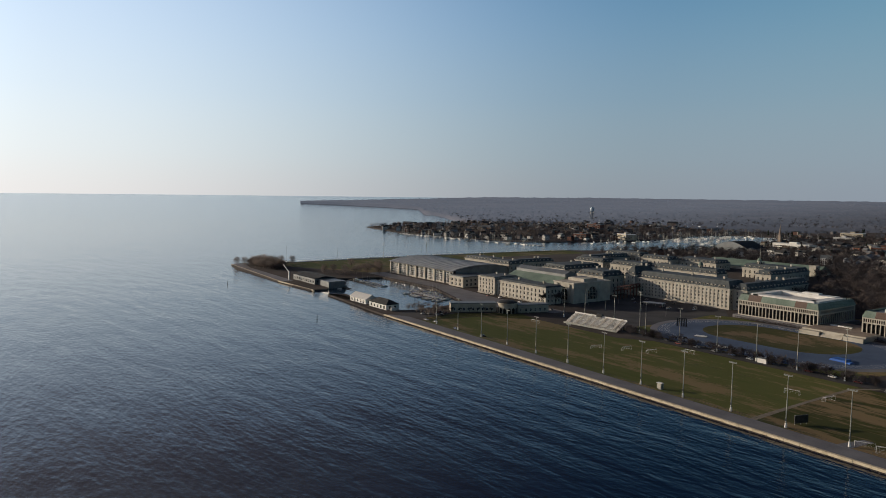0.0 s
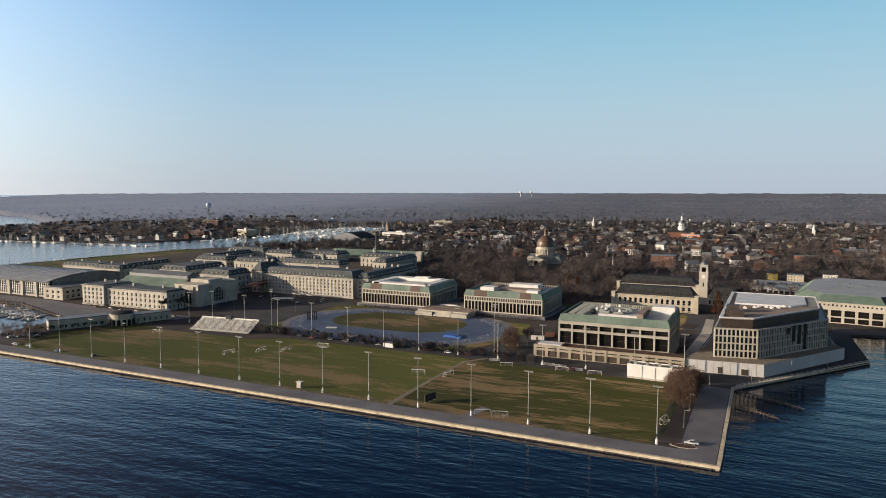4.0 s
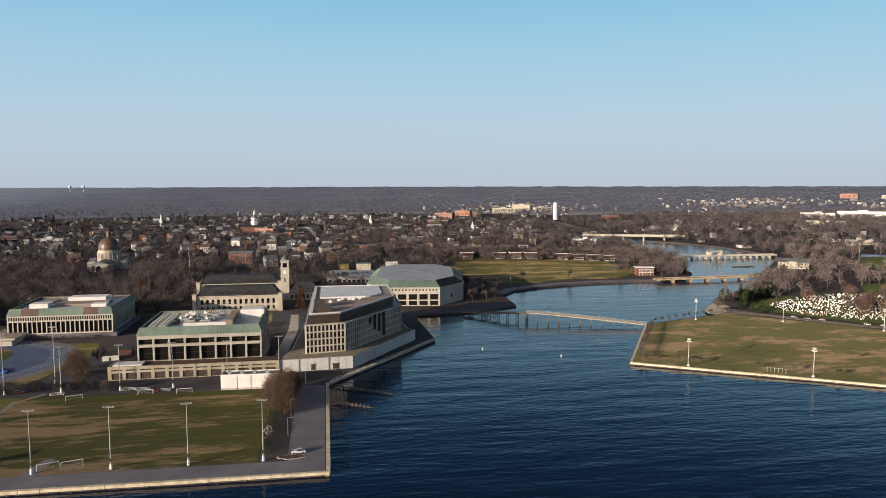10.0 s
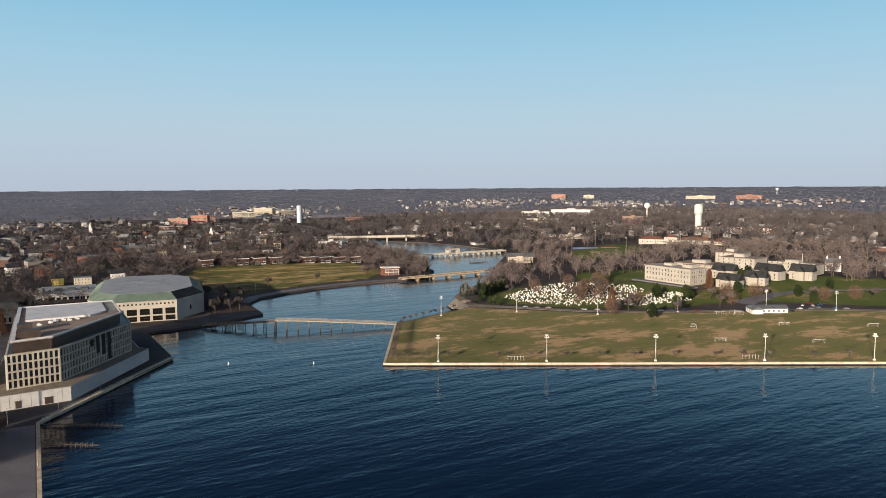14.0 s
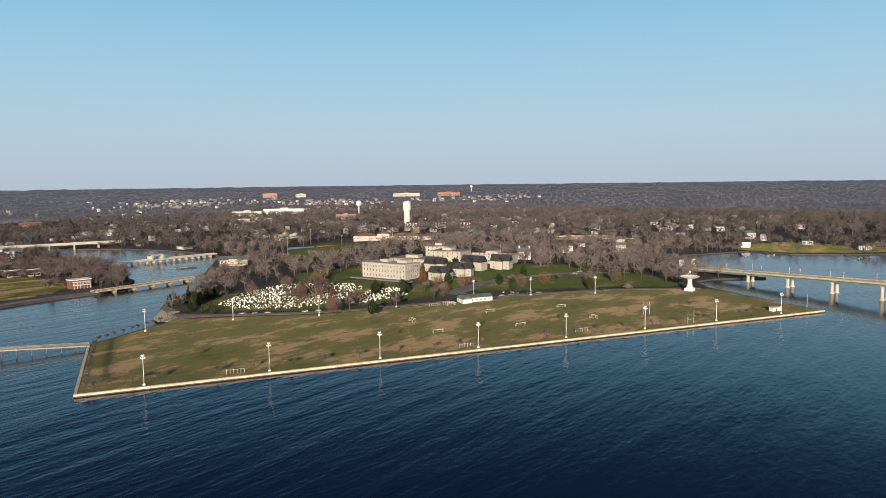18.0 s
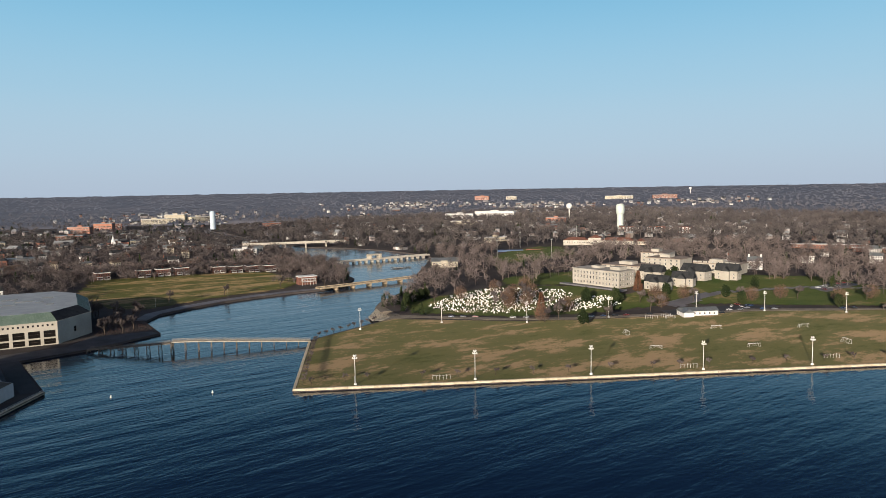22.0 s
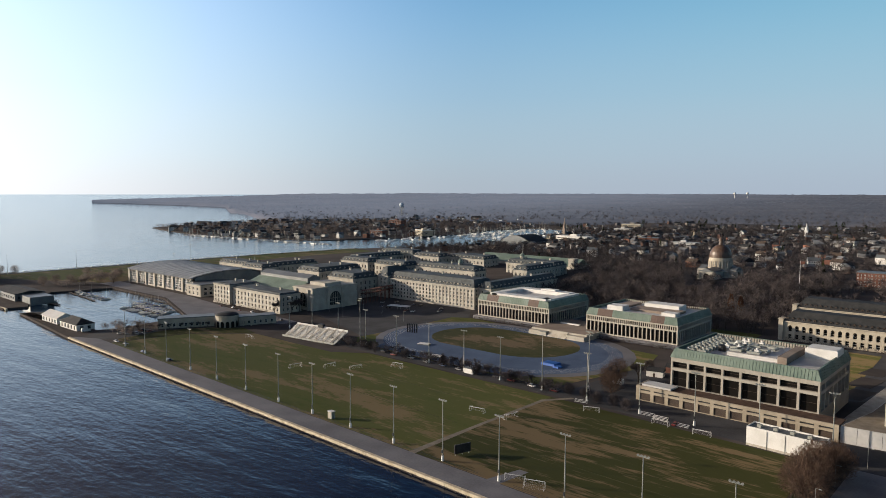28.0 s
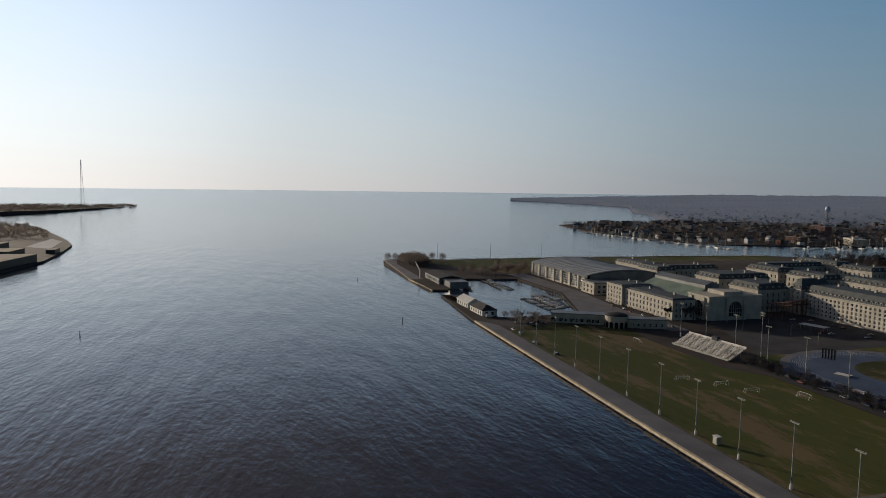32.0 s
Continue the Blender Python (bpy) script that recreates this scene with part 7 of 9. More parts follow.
bh = thing("field_boathouse", pose(499, 120, 1.5, 0, 0, -31), "low white boathouse with a grey pitched roof by the field", "building")
block(bh, 30, 9, 0, 3.6, [(7, 1.6, [(0.9, 2.6)], 1), (2, 1.6, [(0.9, 2.6)], 1), None, (2, 1.6, [(0.9, 2.6)], 1)], WHITE, d=0.4, deep=0.25)
part("roof", gable_roof(Geo(), 0, 30, 0, 9, 3.6, 6.2, 0.6), LEAD, bh)
part("wing", Geo().box(-0.4, 8, -5, -0.02, 0, 3.6), WHITE, bh)
g = Geo(pose(-0.6, 0, 0) @ pose(9, -5.4, 0, 0, 0, 90))
gable_roof(g, 0, 9, 0, 9, 3.6, 6.2, 0.3)
part("wing_roof", g, LEAD, bh)
gz_ = thing("gazebo", pose(643, 28, 1.5), "open gazebo with a brown pyramid roof", "gazebo")
part("roof", Geo().cyl(0, 0, 3.0, 7.0, 5.6, 0.2, 8), TIMBER, gz_)
for k in range(8):
    a = math.pi * k / 4
    part("post", Geo().cyl(4.6 * math.cos(a), 4.6 * math.sin(a), 0, 3.1, 0.18, 0.18, 6), TIMBER, gz_)
pg = thing("pergola", pose(322, 272, 1.6, 0, 0, 35), "low timber pergola on the paved knob of the point", "pergola")
for x in (0, 5, 10):
    for y in (0, 5):
        part("post", Geo().box(x, x + 0.3, y, y + 0.3, 0, 3.0), TIMBER, pg)
for k in range(8):
    part("beam", Geo().box(-0.6 + k * 1.6, -0.4 + k * 1.6, -0.8, 6.1, 3.0, 3.25), TIMBER, pg)
for y in (0, 5):
    part("rail", Geo().box(-0.8, 11.2, y, y + 0.3, 2.75, 3.0), TIMBER, pg)
dish = thing("dish_antenna", pose(668, -22, 1.6) @ Matrix.Scale(0.8, 4), "big white dish antenna on a stepped pedestal", "antenna")
part("base", Geo().box(-5, 5, -5, 5, 0, 3.5, 0.4), WHITE, dish)
part("pedestal", Geo().turned(0, 0, [(4.2, 3.5), (2.6, 8), (2.2, 12), (3.2, 14)], 14), WHITE, dish)
part("dish", Geo().turned(0, 0, [(1.5, 14.0), (6.0, 14.6), (9.6, 15.8), (11.2, 17.0), (10.9, 17.1), (9.3, 16.2), (5.8, 15.1), (0.1, 14.7)], 28), WHITE, dish)
part("feed", Geo().bar((6, 0, 17), (0, 0, 22), 0.3).bar((-5, 4, 17), (0, 0, 22), 0.3).bar((-5, -4, 17), (0, 0, 22), 0.3).cyl(0, 0, 21.4, 23.4, 0.9, 0.6, 8), WHITE, dish)
shed = thing("field_shed", pose(597, -108, 1.6, 0, 0, -31), "small white shed with a flat roof by the sea wall", "shed")
part("wall", Geo().box(0, 9, 0, 4, 0, 3), WHITE, shed)
part("roof", Geo().box(-0.4, 9.4, -0.4, 4.4, 3, 3.3), CONCRETE, shed)
part("door", Geo().box(3, 4.2, -0.06, -0.01, 0, 2.1), BRONZE, shed)
cr = thing("signal_mast", pose(621, -128, 1.6), "small steel signal mast with stays at the field's tip", "mast")
part("mast", Geo().cyl(0, 0, 0, 12, 0.16, 0.08, 6), STEEL, cr)
part("yard", Geo().bar((-3, 0, 8), (3, 0, 8), 0.12), STEEL, cr)
for s in (-4, 4):
    part("stay", Geo().bar((s, 0, 0), (0, 0, 10), 0.06), STEEL, cr)

# crew house and its docks by the second bridge
cw = thing("crew_house", pose(556, 536, 1.5, 0, 0, -40), "tan crew house with a cross-gabled grey roof on the creek", "building")
block(cw, 34, 18, 0, 7.5, [(8, 2, [(1.2, 3.2), (4.6, 6.4)], 1), (4, 2, [(1.2, 3.2), (4.6, 6.4)], 1), None, (4, 2, [(1.2, 3.2), (4.6, 6.4)], 1)], STONE, d=0.5, deep=0.3)
part("roof", gable_roof(Geo(), 0, 34, 0, 18, 7.5, 12, 0.8), LEAD, cw)
part("gable", Geo(pose(12, -0.6, 0)).box(0, 9, -1, 0.5, 0, 9), STONE, cw)
timber_pier((540, 560), (512, 566), 4, "low rowing dock below the crew house", 0.6)
timber_pier((546, 572), (520, 580), 4, "low rowing dock with white shells", 0.6)
for k in range(4):
    sh_ = thing("rowing_shell", pose(520 + k * 4, 572 - k * 1.2, 0.7, 0, 0, 20), "slim white rowing shell on the dock", "boat", "rowing shells")
    part("hull", Geo().bar((-6, 0, 0.3), (6, 0, 0.3), 0.7, 0.4), WHITE, sh_)
    part("deck", Geo().bar((-3, 0, 0.52), (3, 0, 0.52), 0.4, 0.06), STEEL, sh_)

# graves: rows of white stones on the slope
rg = np.random.default_rng(12)
GRAVES = [(376, 292), (430, 326), (486, 333), (506, 300), (512, 262), (500, 232), (440, 212), (398, 222), (372, 262)]
GRAVES2 = [(446, 190), (505, 182), (520, 210), (500, 224), (440, 204)]
pts = []
for area, rows, step in ((GRAVES, 4.4, 2.1), (GRAVES2, 3.6, 2.0)):
    for gx_ in np.arange(360, 530, step):
        for gy_ in np.arange(170, 340, rows):
            x, y = gx_ + rg.normal(0, 0.5), gy_ + 0.25 * (gx_ - 360) * 0.2 + rg.normal(0, 0.6)
            if inside(area, x, y) and rg.random() < 0.58:
                pts.append((x, y))
near = sorted(pts, key=lambda p: math.hypot(p[0] - 360, p[1] - 180))
stone_me = [Geo().box(-0.62, 0.62, -0.18, 0.18, 0, 1.3, 0.03).box(-0.75, 0.75, -0.32, 0.32, 0, 0.2).mesh("headstone", WHITE), Geo().box(-0.35, 0.35, -0.3, 0.3, 0, 1.3, 0.08).box(-0.55, 0.55, -0.5, 0.5, 0, 0.35).mesh("headstone", CONCRETE),
            Geo().box(-0.12, 0.12, -0.12, 0.12, 0, 1.3).box(-0.5, 0.5, -0.1, 0.1, 0.8, 1.05).mesh("headstone", WHITE)]
for k, (x, y) in enumerate(near[:220]):
    ob = tagged(new("headstone", stone_me[k % 3 if k % 7 else 1]), "white marble headstone in a row of graves", "headstone", "graves")
    ob.matrix_world = pose(x, y, float(ground_z(x, y)) - 0.05, 0, 0, -48 + (k * 37 % 20))
g = Geo()
for k, (x, y) in enumerate(near[220:]):
    g.m = pose(x, y, float(ground_z(x, y)) - 0.05, 0, 0, -48 + (k * 37 % 20))
    g.box(-0.55, 0.55, -0.17, 0.17, 0, 1.05 + 0.4 * (k % 3) / 2, 0.03)
solid("headstones", g, WHITE, "crowded white headstones farther up the slope", "headstones", "stuff")


def draped(name, outline, mat, label, category, step=8.0, up=0.12):
    """Ground cover that follows the slope."""
    xs, ys = [p[0] for p in outline], [p[1] for p in outline]
    ax, ay = np.meshgrid(np.arange(min(xs), max(xs) + step, step), np.arange(min(ys), max(ys) + step, step), indexing="ij")
    az = np.maximum(ground_z(ax, ay), 1.5) + up
    n, k = ax.shape
    ok = inside(outline, ax, ay)
    faces = [(i * k + j, (i + 1) * k + j, (i + 1) * k + j + 1, i * k + j + 1) for i in range(n - 1) for j in range(k - 1) if ok[i, j] and ok[i + 1, j] and ok[i, j + 1] and ok[i + 1, j + 1]]
    g = Geo()
    g.add(np.stack([ax, ay, az], -1).reshape(-1, 3).tolist(), faces)
    return solid(name, g, mat, label, category)


draped("lawn_graves", [(345, 275), (395, 205), (450, 175), (540, 150), (640, 56), (676, 4), (700, -14), (742, 20), (770, 80), (800, 150), (740, 190), (640, 215), (540, 205), (535, 280), (510, 340), (430, 335), (370, 320)], GRASS_DEEP, "sloping lawn with graves and scattered trees", "lawn", 5.0, 0.35)
draped("lawn_hospital", [(508, 345), (534, 286), (541, 212), (640, 222), (705, 235), (660, 320), (600, 372), (545, 388)], GRASS_DEEP, "green lawn round the hospital", "lawn", 5.0, 0.3)
draped("field_creek", [(150, 474), (178, 442), (214, 454), (246, 468), (284, 475), (330, 480), (366, 520), (376, 560), (376, 640), (168, 648), (136, 560)], GRASS_WORN, "long dry field along the creek", "playing field", 6.0, 0.4)
draped("lot_hospital", [(690, 100), (764, 96), (772, 122), (698, 122)], PAVING, "parking lot above the gazebo", "road", 4.0, 0.6)
draped("field_stadium", [(633, 490), (669, 572), (760, 618), (822, 622), (842, 578), (800, 500), (763, 471), (690, 462)], GRASS_DEEP, "green sports field behind the crew house", "playing field", 10.0, 0.5)
draped("road_hospital", [(530, 140), (600, 150), (700, 120), (760, 70), (768, 78), (705, 130), (600, 162), (520, 165)], PAVING, "curving hospital drive", "road", 4.0, 0.5)
draped("lawn_cove", [(1092, 50), (1078, 12), (1072, -34), (1106, -100), (1166, -168), (1225, -150), (1212, -95), (1228, -34), (1200, 30), (1130, 62)], GRASS, "waterside lawns of white houses across the creek", "lawn", 5.0, 0.4)
for x, y, a, l in ((1052, 26, 200, 18), (1058, -8, 205, 16), (1088, -101, 208, 48), (1110, -140, 210, 40)):
    dk = thing("boat_dock", pose(x, y, 0, 0, 0, a), "narrow wooden dock off a house's lawn", "dock", "house docks")
    part("deck", Geo().box(-12, l, -1, 1, 1.1, 1.3), TIMBER, dk)
    for k in range(int(l / 6) + 1):
        part("pile", Geo().cyl(k * 6.0, 1.2, -2, 2.2, 0.16, 0.14, 6), TIMBER, dk)
for x, y, a in ((1040, 20, 20), (1036, -14, 25), (1046, -20, 15), (1046, -120, 30), (1080, -160, 28)):
    copy_thing(boats[2], pose(x, y, 0, 0, 0, a))
bq = thing("brick_barracks", Matrix(), "long low brick barracks with a white flat roof", "building", "low barracks")
part("wall", Geo().box(0, 46, 0, 11, -2, 5.5), BRICK, bq)
part("roof", Geo().box(-0.6, 46.6, -0.6, 11.6, 5.5, 6.3), WHITE_ROOF, bq)
for k in range(11):
    part("window", pane_mesh(1.6, 1.8, 1, WHITE, GLASS), None, bq).matrix_local = pose(1.6 + k * 4.0, -0.08, 2.0)
bq.matrix_world = at_ground(1032, 305, -52)
for x, y in ((1073, 270), (1062, 235)):
    copy_thing(bq, at_ground(x, y, -60))
rr_ = thing("field_rail", at_ground(745, 622, -42, 0), "blue and rust-red bleachers beside the sports field", "bleachers")
part("bleacher", Geo().box(0, 40, 0, 6, 0, 3.5, 0.4), BLUE_TRACK, rr_)
part("bleacher", Geo().box(44, 84, 0, 6, 0, 4.5, 0.4), BRICK, rr_)
for x, y in ((690, 560), (800, 630), (720, 480), (830, 480), (900, 600)):
    p = thing("stadium_light", at_ground(x, y), "tall grey stadium light mast", "light pole", "stadium lights")
    part("pole", Geo().cyl(0, 0, 0, 26, 0.35, 0.2, 8), STEEL, p)
    part("head", Geo().box(-1.6, 1.6, -0.2, 0.2, 24.5, 26.5), STEEL, p)

rh = thing("red_roofed_barracks", at_ground(851, 583, -57), "long barracks with red tiled hip roofs", "building")
for k, (x0, x1, h) in enumerate(((0, 40, 9), (40.2, 60, 13), (60.2, 110, 9), (112, 128, 8))):
    wng = part("wing", Geo().box(x0, x1, 0 if k != 1 else -2, 16, 0, h), GRANITE if k < 3 else STONE, rh)
    part("roof", hip_roof(Geo(), x0 - 0.6, x1 + 0.6, -0.6 if k != 1 else -2.6, 16.6, h, h + 4.5), BRICK, rh, "red clay tile roof")
    for j in range(int((x1 - x0) / 4)):
        part("window", pane_mesh(1.5, 2.2, 1, WHITE, GLASS), None, wng).matrix_local = pose(x0 + 1.4 + j * 4, -0.08 if k != 1 else -2.08, 4.5)
for x, y, l in ((1166, 660, 34), (1189, 605, 26), (1130, 700, 30)):
    t = thing("brick_quarters", at_ground(x, y, -52), "brick quarters with white porches and dark roofs", "building", "brick quarters")
    part("wall", Geo().box(0, l, 0, 12, 0, 12), BRICK, t)
    part("roof", Geo().box(-0.5, l + 0.5, -0.5, 12.5, 12, 13), SLATE, t)
    for k in range(int(l / 6)):
        part("porch", Geo().box(1 + k * 6, 4.5 + k * 6, -1.6, -0.02, 0, 10.5), WHITE, t)

# ---- water towers ----
PALE_BLUE = material("pale_blue_paint", (0.50, 0.60, 0.68), (0.62, 0.72, 0.80), 0.1, 0.5, 10, 0.05)
MINT = material("mint_paint", (0.58, 0.66, 0.60), (0.70, 0.78, 0.72), 0.1, 0.5, 10, 0.05)
def water_tower(x, y, z0, z1, kind, mat, label):
    t = thing("water_tower", pose(x, y, z0 - 1), label, "water tower", "water towers")
    h = z1 - z0 + 1
    if kind == "can":
        part("tank", Geo().cyl(0, 0, h * 0.68, h * 0.94, 8.4, 8.4, 24).turned(0, 0, [(6.4, h * 0.62), (8.4, h * 0.68)], 24).turned(0, 0, [(8.4, h * 0.94), (5.6, h), (0.1, h)], 24), mat, t)
        part("shaft", Geo().cyl(0, 0, 0, h * 0.64, 6.4, 6.4, 20), mat, t)
    elif kind == "tube":
        part("tank", Geo().cyl(0, 0, 0, h * 0.95, 6.5, 6.5, 24).turned(0, 0, [(6.5, h * 0.95), (4, h), (0.1, h)], 24), mat, t)
        part("rim", Geo().cyl(0, 0, h * 0.93, h * 0.95, 6.8, 6.8, 24), mat, t)
    else:
        part("bowl", Geo().turned(0, 0, [(1.6, h * 0.62), (6.2, h * 0.70), (8.2, h * 0.80), (7.6, h * 0.90), (4.5, h * 0.98), (0.1, h)], 24), mat, t)
        part("stem", Geo().cyl(0, 0, 0, h * 0.66, 1.9, 1.5, 14), mat, t)


water_tower(1152, 715, 12, 66.5, "can", MINT, "thick pale mint water tower above the woods")
water_tower(1471, 1154, 12, 56.5, "bowl", WHITE, "white mushroom-shaped water tower")
water_tower(596, 1517, 14, 58, "tube", PALE_BLUE, "pale blue-white standpipe water tower")
lt = thing("water_tower", pose(-1808, 1652, 12) @ Matrix.Scale(0.78, 4), "round water tower on slender legs across the harbour", "water tower", "water towers")
part("bowl", Geo().turned(0, 0, [(0.5, 40), (8, 44), (11, 50), (10, 57), (6, 62), (0.1, 63.5)], 24), PALE_BLUE, lt)
for k in range(6):
    a = math.pi * k / 3
    part("leg", Geo().bar((11 * math.cos(a), 11 * math.sin(a), 0), (9 * math.cos(a), 9 * math.sin(a), 48), 1.0), LEAD, lt)
part("riser", Geo().cyl(0, 0, 0, 42, 1.6, 1.6, 10), LEAD, lt)
for x, y, z in ((3290, 2000, 90), (-1390, 3900, 70), (-1330, 3930, 70)):
    b = float(ground_z(x, y))
    water_tower(x, y, b, b + 34, "bowl", WHITE, "distant white water tower on the skyline")
mast = thing("radio_mast", pose(-2519, -678, 13), "tall thin radio mast on the far spit", "mast")
g = Geo()
for k in range(3):
    a = 2 * math.pi * k / 3
    g.bar((9 * math.cos(a), 9 * math.sin(a), 0), (1 * math.cos(a), 1 * math.sin(a), 170), 0.55)
for k in range(16):
    z = 10 * k
    s = 9 - 8 * z / 170
    for j in range(3):
        a, b = 2 * math.pi * j / 3, 2 * math.pi * (j + 1) / 3
        g.bar((s * math.cos(a), s * math.sin(a), z), ((s - 0.47) * math.cos(b), (s - 0.47) * math.sin(b), z + 10), 0.2)
part("lattice", g, PALE_METAL, mast)

# ---- town houses ----
HOUSE_WALLS = [material("white_clapboard", (0.62, 0.61, 0.58), (0.78, 0.77, 0.74), 0.2, 0.7, 10, 0.1, each=0.12), material("cream_clapboard", (0.50, 0.44, 0.33), (0.62, 0.56, 0.43), 0.2, 0.7, 10, 0.1, each=0.15), BRICK,
               material("grey_shingle", (0.22, 0.22, 0.22), (0.34, 0.34, 0.34), 0.2, 0.8, 10, 0.1, each=0.2), material("painted_brick", (0.36, 0.15, 0.10), (0.46, 0.22, 0.15), 0.2, 0.8, 10, 0.1, each=0.2)]
WALL_WORDS = ["white clapboard", "cream clapboard", "red brick", "grey shingled", "rose painted-brick"]
ROOFS = [SLATE, material("brown_shingle", (0.07, 0.05, 0.04), (0.12, 0.09, 0.07), 0.3, 0.9, 8, 0.2, each=0.2), LEAD]
YELLOW = material("yellow_clapboard", (0.55, 0.42, 0.08), (0.68, 0.54, 0.14), 0.2, 0.7, 10, 0.1)


def house_kit(l, w, h, wall_mat, roof_mat, word, hip, porch):
    """A small house with its roof, chimney, windows and porch."""
    t = thing("house", Matrix(), word, "house", "town houses")
    walls = Geo().box(0, l, 0, w, -2, h)
    g = Geo()
    (hip_roof(g, -0.4, l + 0.4, -0.4, w + 0.4, h, h + w * 0.32) if hip else gable_roof(g, 0, l, 0, w, h, h + w * 0.42))
    if not hip:
        g.add([(0, 0, h - 0.02), (0, w, h - 0.02), (0, w / 2, h + w * 0.4)], [(0, 2, 1)]).add([(l, 0, h - 0.02), (l, w, h - 0.02), (l, w / 2, h + w * 0.4)], [(0, 1, 2)])
    part("roof", g, roof_mat, t)
    part("chimney", Geo().box(l * 0.8, l * 0.8 + 0.9, w * 0.45, w * 0.45 + 0.9, h, h + w * 0.42 + 1.2), BRICK, t)
    walls.mat = 1
    for (m, length) in side_poses(l, w, 0)[:2] + side_poses(l, w, 0)[3:]:
        walls.m = m
        n = max(2, int(length / 2.8))
        for p, q in openings(length, n, 1.0, 0.5):
            for z in np.arange(1.0, h - 1.8, 2.9):
                walls.box(p, q, -0.06, 0.02, z, z + 1.6)
    part("wall", walls, [wall_mat, GLASS], t)
    if porch:
        part("porch", Geo().box(l * 0.1, l * 0.9, -2.0, -0.02, 2.6, 2.9).box(l * 0.1, l * 0.1 + 0.25, -1.9, -1.65, -1, 2.6).box(l * 0.9 - 0.25, l * 0.9, -1.9, -1.65, -1, 2.6), WHITE, t)
    return t


rt = random.Random(17)
kits = []
for k in range(15):
    wi = (0, 2, 1, 3, 0, 3, 2, 0, 3, 1, 0, 1, 4, 0, 2)[k]
    ri = (0, 0, 1, 0, 2, 0, 1, 0, 0, 2, 1, 0, 0, 0, 1)[k]
    roof_word = ("dark slate", "brown shingle", "grey metal")[ri]
    kits.append(house_kit(rt.uniform(9, 17), rt.uniform(8, 11), rt.choice((5.6, 6.4, 8.6, 9.0)), HOUSE_WALLS[wi], ROOFS[ri], WALL_WORDS[wi] + " town house with a " + roof_word + " roof", k % 4 == 1, k % 3 == 0))
used = [False] * len(kits)
TAKEN = [(23, 510, 50), (-139, 1167, 45), (-735, 912, 52), (-246, 590, 50), (75, 556, 14), (20, 560, 14), (41, 558, 12), (54, 732, 20), (-102, 622, 34), (596, 1517, 20), (566, 530, 40), (545, 556, 36), (535, 520, 30)]


def place_house(k, x, y, a):
    m = pose(x, y, float(ground_z(x, y)), 0, 0, a)
    if used[k]:
        copy_thing(kits[k], m)
    else:
        kits[k].matrix_world = m
        used[k] = True
    TAKEN.append((x, y, 11))


def free(x, y, r):
    return all((x - a) ** 2 + (y - b) ** 2 > (r + c) ** 2 for a, b, c in TAKEN)


# brick pairs along the creek field, each with a white porch
def duplex():
    """Two brick halves under one flat cornice, each with a white porch."""
    t = thing("brick_duplex", Matrix(), "red brick double house with white porches and a flat cornice", "house", "double houses by the creek")
    w_ = Geo().box(0, 15, 0, 11, -2, 7.2)
    w_.mat = 1
    for k in range(6):
        for z in (1.0, 4.4):
            w_.box(0.8 + k * 2.4, 1.8 + k * 2.4, -0.06, 0.02, z, z + 1.7)
    part("wall", w_, [BRICK, GLASS], t)
    part("cornice", Geo().box(-0.4, 15.4, -0.4, 11.4, 7.2, 7.9), WHITE, t)
    part("roof", Geo().box(0.2, 14.8, 0.2, 10.8, 7.9, 8.2), SLATE, t)
    for x0 in (0.6, 8.2):
        part("porch", Geo().box(x0, x0 + 6.2, -2.6, -0.03, 2.7, 3.1).box(x0, x0 + 0.3, -2.5, -2.2, -1, 2.7).box(x0 + 5.9, x0 + 6.2, -2.5, -2.2, -1, 2.7).box(x0, x0 + 6.2, -2.5, -2.3, -0.5, 0.9), WHITE, t)
    part("chimney", Geo().box(7, 8, 5, 6, 8.2, 10.2), BRICK, t)
    return t


dup = duplex()
for k in range(10):
    x = 176 + k * 21.5
    m = pose(x, 647 - 0.04 * (x - 196), float(ground_z(x, 650)), 0, 0, rt.uniform(-4, 4))
    if k in (1, 5):
        # gardens with trees lie between the pairs
        continue
    if k:
        copy_thing(dup, m)
    else:
        dup.matrix_world = m
    TAKEN.append((x + 7, 652, 12))
cb = thing("creek_house", pose(352, 500, 2.0, 0, 0, -8), "red brick house with a two-storey white porch on the creek", "house")
part("wall", Geo().box(0, 20, 0, 12, -1, 8), BRICK, cb)
part("roof", Geo().box(-0.5, 20.5, -0.5, 12.5, 8, 8.8), WHITE, cb)
part("porch", Geo().box(2, 18, -4, -0.02, 3.0, 3.4).box(2, 18, -4, -0.02, 6.2, 6.6), WHITE, cb)
for k in range(6):
    part("post", Geo().box(2 + k * 3.1, 2.3 + k * 3.1, -3.9, -3.6, -1, 6.2), WHITE, cb)
    part("window", pane_mesh(1.2, 1.8, 1, WHITE, GLASS), None, cb).matrix_local = pose(2.6 + k * 2.9, -0.1, 4.0)
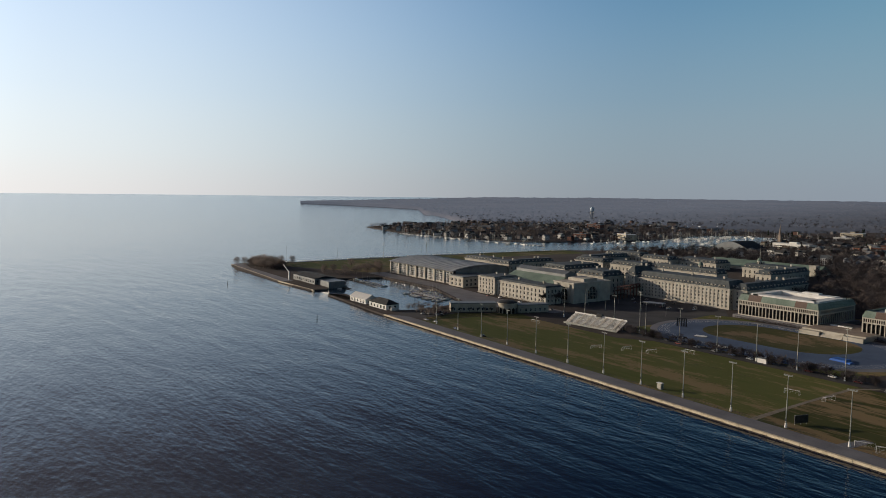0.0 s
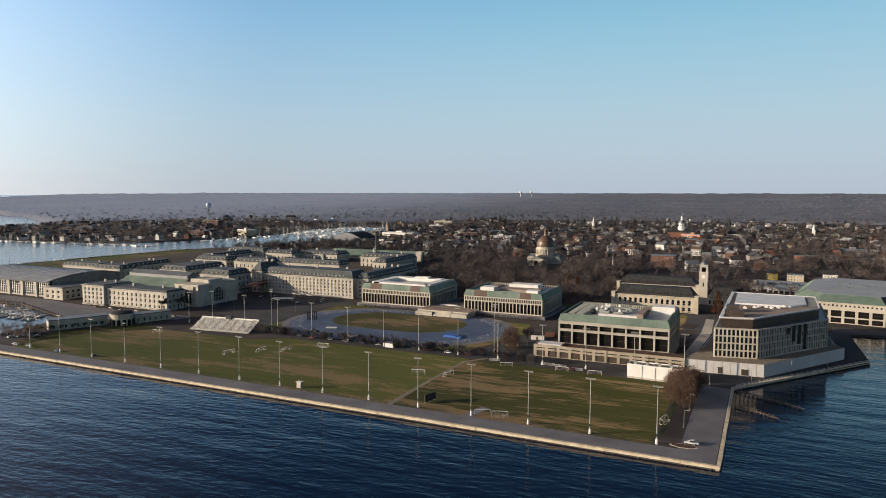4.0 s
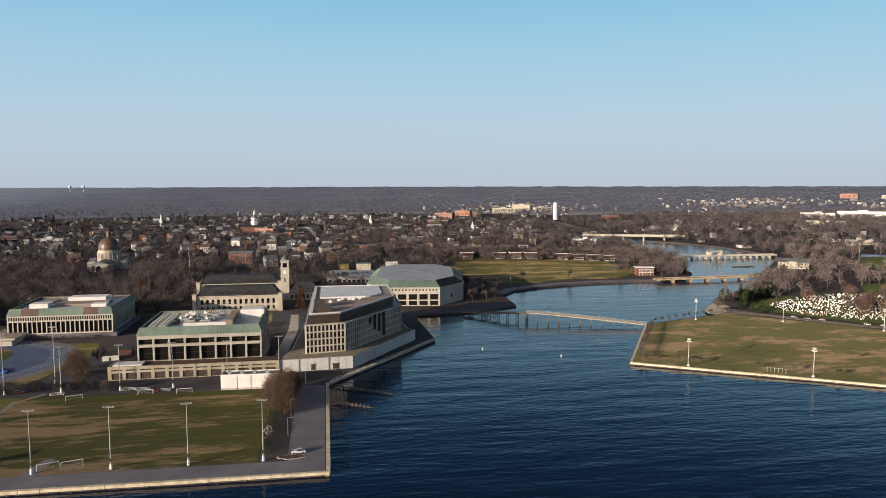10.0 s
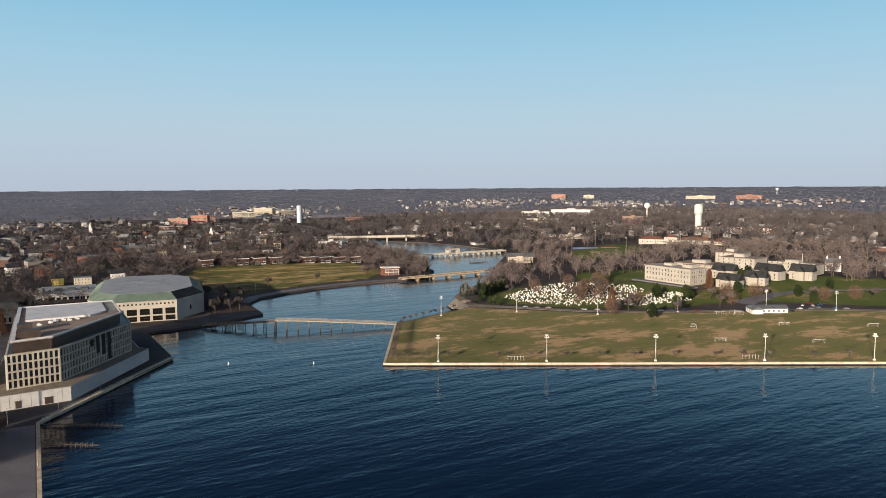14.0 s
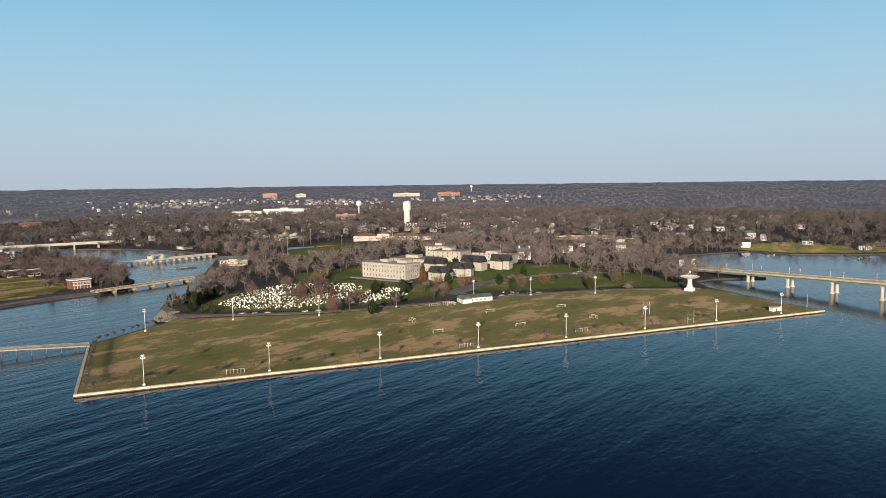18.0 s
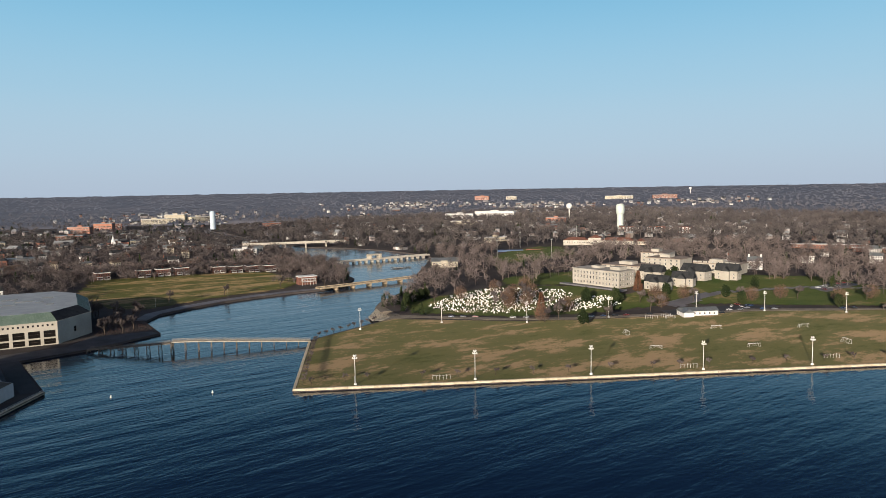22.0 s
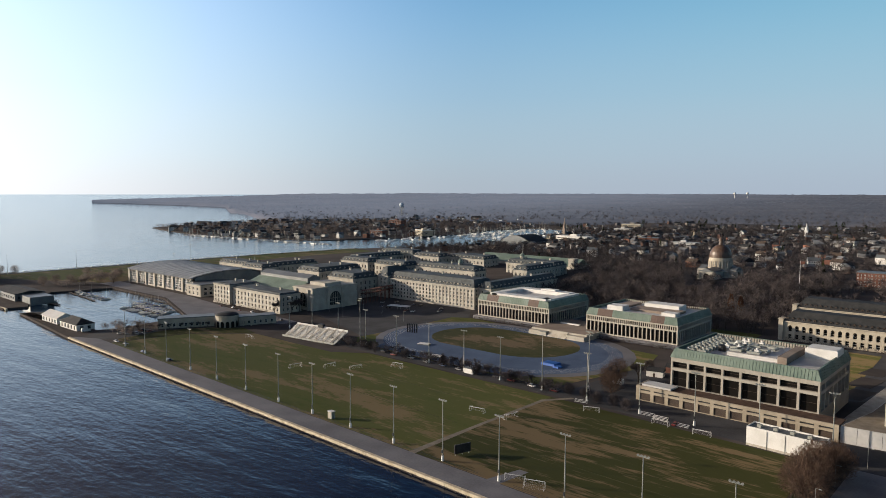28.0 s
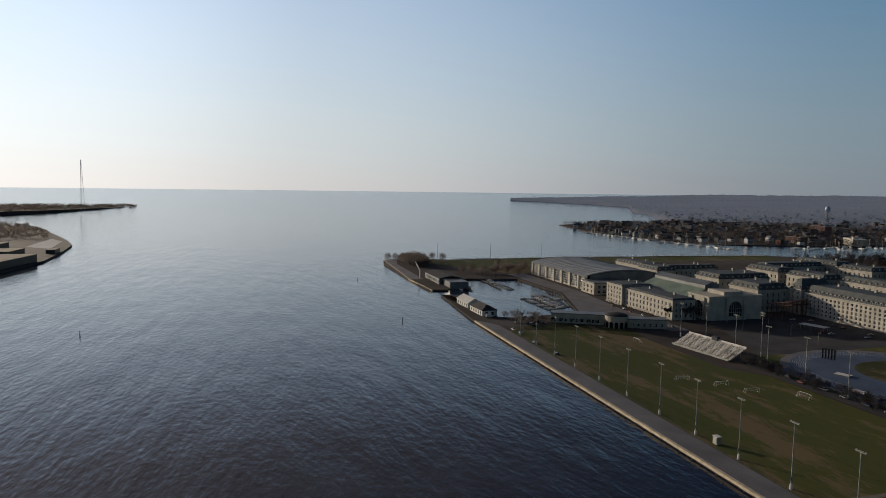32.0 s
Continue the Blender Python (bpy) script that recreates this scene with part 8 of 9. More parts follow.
for x, y, l, w, h, mt, lb in ((68, 552, 13, 11, 11, HOUSE_WALLS[0], "tall white house with a gable above the trees"), (14, 556, 11, 9, 7, YELLOW, "yellow clapboard house in a row"), (34, 556, 16, 9, 7, HOUSE_WALLS[1], "cream row house with a flat roof"), (46, 726, 22, 14, 10, HOUSE_WALLS[4], "brick house with a white cornice"),
                              (-116, 612, 28, 18, 14, BRICK, "large red brick block with a grey roof")):
    t = thing("town_block", at_ground(x, y), lb, "house")
    part("wall", Geo().box(0, l, 0, w, -2, h), mt, t)
    g = Geo()
    (gable_roof(g, 0, l, 0, w, h, h + 4) if l < 14 else g.box(-0.4, l + 0.4, -0.4, w + 0.4, h, h + 0.7))
    part("roof", g, LEAD if l > 14 else SLATE, t)
    for k in range(int(l / 3)):
        for j in range(int(h / 3.4)):
            part("window", pane_mesh(1.1, 1.7, 1, WHITE, GLASS), None, t).matrix_local = pose(0.9 + k * 3, -0.08, 1.0 + j * 3.3)
# the town near the campus
count = 0
for n in range(9000):
    if count >= 140:
        break
    x, y = rt.uniform(-860, 470), 560 + 800 * rt.random() ** 1.2
    if (x > 100 and y < 680) or (-345 < x < -120 and y < 640) or (x < -380 and y < 700):
        continue
    if not inside(LAND_TOWN, x, y) or from_shore(x, y) < 30 or not free(x, y, 9):
        continue
    place_house(rt.randrange(len(kits)), x, y, rt.choice((-12, 78, 168, -12, 20)) + rt.uniform(-6, 6))
    count += 1
for x, y in ((1189, -31), (1163, -108), (1271, -161), (1363, 255), (1298, 216), (1044, 207), (969, 176), (900, 225), (1433, 19), (1120, 40), (1240, 60), (980, 240), (1050, 300), (1320, 130), (1230, 330)):
    place_house(rt.choice((0, 4, 7, 10, 13)), x, y, -60 + rt.uniform(-15, 15))
for x, y in ((-1665, 690), (-1610, 700), (-1560, 685), (-1500, 690), (-1440, 670), (-1390, 665), (-1345, 680), (-1290, 705), (-1240, 715), (-1196, 735), (-1160, 760), (-1140, 800), (-1120, 850), (-1100, 900), (-1085, 960), (-1720, 720), (-1640, 740), (-1530, 730), (-1420, 715), (-1330, 730), (-1250, 760), (-1190, 800), (-1160, 880), (-1140, 950)):
    place_house(rt.choice((0, 4, 7, 10, 13, 3, 1)), x, y, rt.uniform(0, 180))

# churches and larger blocks that stand out of the town
def spire(x, y, h, mat, label):
    t = thing("church", at_ground(x, y), label, "church", "churches")
    part("nave", Geo().box(-6, 6, 0, 24, -2, 9), BRICK, t)
    g = Geo(pose(6.0, 0, 0, 0, 0, 90))
    gable_roof(g, 0, 24, 0, 12, 9, 15)
    part("roof", g, SLATE, t)
    part("tower", Geo().box(-3, 3, -5, 1, -2, h * 0.5), mat, t)
    part("spire", Geo(pose(0, -2, 0)).cyl(0, 0, h * 0.5, h, 3.2, 0.05, 8), mat, t)


spire(-60, 1330, 42, SLATE, "brick church with a sharp grey spire")
spire(-778, 1131, 48, GRAVEL_ROOF, "brick church with a tall brown spire in the town")
spire(100, 1354, 26, WHITE, "church with a small white steeple")
spire(-365, 1399, 30, WHITE, "church with a slim white steeple")
spire(287, 1112, 22, WHITE, "small church with a white belfry")
BLOCKS = [(536, 1968, 70, 30, 16, 1, "pale hospital block on the skyline"), (620, 2040, 60, 34, 24, 1, "tall pale hospital block"), (690, 2000, 60, 30, 16, 1, "pale office block on the skyline"), (740, 1545, 44, 24, 18, 2, "red brick apartment block among the trees"), (294, 1644, 50, 26, 16, 4, "orange brick apartment block"), (404, 1790, 40, 24, 16, 2, "red brick apartment block among the trees"),
          (360, 1700, 44, 24, 20, 4, "orange brick parking block"), (1369, 1446, 118, 30, 20, 0, "long white apartment block above the woods"), (1284, 1482, 84, 28, 15, 0, "white stepped block above the woods"), (1090, 1200, 78, 30, 9, 1, "low tan parking deck above the woods"), (1289, 1063, 50, 24, 14, 4, "low block with a terracotta roof"), (1081, 876, 40, 22, 10, 2, "low brick school building"),
          (2264, 2545, 70, 40, 20, 4, "cream apartment blocks on the skyline"), (2380, 2437, 50, 40, 16, 1, "cream block on the skyline"), (2660, 2040, 130, 40, 15, 1, "long pale mall on the skyline"), (2800, 1870, 110, 40, 18, 4, "long pink mall on the skyline"), (-1116, 1012, 60, 26, 12, 1, "cream waterfront warehouse across the harbour"),
          (-1156, 905, 34, 20, 12, 2, "dark red waterfront building"), (-1320, 1120, 40, 22, 16, 2, "red brick condominium across the harbour"), (-839, 1505, 50, 22, 16, 1, "pale apartment block in the town"), (-733, 1026, 80, 22, 14, 0, "long white waterfront hotel"), (-545, 1008, 36, 16, 10, 2, "brick block with a flat roof"), (-450, 928, 40, 18, 10, 0, "low white block in the town"), (-110, 961, 46, 18, 11, 2, "long brick college hall"),
          (-132, 1090, 40, 22, 13, 4, "sunlit brick hall below the statehouse"), (-900, 880, 1, 1, 1, 0, ""), (230, 1345, 50, 22, 12, 2, "brick block in the town"), (420, 900, 40, 18, 9, 0, "white row of shops"), (1460, 1440, 50, 24, 16, 0, "white office block above the woods"), (825, 737, 36, 18, 9, 1, "tan gymnasium beside the field"), (-789, 1370, 40, 20, 12, 0, "white block in the town"), (110, 873, 34, 16, 9, 3, "grey block in the town")]
for x, y, l, w, h, wi, lb in BLOCKS:
    if not lb:
        continue
    if y < 1300:
        TAKEN.append((x, y, l * 0.5))
    t = thing("large_block", at_ground(x, y, rt.choice((-10, 10, -30)) if x < 900 else -48), lb, "building")
    floors_ = max(2, int(h / 4))
    block(t, l, w, -2, h, [(3, l / 3 - 2.5, [(1 + (h - 2) * k / floors_, 1 + (h - 2) * k / floors_ + 1.9) for k in range(floors_)][:4], 1), None, None, None], HOUSE_WALLS[wi], d=0.5, deep=0.3)
    part("roof", Geo().box(-0.3, l + 0.3, -0.3, w + 0.3, h, h + 0.9), WHITE_ROOF if wi in (0, 1) else LEAD, t)
    part("roof_house", Geo().box(l * 0.4, l * 0.6, w * 0.3, w * 0.7, h + 0.9, h + 4), HOUSE_WALLS[wi], t)

# far houses: too many to count
SPECK_WALLS = island_material("far_house_walls", [(0.18, 0.10, 0.08), (0.26, 0.23, 0.21), (0.42, 0.41, 0.39), (0.72, 0.72, 0.70), (0.30, 0.27, 0.26)], 0.7, size=0.03, share=0.6)
SPECK_ROOFS = island_material("far_house_roofs", [(0.03, 0.033, 0.038), (0.05, 0.052, 0.058), (0.09, 0.092, 0.10), (0.26, 0.27, 0.28)], 0.7, size=0.03, share=0.6)
gw, gr = Geo(), Geo()
n = 0
hubs = [(rt.uniform(-62, -14), rt.uniform(2000, 3300)) for k in range(15)] + [(-34, 3100), (-36, 3200), (-48, 2500), (-4, 1900), (2, 2000)]
while n < 1800:
    if rt.random() < 0.5:
        yaw_, r_ = radians(rt.uniform(-80, 46)), rt.uniform(1200, 1900)
        if rt.random() < 0.55:
            # far suburbs lie in knots among the woods
            a, b = rt.choice(hubs)
            yaw_, r_ = radians(a + rt.gauss(0, 2.4)), b + rt.gauss(0, 120)
        x, y = EYE[0] - r_ * math.sin(yaw_), EYE[1] + r_ * math.cos(yaw_)
    else:
        x, y = rt.uniform(-1000, 600), 1000 + 750 * rt.random() ** 1.3
        if rt.random() < 0.42:
            x, y = rt.uniform(-2200, -1080), 690 + 900 * rt.random() ** 1.6
        elif rt.random() < 0.55:
            # the old town lies close-built below the yard
            x, y = rt.uniform(-790, 40), rt.uniform(690, 1300)
    r_ = math.hypot(x - EYE[0], y - EYE[1])
    if r_ > 2200 and math.degrees(math.atan2(EYE[0] - x, y - EYE[1])) > 44:
        continue
    if r_ < 2250 and not (inside(LAND_TOWN, x, y) | inside(LAND_POINT, x, y) | inside(LAND_EAST, x, y)):
        continue
    if r_ < 2250 and from_shore(x, y) < 25 or r_ < 880 or not free(x, y, 6):
        continue
    z = float(ground_z(x, y))
    s = 0.9
    l, w, h = rt.uniform(8, 16) * s, rt.uniform(7, 11) * s, rt.choice((5, 6.5, 9)) * s
    if rt.random() < 0.06:
        l, w = l * 2.4, w * 1.8
    gw.m = gr.m = pose(x, y, z, 0, 0, rt.uniform(0, 180))
    gw.box(0, l, 0, w, -1, h)
    gable_roof(gr, 0, l, 0, w, h, h + w * 0.35)
    n += 1
solid("far_house_walls", gw, SPECK_WALLS, "walls of hundreds of distant houses among trees", "houses", "stuff")
solid("far_house_roofs", gr, SPECK_ROOFS, "roofs of hundreds of distant houses among trees", "houses", "stuff")

# harbour boats and masts far off
gm, gh = Geo(), Geo()
for k in range(480):
    t = rt.random()
    x, y = -1500 + 480 * t + rt.gauss(0, 8), 640 + 40 * t + rt.gauss(0, 6)
    if k % 3 == 1:
        x, y = -1040 + rt.gauss(0, 18), rt.uniform(820, 1400)
    if k % 3 == 2:
        x, y = rt.uniform(-1040, -860), rt.uniform(1000, 1480)
    if k % 11 == 0:
        x, y = rt.uniform(-1700, -1250), rt.uniform(1250, 1700)
    gh.m = gm.m = pose(x, y, 0 if k % 11 else 12, 0, 0, rt.uniform(0, 180))
    gh.box(-4.5, 4.5, -1.4, 1.4, 0, 1.6, 0.4)
    if rt.random() < 0.75:
        gm.box(-0.13, 0.13, -0.13, 0.13, 1, rt.uniform(12, 19))
solid("far_boats", gh, WHITE, "rows of moored white boats in the harbour", "boats", "stuff")
solid("far_masts", gm, STEEL, "thicket of bare masts in the harbour", "masts", "stuff")

# ---- trees ----
def twig_tree(seed, twigs, limbs, spread, low, twig_len, twig_w):
    """A bare tree one metre high as loose slivers: trunk, limbs and a haze of twigs."""
    r = np.random.default_rng(seed)
    tris = []

    def sliver(a, b, w):
        a, b = np.array(a, float), np.array(b, float)
        d = b - a
        s = np.cross(d, r.normal(size=3))
        s = s / (np.linalg.norm(s) + 1e-9) * w
        tris.append((a - s, a + s, b))

    for k in range(3):
        a = 2.1 * k
        s = np.array([np.cos(a), np.sin(a), 0]) * 0.022
        tris.append((-s, s, np.array([0, 0, 0.62])))
    tips = []
    for k in range(limbs):
        a, z = 2 * np.pi * k / limbs + r.uniform(-0.4, 0.4), r.uniform(low, 0.55)
        out = r.uniform(0.4, 1.0) * spread
        tip = np.array([out * np.cos(a), out * np.sin(a), z + r.uniform(0.18, 0.42)])
        sliver((0, 0, z), tip, 0.011)
        tips.append(((0, 0, z), tip))
    for k in range(twigs):
        base, tip = tips[r.integers(len(tips))]
        p = np.array(base) + (tip - np.array(base)) * r.uniform(0.35, 1.05) + r.normal(0, 0.05, 3)
        d = r.normal(size=3) * np.array([1, 1, 0.7]) + np.array([p[0], p[1], 0.35]) * 1.6
        d = d / np.linalg.norm(d) * twig_len * r.uniform(0.5, 1.3)
        q = p + d
        q[2] = min(q[2], 1.0)
        sliver(p, q, twig_w * r.uniform(0.6, 1.4))
    return np.array(tris)


def conifer(seed, n):
    r = np.random.default_rng(seed)
    tris = []
    for k in range(n):
        z = r.uniform(0.06, 0.97)
        a, rad = r.uniform(0, 2 * np.pi), (1 - z) * 0.30 + 0.03
        c = np.array([np.cos(a), np.sin(a), 0])
        p = c * rad * r.uniform(0.2, 0.5) + [0, 0, z + 0.04]
        q = c * rad * r.uniform(0.8, 1.2) + [0, 0, z - 0.06]
        s = np.array([-np.sin(a), np.cos(a), 0.2]) * 0.07
        tris.append((p - s, p + s, q))
    return np.array(tris)


def scatter(name, spots, templates, mat, label, category="trees"):
    """Many trees in one mesh. spots: rows of x, y, z, height, width factor."""
    rr = np.random.default_rng(len(spots))
    spots = np.asarray(spots, float)
    which, turn = rr.integers(len(templates), size=len(spots)), rr.uniform(0, 2 * np.pi, len(spots))
    chunks = []
    for k, t in enumerate(templates):
        s, a = spots[which == k], turn[which == k]
        if not len(s):
            continue
        c, si = np.cos(a)[:, None, None], np.sin(a)[:, None, None]
        x, y, z = t[None, ..., 0], t[None, ..., 1], t[None, ..., 2]
        h, w = s[:, 3, None, None], (s[:, 3] * s[:, 4])[:, None, None]
        chunks.append(np.stack([(c * x - si * y) * w + s[:, 0, None, None], (si * x + c * y) * w + s[:, 1, None, None], z * h + s[:, 2, None, None]], -1).reshape(-1, 3))
    v = np.concatenate(chunks)
    n = len(v) // 3
    me = bpy.data.meshes.new(name)
    me.vertices.add(len(v))
    me.vertices.foreach_set("co", v.ravel())
    me.loops.add(len(v))
    me.loops.foreach_set("vertex_index", np.arange(len(v), dtype=np.int32))
    me.polygons.add(n)
    me.polygons.foreach_set("loop_start", np.arange(0, len(v), 3, dtype=np.int32))
    me.materials.append(mat)
    me.update()
    return tagged(new(name, me), label, category, kind="stuff")


MID = [twig_tree(k, 118, 8, 0.38, 0.14, 0.23, 0.0135) for k in range(6)]
FAR = [twig_tree(20 + k, 44, 6, 0.38, 0.10, 0.27, 0.027) for k in range(5)]
LAST = [twig_tree(40 + k, 22, 4, 0.40, 0.04, 0.34, 0.06) for k in range(5)]
FIR = [conifer(k, 90) for k in range(3)]
rs = np.random.default_rng(33)


def wood(n, x0, x1, y0, y1, keep, low=9, high=17, gap=6.0):
    """Random spots for trees where keep(x, y) allows."""
    x, y = rs.uniform(x0, x1, n), rs.uniform(y0, y1, n)
    ok = keep(x, y)
    x, y = x[ok], y[ok]
    near = np.ones(len(x), bool)
    for a, b, c in TAKEN:
        near &= (x - a) ** 2 + (y - b) ** 2 > (c * 0.75) ** 2
    x, y = x[near], y[near]
    return np.stack([x, y, ground_z(x, y) - 0.2, rs.uniform(low, high, len(x)), rs.uniform(0.8, 1.25, len(x))], -1)


CAMPUS = [(-960, -10), (5, -10), (75, 212), (110, 306), (125, 330), (125, 470), (30, 470), (-120, 425), (-120, 330), (-330, 330), (-330, 405), (-385, 520), (-400, 600), (-560, 600), (-720, 640), (-960, 660)]
FIELD_C = [(140, 480), (165, 412), (232, 436), (300, 452), (360, 452), (378, 520), (378, 650), (170, 655), (130, 560)]


def town_ok(x, y):
    return inside(LAND_TOWN, x, y) & ~inside(CAMPUS, x, y) & ~inside(FIELD_C, x, y) & (from_shore(x, y) > 6) & (np.hypot(x + 246, y - 575) > 36) & ((rs.random(np.shape(x)) < 0.55) | (x < -790) | (x > 40) | (y < 690) | (y > 1300))


yard = wood(560, -335, -118, 335, 560, lambda x, y: (np.hypot(x + 246, y - 575) > 50) & ~((abs(x + 246 - (600 - y) * 0.31) < 24) & (y > 470)), 12, 20)
town = wood(8200, -860, 560, 440, 1500, town_ok, 8, 16)
roadside = wood(150, -338, -152, 121, 133, lambda x, y: rs.random(len(x)) < 0.8, 4, 8)
front_row = wood(130, 150, 390, 624, 646, lambda x, y: rs.random(len(x)) < 0.7, 7, 12)
creek = np.concatenate([front_row, wood(70, 330, 424, 470, 540, lambda x, y: (inside(LAND_TOWN, x, y)) & (from_shore(x, y) > 4) & ((x > 378) | (y > 515)), 8, 14)])
creek = np.concatenate([creek, wood(420, 380, 520, 520, 760, lambda x, y: inside(LAND_TOWN, x, y) & (from_shore(x, y) > 3), 9, 16)])
rowt = wood(240, 140, 420, 655, 690, lambda x, y: inside(LAND_TOWN, x, y), 10, 17)
POINT_OPEN = [(176, 130), (624, -140), (700, -30), (720, 160), (640, 215), (540, 205), (535, 280), (510, 340), (430, 335), (370, 320), (340, 300), (236, 235)]
COVE = [(1084, 50), (1070, 12), (1070, -34), (1104, -100), (1164, -172), (1218, -150), (1205, -95), (1222, -34), (1200, 30), (1130, 62)]
STADIUM = [(620, 512), (700, 600), (812, 640), (900, 620), (1000, 600), (1060, 560), (960, 470), (774, 480), (662, 445)]
BUILT = [(535, 280), (530, 190), (600, 170), (720, 170), (780, 330), (640, 340)]
point = wood(11500, 340, 2100, -860, 1700, lambda x, y: inside(LAND_POINT, x, y) & ~inside(POINT_OPEN, x, y) & ~inside(STADIUM, x, y) & ~inside(BUILT, x, y) & (~inside(COVE, x, y) | (rs.random(np.shape(x)) < 0.22)) & (from_shore(x, y) > 5), 12, 21)
bank = wood(260, 340, 580, 300, 560, lambda x, y: inside(LAND_POINT, x, y) & (from_shore(x, y) < 34) & (from_shore(x, y) > 3), 8, 15)
bankr = wood(300, 600, 1200, -260, 130, lambda x, y: inside(LAND_POINT, x, y) & ~inside(POINT_OPEN, x, y) & ~inside(COVE, x, y) & (from_shore(x, y) < 60) & (from_shore(x, y) > 4), 12, 21)
east = wood(1500, -2300, -1080, 660, 1700, lambda x, y: inside(LAND_EAST, x, y) & (from_shore(x, y) > 8) & (np.hypot(x, y + 200) < 2180), 9, 15)
NEAR = [twig_tree(60 + k, 210, 10, 0.38, 0.14, 0.17, 0.0085) for k in range(5)]
scatter("bare_trees_yard", np.concatenate([yard, rowt, creek, roadside]), NEAR, YARD_TWIGS, "dense old bare trees of the yard and the creek", "trees")
near_t = np.hypot(town[:, 0], town[:, 1] + 200) < 1250
near_p = np.hypot(point[:, 0], point[:, 1] + 200) < 1150
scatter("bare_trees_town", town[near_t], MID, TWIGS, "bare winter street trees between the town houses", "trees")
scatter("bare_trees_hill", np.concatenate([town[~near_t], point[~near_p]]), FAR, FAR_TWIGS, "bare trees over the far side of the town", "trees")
scatter("bare_trees_point", np.concatenate([point[near_p], bank, bankr]), MID, YARD_TWIGS, "brown winter woods on the point", "trees")
scatter("bare_trees_east", east, FAR, PALE_TWIGS, "bare trees among the houses across the harbour", "trees")

# far woods, coarser with distance
n = 24000
yaw_, r_ = np.radians(rs.uniform(-105, 68, n)), 1450 + 3380 * rs.random(n) ** 0.9
x, y = EYE[0] - r_ * np.sin(yaw_), EYE[1] + r_ * np.cos(yaw_)
start = np.interp(np.degrees(yaw_), [b[0] for b in BEGIN], [b[1] for b in BEGIN])
stop_ = np.interp(np.degrees(yaw_), [b[0] for b in FINISH], [b[1] for b in FINISH])
ok = np.where(r_ > 2200, (r_ > start + 20) & (r_ < stop_), (inside(LAND_TOWN, x, y) | inside(LAND_POINT, x, y) | inside(LAND_EAST, x, y)) & (from_shore(x, y) > 10))
x, y, r_ = x[ok], y[ok], r_[ok]
grow = 1 + np.clip((r_ - 2000) / 2000, 0, 1.4)
far = np.stack([x, y, ground_z(x, y) - 0.5, rs.uniform(9, 14, len(x)) * np.interp(r_, [2200, 3600], [1, 0.55]), 1.1 * grow], -1)
fade = r_ + rs.normal(0, 420, len(r_)) < 2350
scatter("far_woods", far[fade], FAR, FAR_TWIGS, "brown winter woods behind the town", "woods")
last_rows = r_ + rs.normal(0, 200, len(r_)) > 3300
tagged(scatter("backdrop_woods", far[~fade & ~last_rows], LAST, DISTANT, "wide winter woods beyond the town, haze put in as glow", "backdrop"), kind="structure")
tagged(scatter("backdrop_skyline", far[~fade & last_rows], LAST, FARTHEST, "endless winter woods reaching to the horizon, blue-grey from painted haze", "backdrop"), kind="structure")
spit = np.stack([rs.uniform(-3300, -2440, 1500), rs.uniform(-1350, -585, 1500)], -1)
spit = spit[inside([(-2440, -900), (-2571, -800), (-3040, -585), (-3300, -620), (-3500, -1300), (-2500, -1400)], spit[:, 0], spit[:, 1])]
scatter("spit_woods", np.column_stack([spit, np.full(len(spit), 13.5), rs.uniform(7, 11, len(spit)), np.full(len(spit), 2.4)]), LAST, PALE_TWIGS, "low woods on the far spit", "woods")
quay = wood(900, -1880, -1360, -880, -500, lambda x, y: inside([(-1360, -500), (-1500, -535), (-1820, -650), (-1880, -760), (-1840, -880), (-1380, -640)], x, y), 8, 14)
quay[:, 2] = 2.4
tip = np.concatenate([wood(260, -960, -830, 40, 90, lambda x, y: (x + 895) ** 2 / 2600 + (y - 58) ** 2 / 330 < 1, 7, 15), wood(130, -800, -745, 88, 180, lambda x, y: abs((y - 92) - (-745 - x) * 1.9) < 12, 8, 13), wood(40, -500, -452, 34, 60, lambda x, y: (x + 470) ** 2 + (y - 48) ** 2 < 500, 5, 8)])
tip[:, 2] = 1.4
scatter("bare_trees_basin", np.concatenate([quay, tip]), MID, PALE_TWIGS, "brown bare trees round the basin and the far quay", "trees")

# evergreens here and there
def firs(n, x0, x1, y0, y1, keep, low, high, width):
    s = wood(n, x0, x1, y0, y1, keep, low, high)
    s[:, 4] = width
    return s


def clump(x, y):
    """Evergreens stand in loose groups."""
    return np.sin(x / 31 + 2 * np.sin(y / 57)) + np.sin(y / 37 + 2 * np.sin(x / 71)) + rs.normal(0, 0.5, len(x)) > 0.95


ev = np.concatenate([firs(900, -800, 560, 440, 1500, lambda x, y: town_ok(x, y) & clump(x, y), 7, 15, 0.95), firs(1500, 560, 1900, -300, 1500, lambda x, y: clump(x, y) & inside(LAND_POINT, x, y) & ~inside(POINT_OPEN, x, y) & ~inside(STADIUM, x, y) & ~inside(BUILT, x, y), 7, 14, 1.0),
                     firs(1400, -1400, 2100, 1300, 2150, lambda x, y: (inside(LAND_TOWN, x, y) | inside(LAND_POINT, x, y)) & (from_shore(x, y) > 12) & (np.hypot(x, y + 200) < 2200) & clump(x, y), 9, 15, 1.3),
                     firs(46, 340, 420, 260, 370, lambda x, y: inside(LAND_POINT, x, y) & (from_shore(x, y) < 28) & (from_shore(x, y) > 3), 7, 12, 1.1), firs(30, 430, 520, 510, 640, lambda x, y: inside(LAND_TOWN, x, y) & (from_shore(x, y) > 4), 7, 12, 1.1)])
